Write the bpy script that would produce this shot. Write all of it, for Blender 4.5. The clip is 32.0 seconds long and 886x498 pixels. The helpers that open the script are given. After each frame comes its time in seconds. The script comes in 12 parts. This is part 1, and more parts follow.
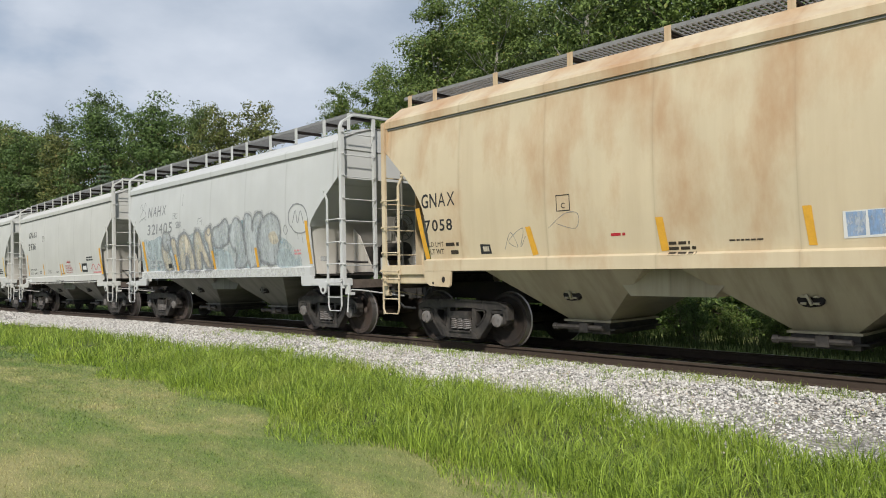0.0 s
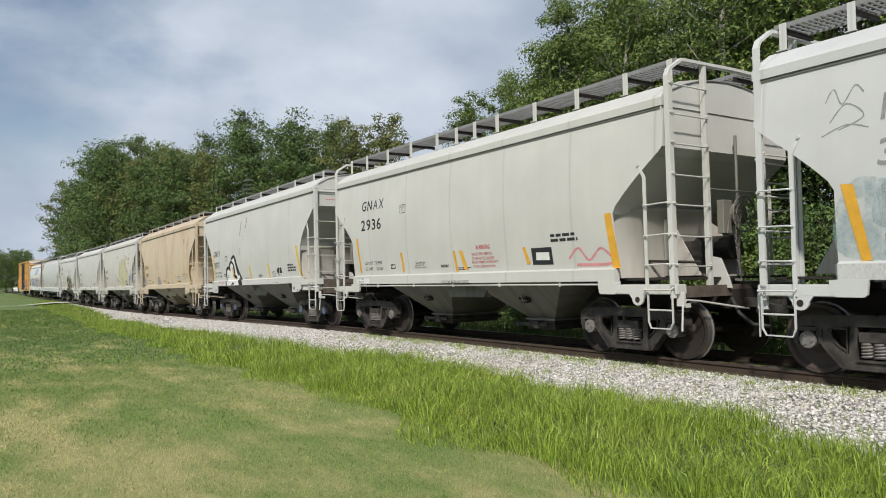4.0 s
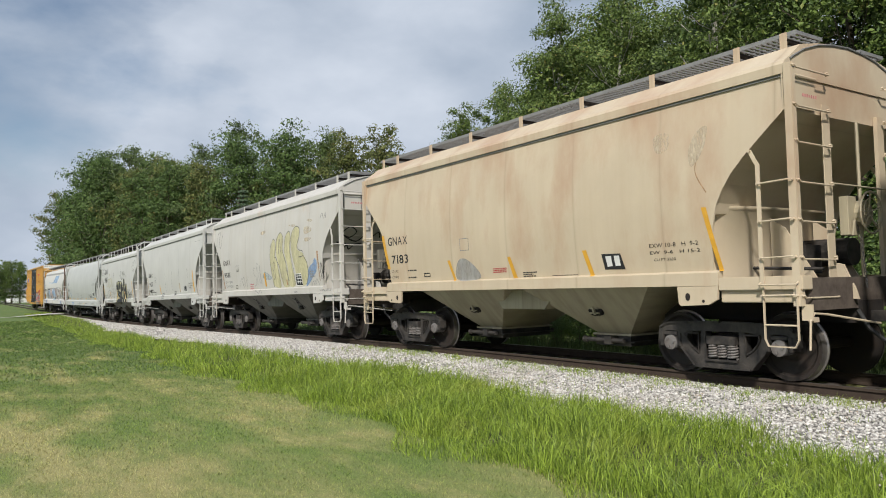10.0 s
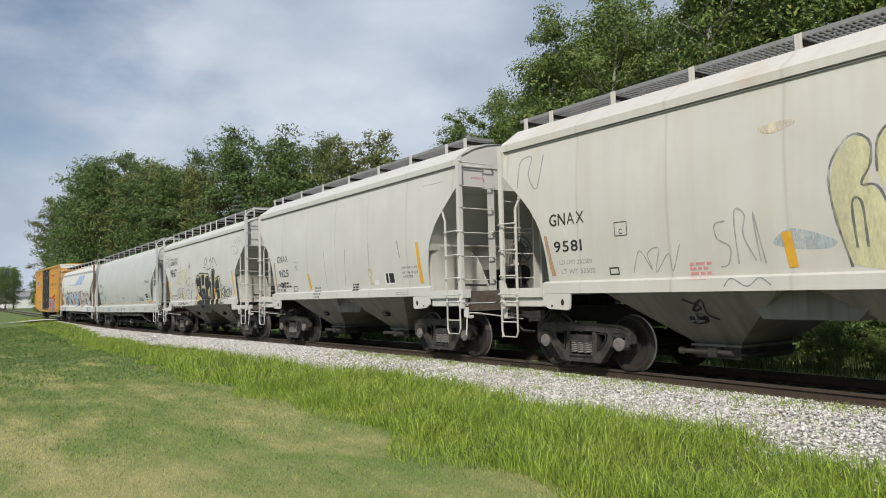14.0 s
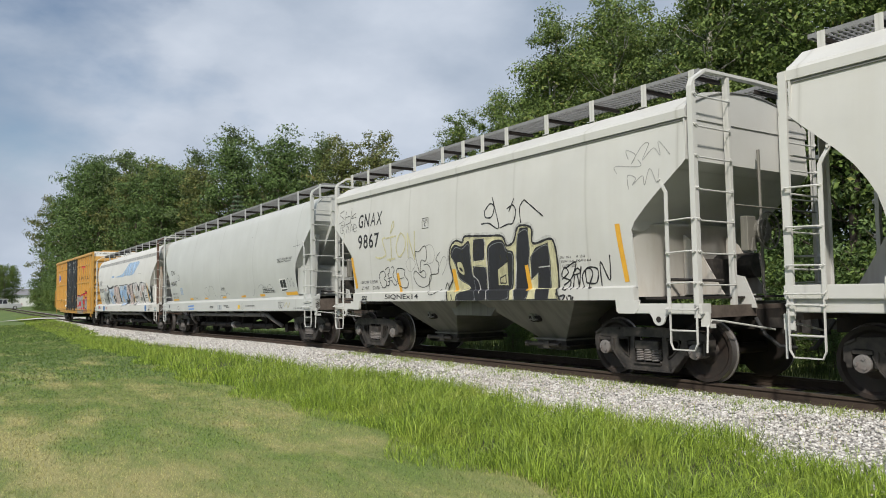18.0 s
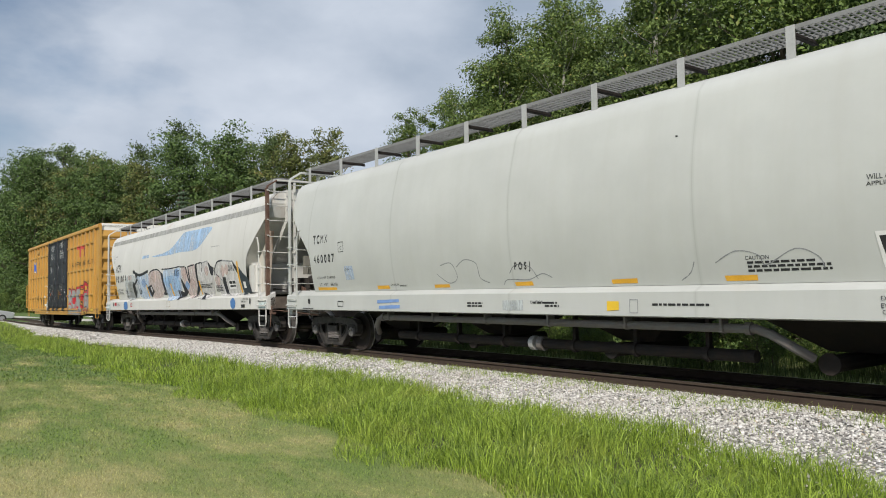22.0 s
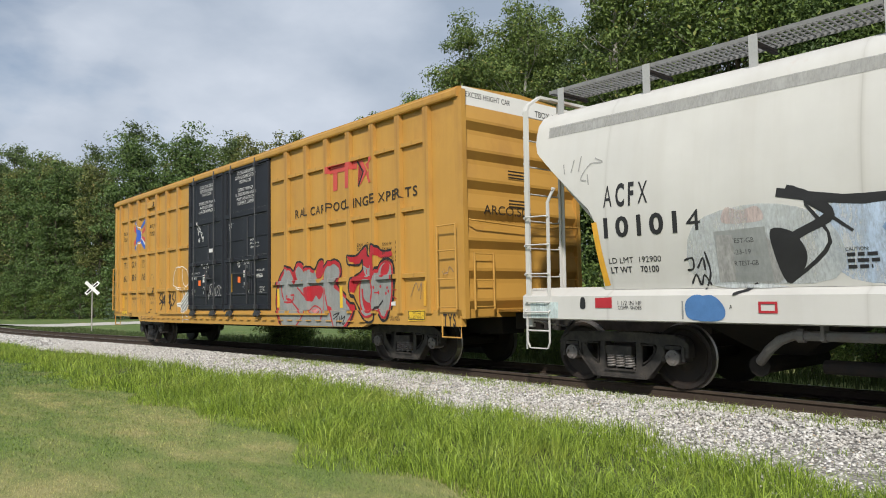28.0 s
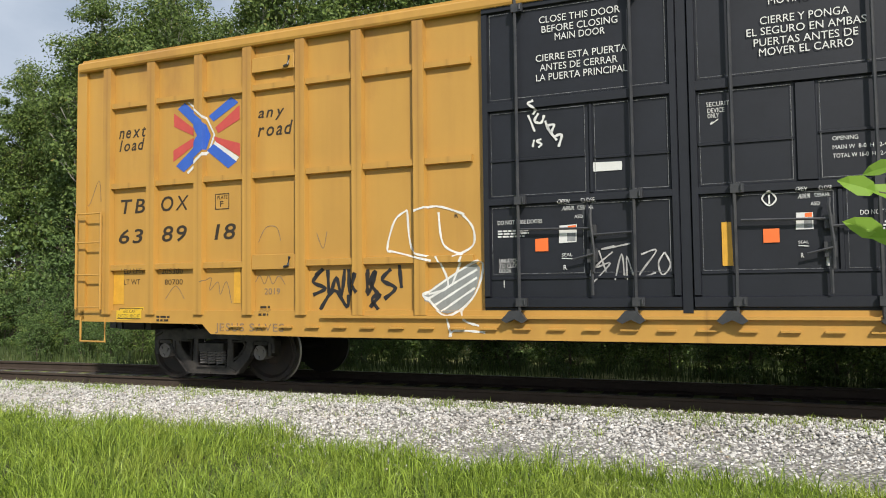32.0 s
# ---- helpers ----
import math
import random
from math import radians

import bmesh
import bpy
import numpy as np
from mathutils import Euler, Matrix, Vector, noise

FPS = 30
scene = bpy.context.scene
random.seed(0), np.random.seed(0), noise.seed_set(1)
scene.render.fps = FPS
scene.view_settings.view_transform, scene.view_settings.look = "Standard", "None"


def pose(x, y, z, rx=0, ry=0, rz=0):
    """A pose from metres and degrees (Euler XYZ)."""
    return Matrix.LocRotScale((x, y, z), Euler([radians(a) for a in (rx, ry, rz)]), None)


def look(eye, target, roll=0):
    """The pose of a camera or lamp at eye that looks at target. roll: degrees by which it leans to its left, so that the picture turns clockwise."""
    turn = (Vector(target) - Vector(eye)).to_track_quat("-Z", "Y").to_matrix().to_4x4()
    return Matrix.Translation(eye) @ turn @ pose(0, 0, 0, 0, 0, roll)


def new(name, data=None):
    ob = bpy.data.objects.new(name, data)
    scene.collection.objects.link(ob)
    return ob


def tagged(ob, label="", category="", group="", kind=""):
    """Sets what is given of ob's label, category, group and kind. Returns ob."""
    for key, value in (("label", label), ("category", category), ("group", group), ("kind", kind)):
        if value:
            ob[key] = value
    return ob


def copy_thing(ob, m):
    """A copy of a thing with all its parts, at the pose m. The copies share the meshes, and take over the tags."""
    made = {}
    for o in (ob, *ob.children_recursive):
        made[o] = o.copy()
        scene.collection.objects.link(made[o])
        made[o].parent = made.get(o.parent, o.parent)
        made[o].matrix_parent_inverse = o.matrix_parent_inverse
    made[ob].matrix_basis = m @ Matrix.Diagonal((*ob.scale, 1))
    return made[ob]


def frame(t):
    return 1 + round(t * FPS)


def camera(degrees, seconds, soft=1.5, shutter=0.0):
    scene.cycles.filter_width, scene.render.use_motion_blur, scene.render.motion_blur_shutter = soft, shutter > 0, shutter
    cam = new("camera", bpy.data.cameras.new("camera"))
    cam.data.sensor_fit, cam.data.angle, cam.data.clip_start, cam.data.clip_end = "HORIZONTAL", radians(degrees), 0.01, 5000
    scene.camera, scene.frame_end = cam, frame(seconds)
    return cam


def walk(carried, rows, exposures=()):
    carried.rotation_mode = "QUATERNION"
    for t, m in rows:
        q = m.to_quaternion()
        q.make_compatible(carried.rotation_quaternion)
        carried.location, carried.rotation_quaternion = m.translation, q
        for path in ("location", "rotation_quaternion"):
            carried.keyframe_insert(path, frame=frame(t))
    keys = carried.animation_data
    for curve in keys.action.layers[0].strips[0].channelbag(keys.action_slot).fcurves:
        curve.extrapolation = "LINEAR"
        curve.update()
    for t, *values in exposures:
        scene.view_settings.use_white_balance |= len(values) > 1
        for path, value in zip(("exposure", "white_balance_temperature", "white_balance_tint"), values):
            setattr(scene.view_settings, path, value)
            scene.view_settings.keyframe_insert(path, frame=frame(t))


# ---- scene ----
from collections import defaultdict

# camera: held by hand at one spot beside the track, panning
cam = camera(61.85, 32.0, soft=1.0)
EYE = (0.0, 0.0, 1.337)
SPEED = 4.607                       # train, metres a second, towards +x


def view(yaw, pitch, roll):
    return pose(*EYE, 90 + pitch, 0, yaw) @ pose(0, 0, 0, 0, 0, roll)


VIEWS = [
    (0.0, 47.49, 1.03, -0.61), (0.5, 52.9, 1.28, -0.59), (1.0, 55.97, 1.45, -0.62), (1.5, 57.26, 1.63, -0.65),
    (2.0, 57.7, 1.78, -0.71), (2.5, 57.76, 1.84, -0.77), (3.0, 57.65, 1.81, -0.84), (3.5, 57.47, 1.72, -0.88),
    (5.5, 57.24, 1.65, -0.9), (6.5, 57.23, 1.62, -0.91), (7.5, 57.21, 1.59, -0.93), (8.0, 57.17, 1.6, -0.94),
    (8.5, 57.15, 1.69, -0.91), (9.0, 57.08, 1.85, -0.93), (9.5, 57.0, 2.16, -0.92), (10.0, 56.94, 2.51, -0.94),
    (10.5, 56.85, 2.82, -0.93), (11.0, 56.81, 2.95, -0.93), (12.0, 56.78, 2.96, -0.96), (13.0, 56.66, 2.95, -0.97),
    (14.0, 56.58, 2.93, -0.97), (14.5, 56.62, 2.94, -0.95), (15.0, 56.71, 2.92, -0.94), (15.5, 56.8, 2.92, -0.88),
    (17.5, 56.64, 3.04, -0.57), (18.0, 56.51, 3.04, -0.55), (18.5, 56.26, 3.0, -0.57), (19.0, 55.84, 2.99, -0.56),
    (19.5, 55.34, 2.96, -0.52), (20.0, 54.72, 2.94, -0.51), (20.5, 54.14, 2.95, -0.52), (21.0, 53.64, 2.92, -0.53),
    (21.5, 53.17, 2.88, -0.53), (22.0, 52.65, 2.86, -0.54), (22.5, 52.18, 2.83, -0.55), (23.0, 51.79, 2.81, -0.57),
    (23.5, 51.51, 2.81, -0.58), (24.0, 51.35, 2.81, -0.57), (25.0, 51.26, 2.82, -0.56), (25.5, 51.22, 2.86, -0.55),
    (27.5, 50.4, 3.13, -0.55), (28.0, 49.7, 3.19, -0.52), (28.5, 48.49, 3.21, -0.52), (29.0, 46.73, 3.2, -0.52),
    (29.5, 44.33, 3.16, -0.54), (30.0, 41.53, 3.08, -0.57), (30.5, 38.16, 3.03, -0.54), (31.0, 34.14, 2.95, -0.52),
    (31.5, 28.97, 2.84, -0.5), (32.0, 22.52, 2.81, -0.4)]
walk(cam, [(t, view(a, b, c)) for t, a, b, c in VIEWS], ((0.0, -0.09), (22.0, -0.11), (26.0, -0.12), (28.0, -0.11), (30.5, -0.01), (32.0, 0.05)))

# sky: broken cloud with a little blue, and a veiled sun behind the camera
world = bpy.data.worlds.new("sky")
scene.world = world
world.use_nodes = True
SUN_UP, SUN_AZ = 40.0, 138.0        # degrees; azimuth from +y towards +x
nt = world.node_tree
nt.nodes.clear()
w_out = nt.nodes.new("ShaderNodeOutputWorld")
w_bg = nt.nodes.new("ShaderNodeBackground")
w_sky = nt.nodes.new("ShaderNodeTexSky")
w_sky.sky_type, w_sky.sun_disc = "NISHITA", False
w_sky.sun_elevation, w_sky.sun_rotation = radians(SUN_UP), radians(SUN_AZ)
w_co = nt.nodes.new("ShaderNodeTexCoord")
w_map = nt.nodes.new("ShaderNodeMapping")
w_map.inputs["Scale"].default_value = (1.0, 1.0, 2.0)
w_map.inputs["Location"].default_value = (0.35, 0.1, 0.0)
w_n1 = nt.nodes.new("ShaderNodeTexNoise")
w_n1.inputs["Scale"].default_value, w_n1.inputs["Detail"].default_value, w_n1.inputs["Roughness"].default_value = 2.1, 7, 0.52
w_n2 = nt.nodes.new("ShaderNodeTexNoise")
w_n2.inputs["Scale"].default_value, w_n2.inputs["Detail"].default_value = 2.4, 7
w_cover = nt.nodes.new("ShaderNodeValToRGB")
w_cover.color_ramp.elements[0].position, w_cover.color_ramp.elements[1].position = 0.32, 0.47
w_tone = nt.nodes.new("ShaderNodeValToRGB")
w_tone.color_ramp.elements[0].position, w_tone.color_ramp.elements[0].color = 0.38, (0.385, 0.465, 0.585, 1)
w_tone.color_ramp.elements[1].position, w_tone.color_ramp.elements[1].color = 0.62, (0.69, 0.755, 0.86, 1)
w_gain = nt.nodes.new("ShaderNodeVectorMath")
w_gain.operation = "SCALE"
w_gain.inputs["Scale"].default_value = 0.10
w_mix = nt.nodes.new("ShaderNodeMixRGB")
L = nt.links.new
L(w_co.outputs["Generated"], w_map.inputs["Vector"])
L(w_map.outputs["Vector"], w_n1.inputs["Vector"])
L(w_map.outputs["Vector"], w_n2.inputs["Vector"])
L(w_n1.outputs["Fac"], w_cover.inputs["Fac"])
L(w_n2.outputs["Fac"], w_tone.inputs["Fac"])
L(w_sky.outputs["Color"], w_gain.inputs[0])
L(w_gain.outputs["Vector"], w_mix.inputs["Color1"])
L(w_tone.outputs["Color"], w_mix.inputs["Color2"])
L(w_cover.outputs["Color"], w_mix.inputs["Fac"])
L(w_mix.outputs["Color"], w_bg.inputs["Color"])
w_bg.inputs["Strength"].default_value = 1.0
L(w_bg.outputs["Background"], w_out.inputs["Surface"])
sun = new("sun", bpy.data.lights.new("sun", "SUN"))
sun.data.energy, sun.data.angle, sun.data.color = 4.75, radians(3), (1.0, 0.945, 0.865)
a_, e_ = radians(SUN_AZ), radians(SUN_UP)
sun.matrix_world = look((0, 0, 60), (-60 * math.sin(a_) * math.cos(e_), -60 * math.cos(a_) * math.cos(e_), 60 - 60 * math.sin(e_)))

# ---- materials ----
def nodes_of(name):
    m = bpy.data.materials.new(name)
    m.use_nodes = True
    t = m.node_tree
    b = t.nodes["Principled BSDF"]
    return m, t, b


def noise_node(t, scale, detail=5, rough=0.55, vec=None, stretch=None):
    n = t.nodes.new("ShaderNodeTexNoise")
    n.inputs["Scale"].default_value, n.inputs["Detail"].default_value, n.inputs["Roughness"].default_value = scale, detail, rough
    if vec is not None:
        if stretch:
            mp = t.nodes.new("ShaderNodeMapping")
            mp.inputs["Scale"].default_value = stretch
            t.links.new(vec, mp.inputs["Vector"])
            vec = mp.outputs["Vector"]
        t.links.new(vec, n.inputs["Vector"])
    return n.outputs["Fac"]


def ramp(t, fac, stops):
    r = t.nodes.new("ShaderNodeValToRGB")
    e = r.color_ramp.elements
    while len(e) < len(stops):
        e.new(0.5)
    for k, (p, c) in zip(e, stops):
        k.position = p
        k.color = (*c, 1) if len(c) == 3 else c
    t.links.new(fac, r.inputs["Fac"])
    return r.outputs["Color"]


def mix(t, fac, a, b, mode="MIX"):
    m = t.nodes.new("ShaderNodeMixRGB")
    m.blend_type = mode
    for k, v in (("Fac", fac), ("Color1", a), ("Color2", b)):
        if isinstance(v, (int, float)):
            m.inputs[k].default_value = v
        elif isinstance(v, tuple):
            m.inputs[k].default_value = (*v[:3], 1)
        else:
            t.links.new(v, m.inputs[k])
    return m.outputs["Color"]


def bump(t, b, height, strength, dist):
    n = t.nodes.new("ShaderNodeBump")
    n.inputs["Strength"].default_value, n.inputs["Distance"].default_value = strength, dist
    t.links.new(height, n.inputs["Height"])
    t.links.new(n.outputs["Normal"], b.inputs["Normal"])


def object_co(t):
    return t.nodes.new("ShaderNodeTexCoord").outputs["Object"]


def plain(name, col, rough=0.6, metal=0.0, vary=0.12, scale=6.0, relief=0.15):
    """Paint or metal with soft blotches and fine grain."""
    m, t, b = nodes_of(name)
    co = object_co(t)
    f1, f2 = noise_node(t, scale, 6, 0.6, co), noise_node(t, scale * 9, 3, 0.5, co)
    dark, light = tuple(c * (1 - vary) for c in col), tuple(min(1, c * (1 + vary)) for c in col)
    c = mix(t, 0.25, ramp(t, f1, [(0.3, dark), (0.7, light)]), ramp(t, f2, [(0.3, dark), (0.7, light)]))
    t.links.new(c, b.inputs["Base Color"])
    b.inputs["Roughness"].default_value, b.inputs["Metallic"].default_value = rough, metal
    bump(t, b, f2, relief, 0.004)
    return m


def worn(m, amount):
    """Thin or weathered spray paint that lets the car's own paint show through in streaks."""
    t = m.node_tree
    co = object_co(t)
    f = mix(t, 0.35, noise_node(t, 1.6, 6, 0.65, co, (3.0, 1.0, 0.6)), noise_node(t, 22, 3, 0.6, co, (1.5, 1.0, 0.5)))
    k = max(0.0, 1 - 1.7 * amount)
    c = ramp(t, f, [(0.40, (1, 1, 1)), (0.62, (k, k, k))])
    sx = t.nodes.new("ShaderNodeSeparateXYZ")
    t.links.new(c, sx.inputs[0])
    t.links.new(sx.outputs[0], t.nodes["Principled BSDF"].inputs["Alpha"])


def car_paint(name, col, grime, amount=0.35, rust=None, rust_at=0.62, top=None, seam=1.83):
    """Weathered railcar paint: streaks that run down, faint weld seams, blotches, rust patches."""
    m, t, b = nodes_of(name)
    co = object_co(t)
    streak = noise_node(t, 1.0, 6, 0.6, co, (4.5, 1.0, 0.35))
    blot = noise_node(t, 0.8, 5, 0.6, co)
    fine = noise_node(t, 30, 4, 0.6, co)
    c = ramp(t, blot, [(0.3, tuple(k * 0.93 for k in col)), (0.7, tuple(min(1, k * 1.05) for k in col))])
    f = ramp(t, streak, [(0.42, (0, 0, 0)), (0.75, (amount,) * 3)])
    c = mix(t, f, c, grime)
    sx = t.nodes.new("ShaderNodeSeparateXYZ")
    t.links.new(co, sx.inputs[0])
    w = t.nodes.new("ShaderNodeMath")
    w.operation = "PINGPONG"
    w.inputs[1].default_value = seam / 2
    t.links.new(sx.outputs["X"], w.inputs[0])
    line = ramp(t, w.outputs[0], [(0.0, (0.75,) * 3), (0.010, (0.35,) * 3), (0.045, (0, 0, 0))])
    c = mix(t, mix(t, 1.0, line, streak, "MULTIPLY"), c, tuple(k * 0.6 for k in grime))
    if rust:
        n2 = noise_node(t, 0.75, 7, 0.62, co, (1.4, 1.0, 0.6))
        hi = t.nodes.new("ShaderNodeMapRange")
        hi.inputs["From Min"].default_value, hi.inputs["From Max"].default_value = 1.2, 3.9
        hi.inputs["To Min"].default_value, hi.inputs["To Max"].default_value = -0.06, 0.09
        t.links.new(sx.outputs["Z"], hi.inputs["Value"])
        ad = t.nodes.new("ShaderNodeMath")
        ad.operation = "ADD"
        t.links.new(n2, ad.inputs[0])
        t.links.new(hi.outputs[0], ad.inputs[1])
        c = mix(t, ramp(t, ad.outputs[0], [(rust_at - 0.14, (0, 0, 0)), (rust_at, (0.45,) * 3), (rust_at + 0.14, (0.85,) * 3)]), c, rust)
    c = mix(t, ramp(t, fine, [(0.62, (0, 0, 0)), (0.8, (0.12,) * 3)]), c, grime)
    t.links.new(c, b.inputs["Base Color"])
    b.inputs["Roughness"].default_value = 0.5
    bump(t, b, blot, 0.25, 0.03)
    return m


def steel(name, col, rust=(0.12, 0.06, 0.035), rough=0.7, metal=0.0, amount=0.6):
    m, t, b = nodes_of(name)
    co = object_co(t)
    f1, f2 = noise_node(t, 5, 7, 0.65, co), noise_node(t, 45, 4, 0.6, co)
    c = mix(t, ramp(t, f1, [(0.4, (0, 0, 0)), (0.68, (amount,) * 3)]), tuple(col), rust)
    c = mix(t, ramp(t, f2, [(0.5, (0, 0, 0)), (0.75, (0.35,) * 3)]), c, tuple(k * 0.5 for k in col))
    t.links.new(c, b.inputs["Base Color"])
    b.inputs["Roughness"].default_value, b.inputs["Metallic"].default_value = rough, metal
    bump(t, b, f2, 0.3, 0.006)
    return m


M = {}
M["truck"] = steel("truck_steel", (0.020, 0.018, 0.017), (0.085, 0.073, 0.062), 0.65, 0.0, 0.75)
M["end_dirt"] = steel("dirty_brown_end_beam", (0.11, 0.088, 0.072), (0.045, 0.033, 0.027), 0.85, 0.0, 0.9)
M["wheel"] = steel("wheel_steel", (0.026, 0.022, 0.020), (0.045, 0.030, 0.022), 0.6)
M["wheel_rust"] = steel("rusty_wheel_plate", (0.042, 0.031, 0.026), (0.066, 0.042, 0.031), 0.7)
M["tread"] = steel("bright_tread", (0.30, 0.28, 0.27), (0.2, 0.17, 0.15), 0.35, 0.8, 0.3)
M["black_steel"] = steel("underframe_steel", (0.022, 0.020, 0.019), (0.040, 0.028, 0.022), 0.8)
M["cap"] = steel("bearing_cap_steel", (0.16, 0.155, 0.15), (0.14, 0.10, 0.08), 0.6)
M["cap_blue"] = steel("blue_bearing_cap", (0.075, 0.105, 0.165), (0.07, 0.06, 0.055), 0.6, 0, 0.4)
M["grate"] = steel("walkway_grating", (0.21, 0.213, 0.216), (0.14, 0.135, 0.13), 0.6)
M["chrome"] = steel("galvanised_steel", (0.45, 0.45, 0.44), (0.3, 0.29, 0.27), 0.45, 0.3, 0.3)
M["rail"] = steel("rail_steel", (0.062, 0.046, 0.035), (0.040, 0.027, 0.020), 0.85)
M["rail_top"] = steel("rail_head_steel", (0.26, 0.24, 0.23), (0.12, 0.09, 0.07), 0.35, 0.7, 0.45)
for k_ in ("black_steel", "wheel", "rail"):
    M[k_].node_tree.nodes["Principled BSDF"].inputs["Specular IOR Level"].default_value = 0.25
M["black_paint"] = plain("black_stencil_paint", (0.016, 0.016, 0.018), 0.6, 0, 0.25, 4)
M["black_door"] = plain("black_door_paint", (0.011, 0.0125, 0.018), 0.5, 0, 0.25, 2.0)
M["black_door"].node_tree.nodes["Principled BSDF"].inputs["Specular IOR Level"].default_value = 0.4
M["white_paint"] = plain("white_stencil_paint", (0.62, 0.62, 0.605), 0.6, 0, 0.07)
M["faded_grey"] = plain("faded_grey_stencil", (0.24, 0.25, 0.26), 0.7, 0, 0.2, 5)
M["brown_paint"] = plain("dark_brown_stencil", (0.032, 0.023, 0.014), 0.6, 0, 0.2)
M["yellow_strip"] = plain("amber_reflective_strip", (0.62, 0.33, 0.035), 0.45, 0, 0.16, 5)
M["bright_yellow"] = plain("bright_yellow_strip", (0.66, 0.43, 0.03), 0.5, 0, 0.08)
M["red_paint"] = plain("red_paint", (0.38, 0.020, 0.030), 0.55, 0, 0.12)
M["logo_red"] = plain("logo_red", (0.50, 0.07, 0.06), 0.55, 0, 0.1)
M["orange_card"] = plain("orange_card", (0.80, 0.16, 0.03), 0.6, 0, 0.05)
M["blue_paint"] = plain("blue_paint", (0.035, 0.11, 0.47), 0.55, 0, 0.12)
M["grey_spray"] = plain("grey_spray_paint", (0.255, 0.27, 0.265), 0.6, 0, 0.1)
M["pink_spray"] = plain("pink_spray_paint", (0.62, 0.24, 0.25), 0.7, 0, 0.15)
M["cream_spray"] = plain("pale_yellow_spray_paint", (0.54, 0.51, 0.31), 0.7, 0, 0.12)
M["pale_spray"] = plain("pale_grey_blue_spray_paint", (0.44, 0.475, 0.485), 0.75, 0, 0.14, 5)
M["teal_spray"] = plain("pale_teal_spray_paint", (0.385, 0.45, 0.47), 0.75, 0, 0.2, 6)
M["tan_spray"] = plain("pale_tan_spray_paint", (0.56, 0.505, 0.395), 0.75, 0, 0.12, 6)
M["blue_spray"] = plain("blue_spray_paint", (0.20, 0.32, 0.52), 0.7, 0, 0.25, 7)
M["blue_stripe"] = plain("faded_blue_stripe", (0.30, 0.45, 0.66), 0.65, 0, 0.22, 4)
M["roof_grey"] = plain("grey_roof_band", (0.33, 0.33, 0.32), 0.6, 0, 0.1)
# roof lip colour; along the eave it paints the overhang's shadow line
M["bead"] = plain("dark_eave_seam", (0.16, 0.16, 0.155), 0.7, 0, 0.15)
# bay paints: dusty, and darkened in colour for the shade under the body
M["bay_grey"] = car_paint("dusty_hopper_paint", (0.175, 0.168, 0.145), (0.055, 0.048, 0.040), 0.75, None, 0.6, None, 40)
M["bulk_dust"] = car_paint("dust_stained_white_paint", (0.47, 0.455, 0.42), (0.27, 0.205, 0.145), 0.75, None, 0.6, None, 40)
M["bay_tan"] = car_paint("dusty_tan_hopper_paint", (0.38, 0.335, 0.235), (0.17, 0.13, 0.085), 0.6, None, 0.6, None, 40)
M["rusty_post"] = steel("rust_brown_post", (0.14, 0.085, 0.06), (0.06, 0.026, 0.018), 0.75, 0, 1.0)
M["rubber"] = plain("air_hose_rubber", (0.02, 0.02, 0.02), 0.7)
# car bodies
M["tan_rust"] = car_paint("tan_paint_with_rust", (0.555, 0.47, 0.325), (0.44, 0.345, 0.225), 0.4, (0.37, 0.195, 0.085), 0.635)
M["tan"] = car_paint("tan_paint", (0.53, 0.445, 0.325), (0.44, 0.345, 0.235), 0.35, (0.40, 0.25, 0.16), 0.65)
M["white_a"] = car_paint("pale_grey_paint", (0.50, 0.497, 0.47), (0.40, 0.385, 0.335), 0.2)
M["white_b"] = car_paint("cool_grey_paint", (0.49, 0.50, 0.495), (0.40, 0.40, 0.375), 0.22)
M["white_c"] = car_paint("warm_white_paint", (0.51, 0.495, 0.46), (0.41, 0.36, 0.285), 0.3, (0.46, 0.29, 0.15), 0.80)
M["white_d"] = car_paint("clean_white_paint", (0.50, 0.50, 0.475), (0.41, 0.39, 0.34), 0.2)
M["cf_grey"] = car_paint("smooth_grey_paint", (0.44, 0.452, 0.435), (0.37, 0.36, 0.33), 0.2, None, 0.6, None, 3.6)
M["cf_white"] = car_paint("smooth_white_paint", (0.54, 0.535, 0.51), (0.41, 0.38, 0.335), 0.22, (0.34, 0.15, 0.06), 0.82, None, 3.4)
M["cf_rust"] = car_paint("rust_stained_white_paint", (0.52, 0.50, 0.45), (0.40, 0.31, 0.22), 0.4, (0.27, 0.11, 0.045), 0.60, None, 3.4)
M["door_rod"] = steel("worn_black_rod", (0.030, 0.032, 0.037), (0.075, 0.072, 0.07), 0.42)
M["box_yellow"] = car_paint("golden_yellow_paint", (0.475, 0.262, 0.054), (0.33, 0.165, 0.04), 0.34, (0.27, 0.125, 0.04), 0.76, None, 40)
M["box_white"] = car_paint("white_end_panel_paint", (0.76, 0.76, 0.73), (0.55, 0.52, 0.46), 0.3, None, 0.6, None, 40)

# ---- mesh helpers ----
def finish(name, bm, mat, parent=None, label="", smooth=False):
    me = bpy.data.meshes.new(name)
    bm.normal_update()
    bm.to_mesh(me)
    bm.free()
    for k in (mat if isinstance(mat, (list, tuple)) else [mat]):
        me.materials.append(k)
    if smooth:
        me.shade_smooth()
    return hang(name, me, parent, label)


def hang(name, me, parent=None, label=""):
    ob = new(name, me)
    if parent:
        ob.parent = parent
    if label:
        tagged(ob, label)
    return ob


def part(name, bm, mat, parent, label="", smooth=False):
    return finish(name, bm, mat, parent, label, smooth)


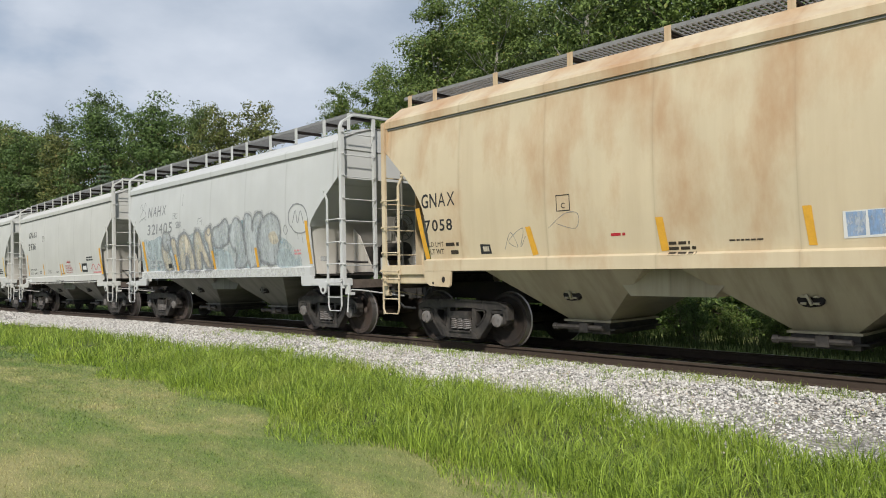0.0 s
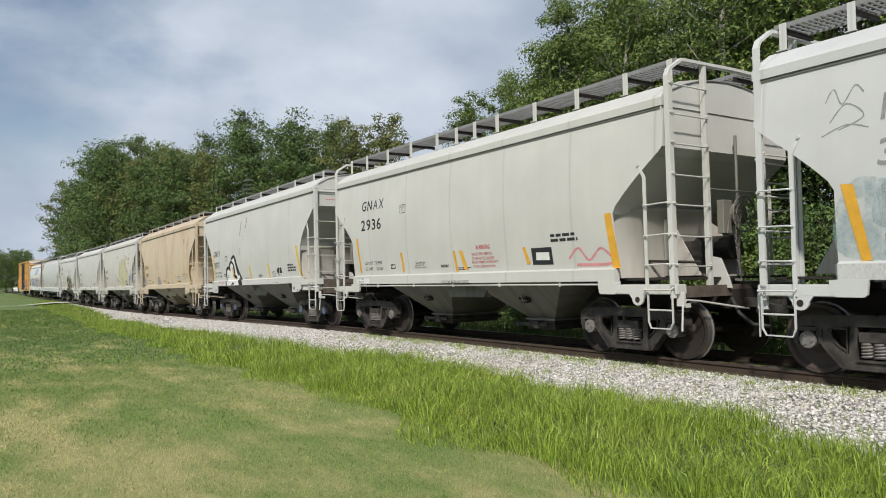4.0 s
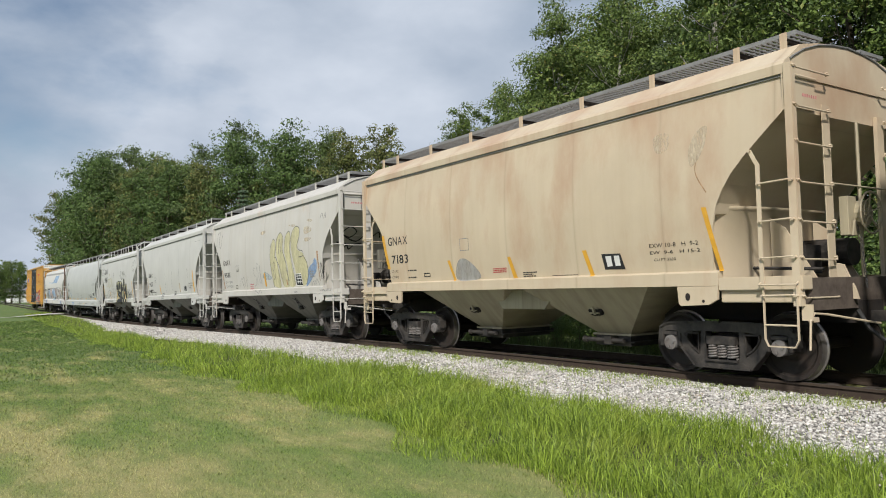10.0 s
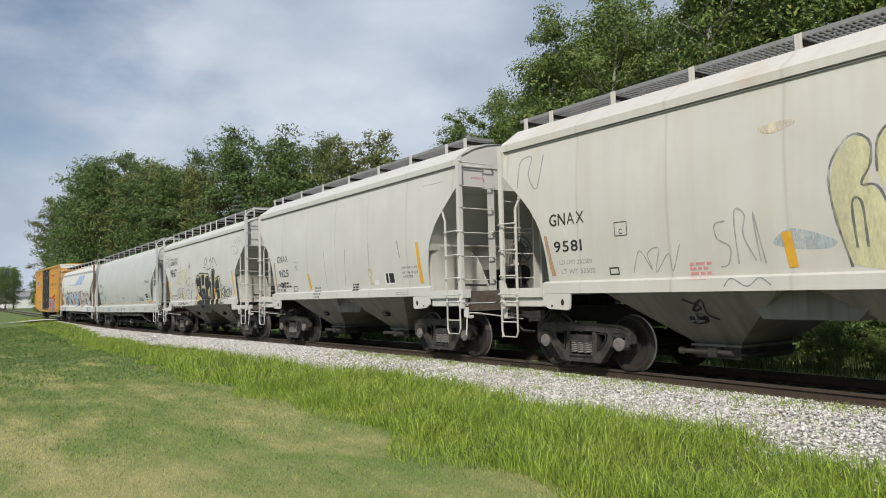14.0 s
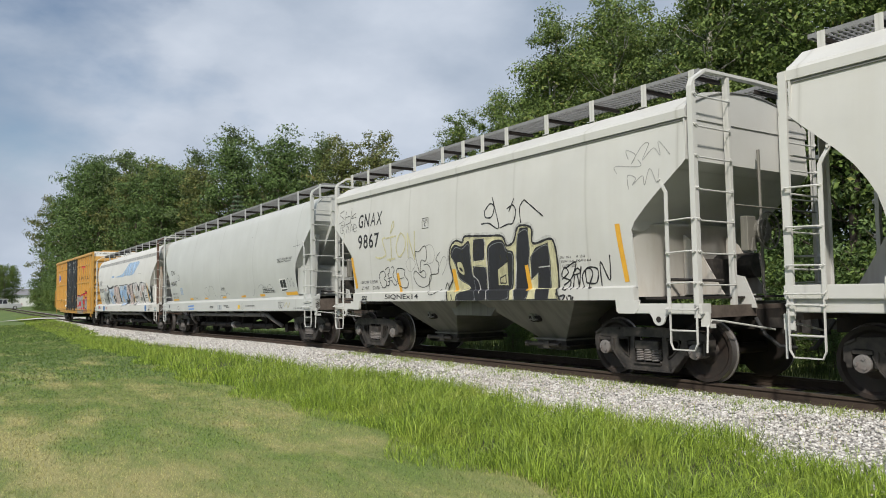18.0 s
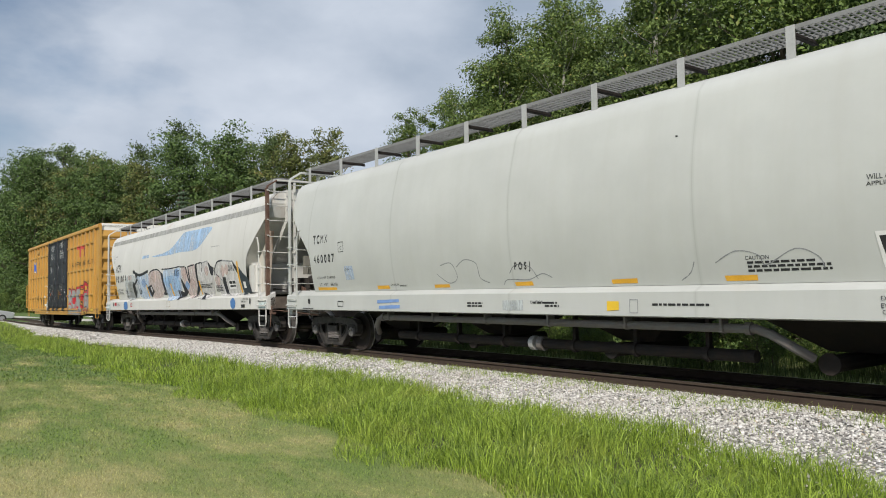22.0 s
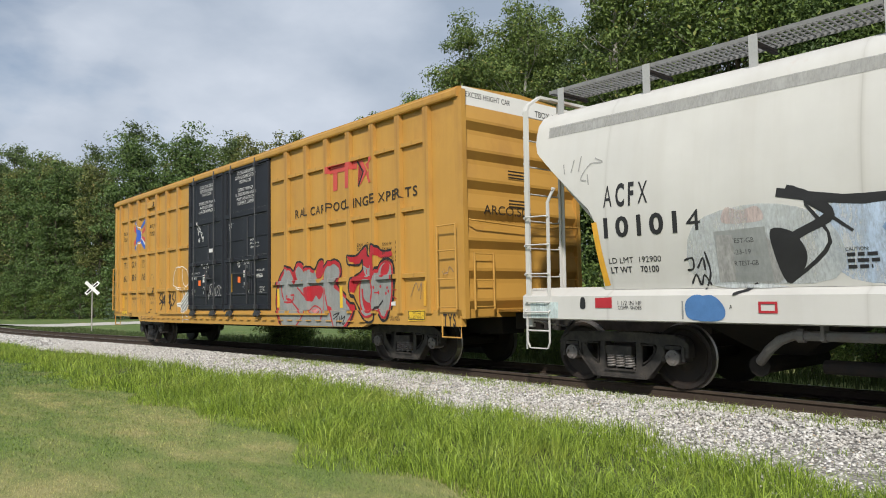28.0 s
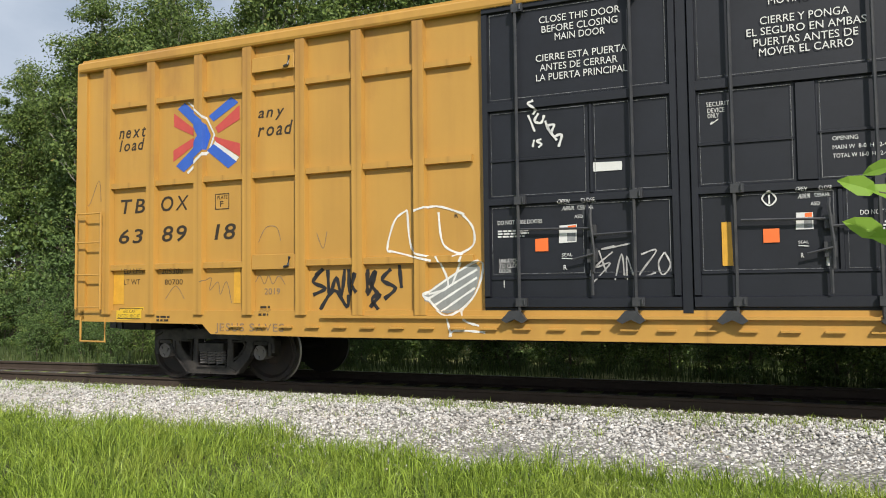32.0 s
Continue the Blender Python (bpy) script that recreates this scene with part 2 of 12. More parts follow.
def quad_faces(bm, vs, faces, mi=0):
    v = [bm.verts.new(p) for p in vs]
    out = []
    for f in faces:
        k = bm.faces.new([v[i] for i in f])
        k.material_index = mi
        out.append(k)
    return v, out


def box(bm, x0, x1, y0, y1, z0, z1, mi=0):
    vs = [(x, y, z) for x in (x0, x1) for y in (y0, y1) for z in (z0, z1)]
    return quad_faces(bm, vs, [(0, 1, 3, 2), (4, 6, 7, 5), (0, 4, 5, 1), (2, 3, 7, 6), (0, 2, 6, 4), (1, 5, 7, 3)], mi)


def prism(bm, pts, y0, y1, mi=0):
    """An outline in x and z, given counter-clockwise as seen from -y, with thickness from y0 to y1."""
    a = [bm.verts.new((x, y0, z)) for x, z in pts]
    b = [bm.verts.new((x, y1, z)) for x, z in pts]
    fs = [bm.faces.new(a), bm.faces.new(b[::-1])]
    n = len(pts)
    for i in range(n):
        fs.append(bm.faces.new((a[i], b[i], b[(i + 1) % n], a[(i + 1) % n])))
    for f in fs:
        f.material_index = mi
    return fs


def tube(bm, pts, r, n=6, mi=0):
    """A round bar along a line of points."""
    pts = [Vector(p) for p in pts]
    rings = []
    for i, p in enumerate(pts):
        d = (pts[min(i + 1, len(pts) - 1)] - pts[max(i - 1, 0)]).normalized()
        u = d.cross(Vector((0, 0, 1)) if abs(d.z) < 0.9 else Vector((1, 0, 0))).normalized()
        w = d.cross(u)
        rings.append([bm.verts.new(p + r * (math.cos(k) * u + math.sin(k) * w)) for k in (2 * math.pi * j / n for j in range(n))])
    for a, b in zip(rings, rings[1:]):
        for j in range(n):
            bm.faces.new((a[j], a[(j + 1) % n], b[(j + 1) % n], b[j])).material_index = mi
    bm.faces.new(rings[0][::-1]).material_index = mi
    bm.faces.new(rings[-1]).material_index = mi


def disc_y(bm, x, z, profile, n=28, mi=0):
    """A body turned about an axis along y: profile rows of (y, radius)."""
    rings = []
    for y, r in profile:
        rings.append([bm.verts.new((x + r * math.cos(a), y, z + r * math.sin(a))) for a in (2 * math.pi * j / n for j in range(n))])
    for a, b in zip(rings, rings[1:]):
        for j in range(n):
            bm.faces.new((a[j], b[j], b[(j + 1) % n], a[(j + 1) % n])).material_index = mi
    bm.faces.new(rings[0]).material_index = mi
    bm.faces.new(rings[-1][::-1]).material_index = mi


# ---- the line of the track ----
_X = np.linspace(-420, 220, 1281)
_zk = np.interp(_X, [-420, -200, -125, -60, -40, -20, 0, 220], [-2.6, -1.85, -1.45, -1.06, -0.70, -0.22, -0.03, 0.4])
_Z = np.convolve(np.pad(_zk, 20, mode="edge"), np.ones(41) / 41, mode="valid")


def track_y(x):
    return 10.30 + 0.01373 * x


def rail_z(x):
    return float(np.interp(x, _X, _Z))


def gravel_edge(x):
    """Where the long grass gives way to ballast; a tongue of grass reaches in and out along the line."""
    base = float(np.interp(x, [-140, -95, -66, -50, -42, -29, -22, -16, -12.5, -9, -5.8, -4, 4], [7.7, 8.0, 8.1, 7.1, 6.4, 6.05, 6.7, 6.7, 7.3, 6.85, 7.2, 6.55, 6.3]))
    return base + 0.10 * math.sin(x * 1.37 + 2.0) + 0.07 * math.sin(x * 3.3) + 0.04 * math.sin(x * 6.1 + 1)


def lawn_edge(x):
    """Where the mown lawn gives way to long grass."""
    edge = 4.54 + 0.016 * max(0.0, -x - 12) - 0.02 * max(0.0, x + 3) + 0.14 * math.sin(x * 0.45) + 0.10 * math.sin(x * 1.3 + 1) + 0.06 * math.sin(x * 3.1)
    return min(edge, gravel_edge(x) - 0.45)


def ground_z(x, y):
    d = y - track_y(x)
    base = rail_z(x) - 0.34
    bed = 0.16 * max(0.0, 1 - max(0, abs(d) - 1.7) / 1.5)
    roll_ = 0.05 * noise.noise(Vector((x * 0.12, y * 0.12, 0.3)))
    far = 0.0
    if d > 3:
        far = -0.12 * min(1, (d - 3) / 4) + 0.012 * max(0, d - 8)
    if d < -3:
        far = 0.0
    return base + bed + roll_ * min(1, max(0, abs(d) - 2.5) / 2) + far


def grass_colour(t, co, fac, green, dry):
    """Green and dry tones, with dry patches that lie in the same places for ground and blades."""
    big, mid = noise_node(t, 0.30, 4, 0.55, co, (0.7, 1.6, 1.0)), noise_node(t, 1.5, 6, 0.68, co, (0.55, 1.35, 1.0))
    patch = mix(t, 0.55, big, mid)
    sx = t.nodes.new("ShaderNodeSeparateXYZ")
    t.links.new(co, sx.inputs[0])
    fewer_dry = t.nodes.new("ShaderNodeMapRange")         # fewer dry patches from the near end towards -x
    fewer_dry.inputs["From Min"].default_value, fewer_dry.inputs["From Max"].default_value = -26.0, -9.0
    fewer_dry.inputs["To Min"].default_value, fewer_dry.inputs["To Max"].default_value = 0.115, -0.005
    t.links.new(sx.outputs["X"], fewer_dry.inputs["Value"])
    dryness = t.nodes.new("ShaderNodeMath")
    dryness.operation = "SUBTRACT"
    t.links.new(patch, dryness.inputs[0])
    t.links.new(fewer_dry.outputs[0], dryness.inputs[1])
    patch = dryness.outputs[0]
    far_fac = t.nodes.new("ShaderNodeMapRange")        # and a deeper green further along -x
    far_fac.inputs["From Min"].default_value, far_fac.inputs["From Max"].default_value = -24.0, -10.0
    far_fac.inputs["To Min"].default_value, far_fac.inputs["To Max"].default_value = 1.0, 0.0
    t.links.new(sx.outputs["X"], far_fac.inputs["Value"])
    deep = [tuple(k * v for k, v in zip((0.66, 0.72, 0.72), col)) for col in green]
    greens = mix(t, far_fac.outputs[0], ramp(t, fac, [(0.25, green[0]), (0.75, green[1])]), ramp(t, fac, [(0.25, deep[0]), (0.75, deep[1])]))
    return mix(t, ramp(t, patch, [(0.42, (0, 0, 0)), (0.51, (0.35,) * 3), (0.60, (0.9,) * 3)]), greens, ramp(t, fac, [(0.25, dry[0]), (0.75, dry[1])]))


def ground_material():
    m, t, b = nodes_of("lawn_and_soil")
    co = object_co(t)
    fine = noise_node(t, 55, 4, 0.65, co)
    c = grass_colour(t, co, fine, ((0.075, 0.120, 0.024), (0.205, 0.280, 0.064)), ((0.24, 0.215, 0.088), (0.46, 0.42, 0.18)))
    t.links.new(c, b.inputs["Base Color"])
    b.inputs["Roughness"].default_value = 0.9
    bump(t, b, fine, 0.8, 0.03)
    return m


def ballast_material(name="ballast_bed", gaps=1.0):
    m, t, b = nodes_of(name)
    co = object_co(t)
    v = t.nodes.new("ShaderNodeTexVoronoi")
    v.inputs["Scale"].default_value = 24
    t.links.new(co, v.inputs["Vector"])
    f = noise_node(t, 3, 5, 0.6, co)
    c = ramp(t, v.outputs["Distance"], [(0.0, (0.42, 0.405, 0.38)), (0.35, (0.24 * gaps, 0.228 * gaps, 0.21 * gaps)), (0.6, (0.06 * gaps, 0.056 * gaps, 0.049 * gaps))])
    sx = t.nodes.new("ShaderNodeSeparateXYZ")
    t.links.new(v.outputs["Color"], sx.inputs[0])
    c = mix(t, 0.35, c, ramp(t, sx.outputs[0], [(0.0, (0.22, 0.21, 0.20)), (1.0, (0.62, 0.60, 0.57))]))
    c = mix(t, ramp(t, f, [(0.52, (0, 0, 0)), (0.72, (0.5,) * 3)]), c, (0.16, 0.13, 0.09))
    t.links.new(c, b.inputs["Base Color"])
    b.inputs["Roughness"].default_value = 0.9
    inv = t.nodes.new("ShaderNodeMath")
    inv.operation = "SUBTRACT"
    inv.inputs[0].default_value = 1
    t.links.new(v.outputs["Distance"], inv.inputs[1])
    bump(t, b, inv.outputs[0], 1.0, 0.03)
    return m


def sheet(name, xs, rows_, zfun, mat, label, category):
    """A strip of ground: for each x, a row of y values."""
    bm = bmesh.new()
    grid = [[bm.verts.new((x, y, zfun(x, y))) for y in rows_(x)] for x in xs]
    for a, b in zip(grid, grid[1:]):
        for j in range(len(a) - 1):
            bm.faces.new((a[j], b[j], b[j + 1], a[j + 1]))
    return tagged(finish(name, bm, mat, None, "", True), label, category, "", "structure")


XS = [-2500, -1500, -900, -600, -420, -330, -260, -210] + [x for x in range(-180, -60, 5)] + [x * 1.0 for x in range(-60, 30)] + [30, 40, 60, 90, 140, 220, 400, 900, 1500, 2500]
YS = [-2500, -900, -300, -120, -60, -30, -16, -9, -5, -3, -1.5, 0, 1, 2, 3, 4, 5, 5.6, 6.2, 6.7, 7.1, 7.5, 7.9, 8.3, 9.0, 9.95, 10.9, 11.6, 12.2, 13, 14, 16, 19, 23, 28, 35, 45, 60, 90, 150, 300, 900, 2500]
M["ground"] = ground_material()
sheet("ground", XS, lambda x: [y + (track_y(x) - 9.95) * max(0, 1 - abs(y - 9.95) / 150) for y in YS], ground_z, M["ground"],
      "mown green lawn with dry yellow patches, running on under the trees", "ground")
# soil darkened in its colour for the shade between the grass blades
M["thatch"] = steel("dark_soil_and_thatch", (0.042, 0.046, 0.018), (0.085, 0.075, 0.036), 0.95, 0, 0.7)
sheet("verge", [float(x) for x in range(-96, -40, 4)] + [x / 2 for x in range(-80, 12)], lambda x: [lawn_edge(x) + 0.12 + (gravel_edge(x) - 0.1 - lawn_edge(x) - 0.12) * k / 5 for k in range(6)],
      lambda x, y: ground_z(x, y) + 0.008 * min(1, max(0, min(y - lawn_edge(x) - 0.12, gravel_edge(x) - 0.1 - y)) / 0.2) - 0.003, M["thatch"], "soil and thatch under the long grass, coloured dark for the blades' shade", "verge")
M["ballast"] = ballast_material()
XB = [-300, -240, -200] + [float(x) for x in range(-180, -70, 4)] + [x / 2 for x in range(-140, 31)] + [20, 30, 50, 80, 120, 200]
sheet("ballast_bed", XB, lambda x: [gravel_edge(x), gravel_edge(x) + 0.35, track_y(x) - 2.2, track_y(x) - 1.5, track_y(x), track_y(x) + 1.5, track_y(x) + 2.3, track_y(x) + 2.9],
      lambda x, y: ground_z(x, y) + 0.025 * min(1, max(0, min(y - gravel_edge(x), track_y(x) + 2.9 - y)) / 0.3) - 0.004 - (0.05 if abs(y - track_y(x)) < 1.2 else 0), M["ballast"],
      "pale crushed limestone ballast along the track", "ballast")

# ballast colours cut to 0.28: the shade under the train, painted into the bed
M["bed_shade"] = ballast_material("oily_dark_ballast")
for n_ in M["bed_shade"].node_tree.nodes:
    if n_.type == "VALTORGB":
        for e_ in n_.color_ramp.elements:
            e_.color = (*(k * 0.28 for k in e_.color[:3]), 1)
sheet("track_bed", XB, lambda x: [track_y(x) - 1.0, track_y(x) - 0.4, track_y(x) + 0.4, track_y(x) + 1.0], lambda x, y: ground_z(x, y) - 0.035, M["bed_shade"], "ballast between the rails, coloured dark for the shade under the train", "ballast")

# rails: head, web and foot, one length each side
RAIL = [(-0.07, -0.165), (0.07, -0.165), (0.07, -0.15), (0.012, -0.13), (0.012, -0.045), (0.036, -0.035), (0.036, -0.004), (0.028, 0.0), (-0.028, 0.0), (-0.036, -0.004), (-0.036, -0.035), (-0.012, -0.045), (-0.012, -0.13), (-0.07, -0.15)]


def rail(side):
    bm = bmesh.new()
    rings = []
    for x in XB:
        yc, zc = track_y(x) + side * 0.755, rail_z(x)
        rings.append([bm.verts.new((x, yc + a, zc + b)) for a, b in RAIL])
    n = len(RAIL)
    for a, b in zip(rings, rings[1:]):
        for j in range(n):
            f = bm.faces.new((a[j], a[(j + 1) % n], b[(j + 1) % n], b[j]))
            f.material_index = 1 if j == 7 else 0
    return tagged(finish("rail", bm, [M["rail"], M["rail_top"]]), "rust-brown steel rail with a worn bright head", "rail", "rails", "structure")


rail(-1)
rail(1)

# ---- lettering ----
_texts = {}


def text_mesh(body, size, italic=0.0, wide=1.0, bold=0.0):
    """A flat mesh of a line of text with its origin at the lower left; x to the right, y up."""
    key = (body, size, italic, wide, bold)
    if key not in _texts:
        cu = bpy.data.curves.new("lettering", "FONT")
        cu.body, cu.size, cu.shear, cu.offset = body, size, italic, bold
        cu.resolution_u = 3
        ob = bpy.data.objects.new("lettering", cu)
        me = bpy.data.meshes.new_from_object(ob)
        bpy.data.objects.remove(ob)
        v = np.array([p.co[:2] for p in me.vertices]).reshape(-1, 2) if len(me.vertices) else np.zeros((0, 2))
        v[:, 0] *= wide
        _texts[key] = (v, [tuple(p.vertices) for p in me.polygons])
        bpy.data.meshes.remove(me)
    return _texts[key]


def decal(name, verts2, faces, at, mat, parent, label=""):
    """Lays a flat drawing on a car's side: at(u, v) gives the place on the skin."""
    me = bpy.data.meshes.new(name)
    me.from_pydata([at(u, v) for u, v in verts2], [], faces)
    me.materials.append(mat)
    return hang(name, me, parent, label)


def letter(body, u, v, size, mat, parent, skin, italic=0.0, wide=1.0, bold=0.0, lift=0.006, slope=0.0, label=""):
    vv, ff = text_mesh(body, size, italic, wide, bold)
    return decal("lettering", [(u + a, v + b + slope * a) for a, b in vv], ff, lambda p, q: skin(p, q, lift), mat, parent, label)


def bars(u, v, w, h, rows_, mat, parent, skin, lift=0.006, name="small_print"):
    """Lines of print too small to read, as plain bars."""
    vs, fs = [], []
    rnd = random.Random(int(u * 97 + v * 31))
    for i in range(rows_):
        z = v - i * h * 1.7
        x = u
        end = u + w * rnd.uniform(0.7, 1.0)
        while x < end:
            k = min(end, x + rnd.uniform(1.5, 4) * h)
            n = len(vs)
            vs += [(x, z), (k, z), (k, z + h), (x, z + h)]
            fs.append((n, n + 1, n + 2, n + 3))
            x = k + h * 0.7
    return decal(name, vs, fs, lambda p, q: skin(p, q, lift), mat, parent)


def smooth_line(pts, k=5, closed=False):
    """Catmull-Rom through points."""
    p = [Vector((*a, 0)) for a in pts]
    out = []
    n = len(p)
    for i in range(n if closed else n - 1):
        a, b, c, d = (p[(i - 1) % n], p[i], p[(i + 1) % n], p[(i + 2) % n]) if closed else (p[max(i - 1, 0)], p[i], p[i + 1], p[min(i + 2, n - 1)])
        for j in range(k):
            t = j / k
            q = 0.5 * ((2 * b) + (c - a) * t + (2 * a - 5 * b + 4 * c - d) * t * t + (3 * b - a - 3 * c + d) * t ** 3)
            out.append((q.x, q.y))
    if not closed:
        out.append(tuple(pts[-1]))
    return out


def stroke(pts, w, mat, parent, skin, lift=0.008, closed=False, smooth=True, name="graffiti_line", taper=0.0):
    """A painted line of width w."""
    line = smooth_line(pts, 5, closed) if smooth else list(pts)
    n = len(line)
    vs, fs = [], []
    for i, (x, y) in enumerate(line):
        a = line[(i - 1) % n] if closed else line[max(i - 1, 0)]
        b = line[(i + 1) % n] if closed else line[min(i + 1, n - 1)]
        dx, dy = b[0] - a[0], b[1] - a[1]
        k = math.hypot(dx, dy) or 1
        h = w / 2 * (1 - taper * i / n)
        vs += [(x - dy / k * h, y + dx / k * h), (x + dy / k * h, y - dx / k * h)]
    for i in range(n if closed else n - 1):
        j = (i + 1) % n
        fs.append((2 * i, 2 * i + 1, 2 * j + 1, 2 * j))
    return decal(name, vs, fs, lambda p, q: skin(p, q, lift), mat, parent)


# ---- running gear, shared by all cars ----
WHEEL_R = 0.457
_gear = {}


def gear_mesh(key, make, mats):
    if key not in _gear:
        bm = bmesh.new()
        make(bm)
        bm.normal_update()
        me = bpy.data.meshes.new(key)
        bm.to_mesh(me)
        bm.free()
        for k in mats:
            me.materials.append(k)
        _gear[key] = me
    return _gear[key]


def make_wheelset(bm):
    for s in (-1, 1):
        o = 0.755 * s
        prof = [(o - s * 0.09, 0.10), (o - s * 0.09, 0.39), (o - s * 0.075, 0.48), (o - s * 0.045, 0.485), (o - s * 0.035, 0.46), (o + s * 0.07, 0.453), (o + s * 0.07, 0.40), (o + s * 0.03, 0.36), (o + s * 0.015, 0.2), (o + s * 0.06, 0.14), (o + s * 0.07, 0.09)]
        if s < 0:
            prof = prof[::-1]
        k = len(bm.faces)
        disc_y(bm, 0, 0, prof, 36, 0)
        bm.faces.ensure_lookup_table()
        for f in bm.faces[k:]:
            c = f.calc_center_median()
            r = math.hypot(c.x, c.z)
            if 0.45 < r < 0.48 and abs(c.y - o) < 0.06:
                f.material_index = 1
    disc_y(bm, 0, 0, [(-0.70, 0.085), (0.70, 0.085)], 14, 0)
    for s in (-1, 1):
        k = [(0.84, 0.08), (0.84, 0.105), (1.05, 0.105), (1.06, 0.115), (1.09, 0.11), (1.10, 0.06), (1.10, 0.02)]
        disc_y(bm, 0, 0, [(s * y, r) for y, r in (k if s > 0 else k[::-1])], 16, 2)
        for j in range(3):
            a = 2 * math.pi * j / 3 + 0.4
            x, z = 0.065 * math.cos(a), 0.065 * math.sin(a)
            y0, y1 = sorted((s * 1.09, s * 1.115))
            box(bm, x - 0.018, x + 0.018, y0, y1, z - 0.018, z + 0.018, 2)


def make_side_frame(bm, s):
    """Cast side frame: top chord, sloping tension member, columns, jaws over the bearings."""
    y0, y1 = sorted((s * 0.90, s * 1.06))
    z = -WHEEL_R
    top = [(-1.13, 0.64 + z), (-1.13, 0.46 + z), (-1.07, 0.46 + z), (-1.05, 0.58 + z), (-0.98, 0.63 + z), (-0.80, 0.63 + z), (-0.70, 0.58 + z), (-0.60, 0.62 + z), (-0.36, 0.645 + z), (0.36, 0.645 + z), (0.60, 0.62 + z), (0.70, 0.58 + z), (0.80, 0.63 + z), (0.98, 0.63 + z), (1.05, 0.58 + z), (1.07, 0.46 + z), (1.13, 0.46 + z), (1.13, 0.64 + z), (1.07, 0.73 + z), (0.92, 0.765 + z), (0.55, 0.775 + z), (0.25, 0.79 + z), (-0.25, 0.79 + z), (-0.55, 0.775 + z), (-0.92, 0.765 + z), (-1.07, 0.73 + z)]
    prism(bm, top, y0, y1)
    for m in (-1, 1):
        leg = [(m * 0.80, 0.625 + z), (m * 0.72, 0.41 + z), (m * 0.66, 0.36 + z), (m * 0.46, 0.12 + z), (m * 0.26, 0.12 + z), (m * 0.26, 0.29 + z), (m * 0.40, 0.31 + z), (m * 0.52, 0.41 + z), (m * 0.60, 0.51 + z), (m * 0.63, 0.59 + z), (m * 0.61, 0.625 + z)]
        prism(bm, leg if m > 0 else leg[::-1], y0 + 0.004, y1 - 0.004)
        col = [(m * 0.39, 0.26 + z), (m * 0.27, 0.26 + z), (m * 0.27, 0.65 + z), (m * 0.36, 0.65 + z)]
        prism(bm, col if m < 0 else col[::-1], y0 + 0.008, y1 - 0.008)
        ya, yb = sorted((s * 0.86, s * 1.075))
        box(bm, m * 0.889 - 0.125, m * 0.889 + 0.125, ya, yb, 0.11, 0.165)      # bearing adapter
        box(bm, m * 0.889 - 0.20, m * 0.889 - 0.13, ya, yb, -0.06, 0.15)
        box(bm, m * 0.889 + 0.13, m * 0.889 + 0.19, ya, yb, -0.05, 0.15)
        yc, yd = sorted((s * 1.058, s * 1.075))                                  # raised rim round the opening
        rim = [(m * 0.40, 0.60 + z), (m * 0.57, 0.60 + z), (m * 0.585, 0.56 + z), (m * 0.56, 0.50 + z), (m * 0.48, 0.41 + z), (m * 0.405, 0.36 + z)]
        rim_o = [(m * 0.372, 0.628 + z), (m * 0.595, 0.628 + z), (m * 0.625, 0.57 + z), (m * 0.59, 0.48 + z), (m * 0.50, 0.38 + z), (m * 0.38, 0.315 + z)]
        for i in range(6):
            k = [rim_o[i], rim_o[(i + 1) % 6], rim[(i + 1) % 6], rim[i]]
            prism(bm, k if m < 0 else k[::-1], yc, yd)
    prism(bm, [(-0.42, 0.115 + z), (0.42, 0.115 + z), (0.44, 0.18 + z), (0.30, 0.25 + z), (-0.30, 0.25 + z), (-0.44, 0.18 + z)], y0 - 0.006, y1 + 0.006)
    ya, yb = sorted((s * 0.87, s * 1.10))
    box(bm, -0.235, 0.235, ya, yb, 0.46 + z, 0.585 + z)     # end of the bolster
    box(bm, -0.17, 0.17, ya + (0.02 if s < 0 else 0.0), yb + (0.02 if s > 0 else 0), 0.49 + z, 0.55 + z)
    box(bm, -0.27, 0.27, ya, yb, 0.215 + z, 0.25 + z)       # spring plank
    yc, yd = sorted((s * 1.055, s * 1.088))                 # flange along the top chord and the tension member
    for m in (-1, 1):
        for a, b in (((0.02, 0.785), (0.55, 0.772)), ((0.55, 0.772), (0.95, 0.755)), ((0.95, 0.755), (1.10, 0.68)), ((0.77, 0.56), (0.70, 0.40)), ((0.70, 0.40), (0.46, 0.13)), ((0.46, 0.13), (0.02, 0.13))):
            n = Vector((b[1] - a[1], a[0] - b[0])).normalized() * 0.016
            k = [(m * (a[0] + n.x), a[1] + n.y + z), (m * (b[0] + n.x), b[1] + n.y + z), (m * (b[0] - n.x), b[1] - n.y + z), (m * (a[0] - n.x), a[1] - n.y + z)]
            prism(bm, k if m > 0 else k[::-1], yc, yd)
    bmesh.ops.recalc_face_normals(bm, faces=bm.faces[:])
    bmesh.ops.bevel(bm, geom=bm.edges[:], offset=0.009, segments=2, affect="EDGES", clamp_overlap=True)


def make_springs(bm, s):
    z = -WHEEL_R
    for x in (-0.155, 0.0, 0.155):
        pts = []
        turns, n = 5, 10
        for i in range(turns * n + 1):
            a = 2 * math.pi * i / n
            pts.append((x + 0.068 * math.cos(a), s * 1.03 + 0.068 * math.sin(a), 0.262 + z + 0.19 * i / (turns * n)))
        tube(bm, pts, 0.0155, 5)


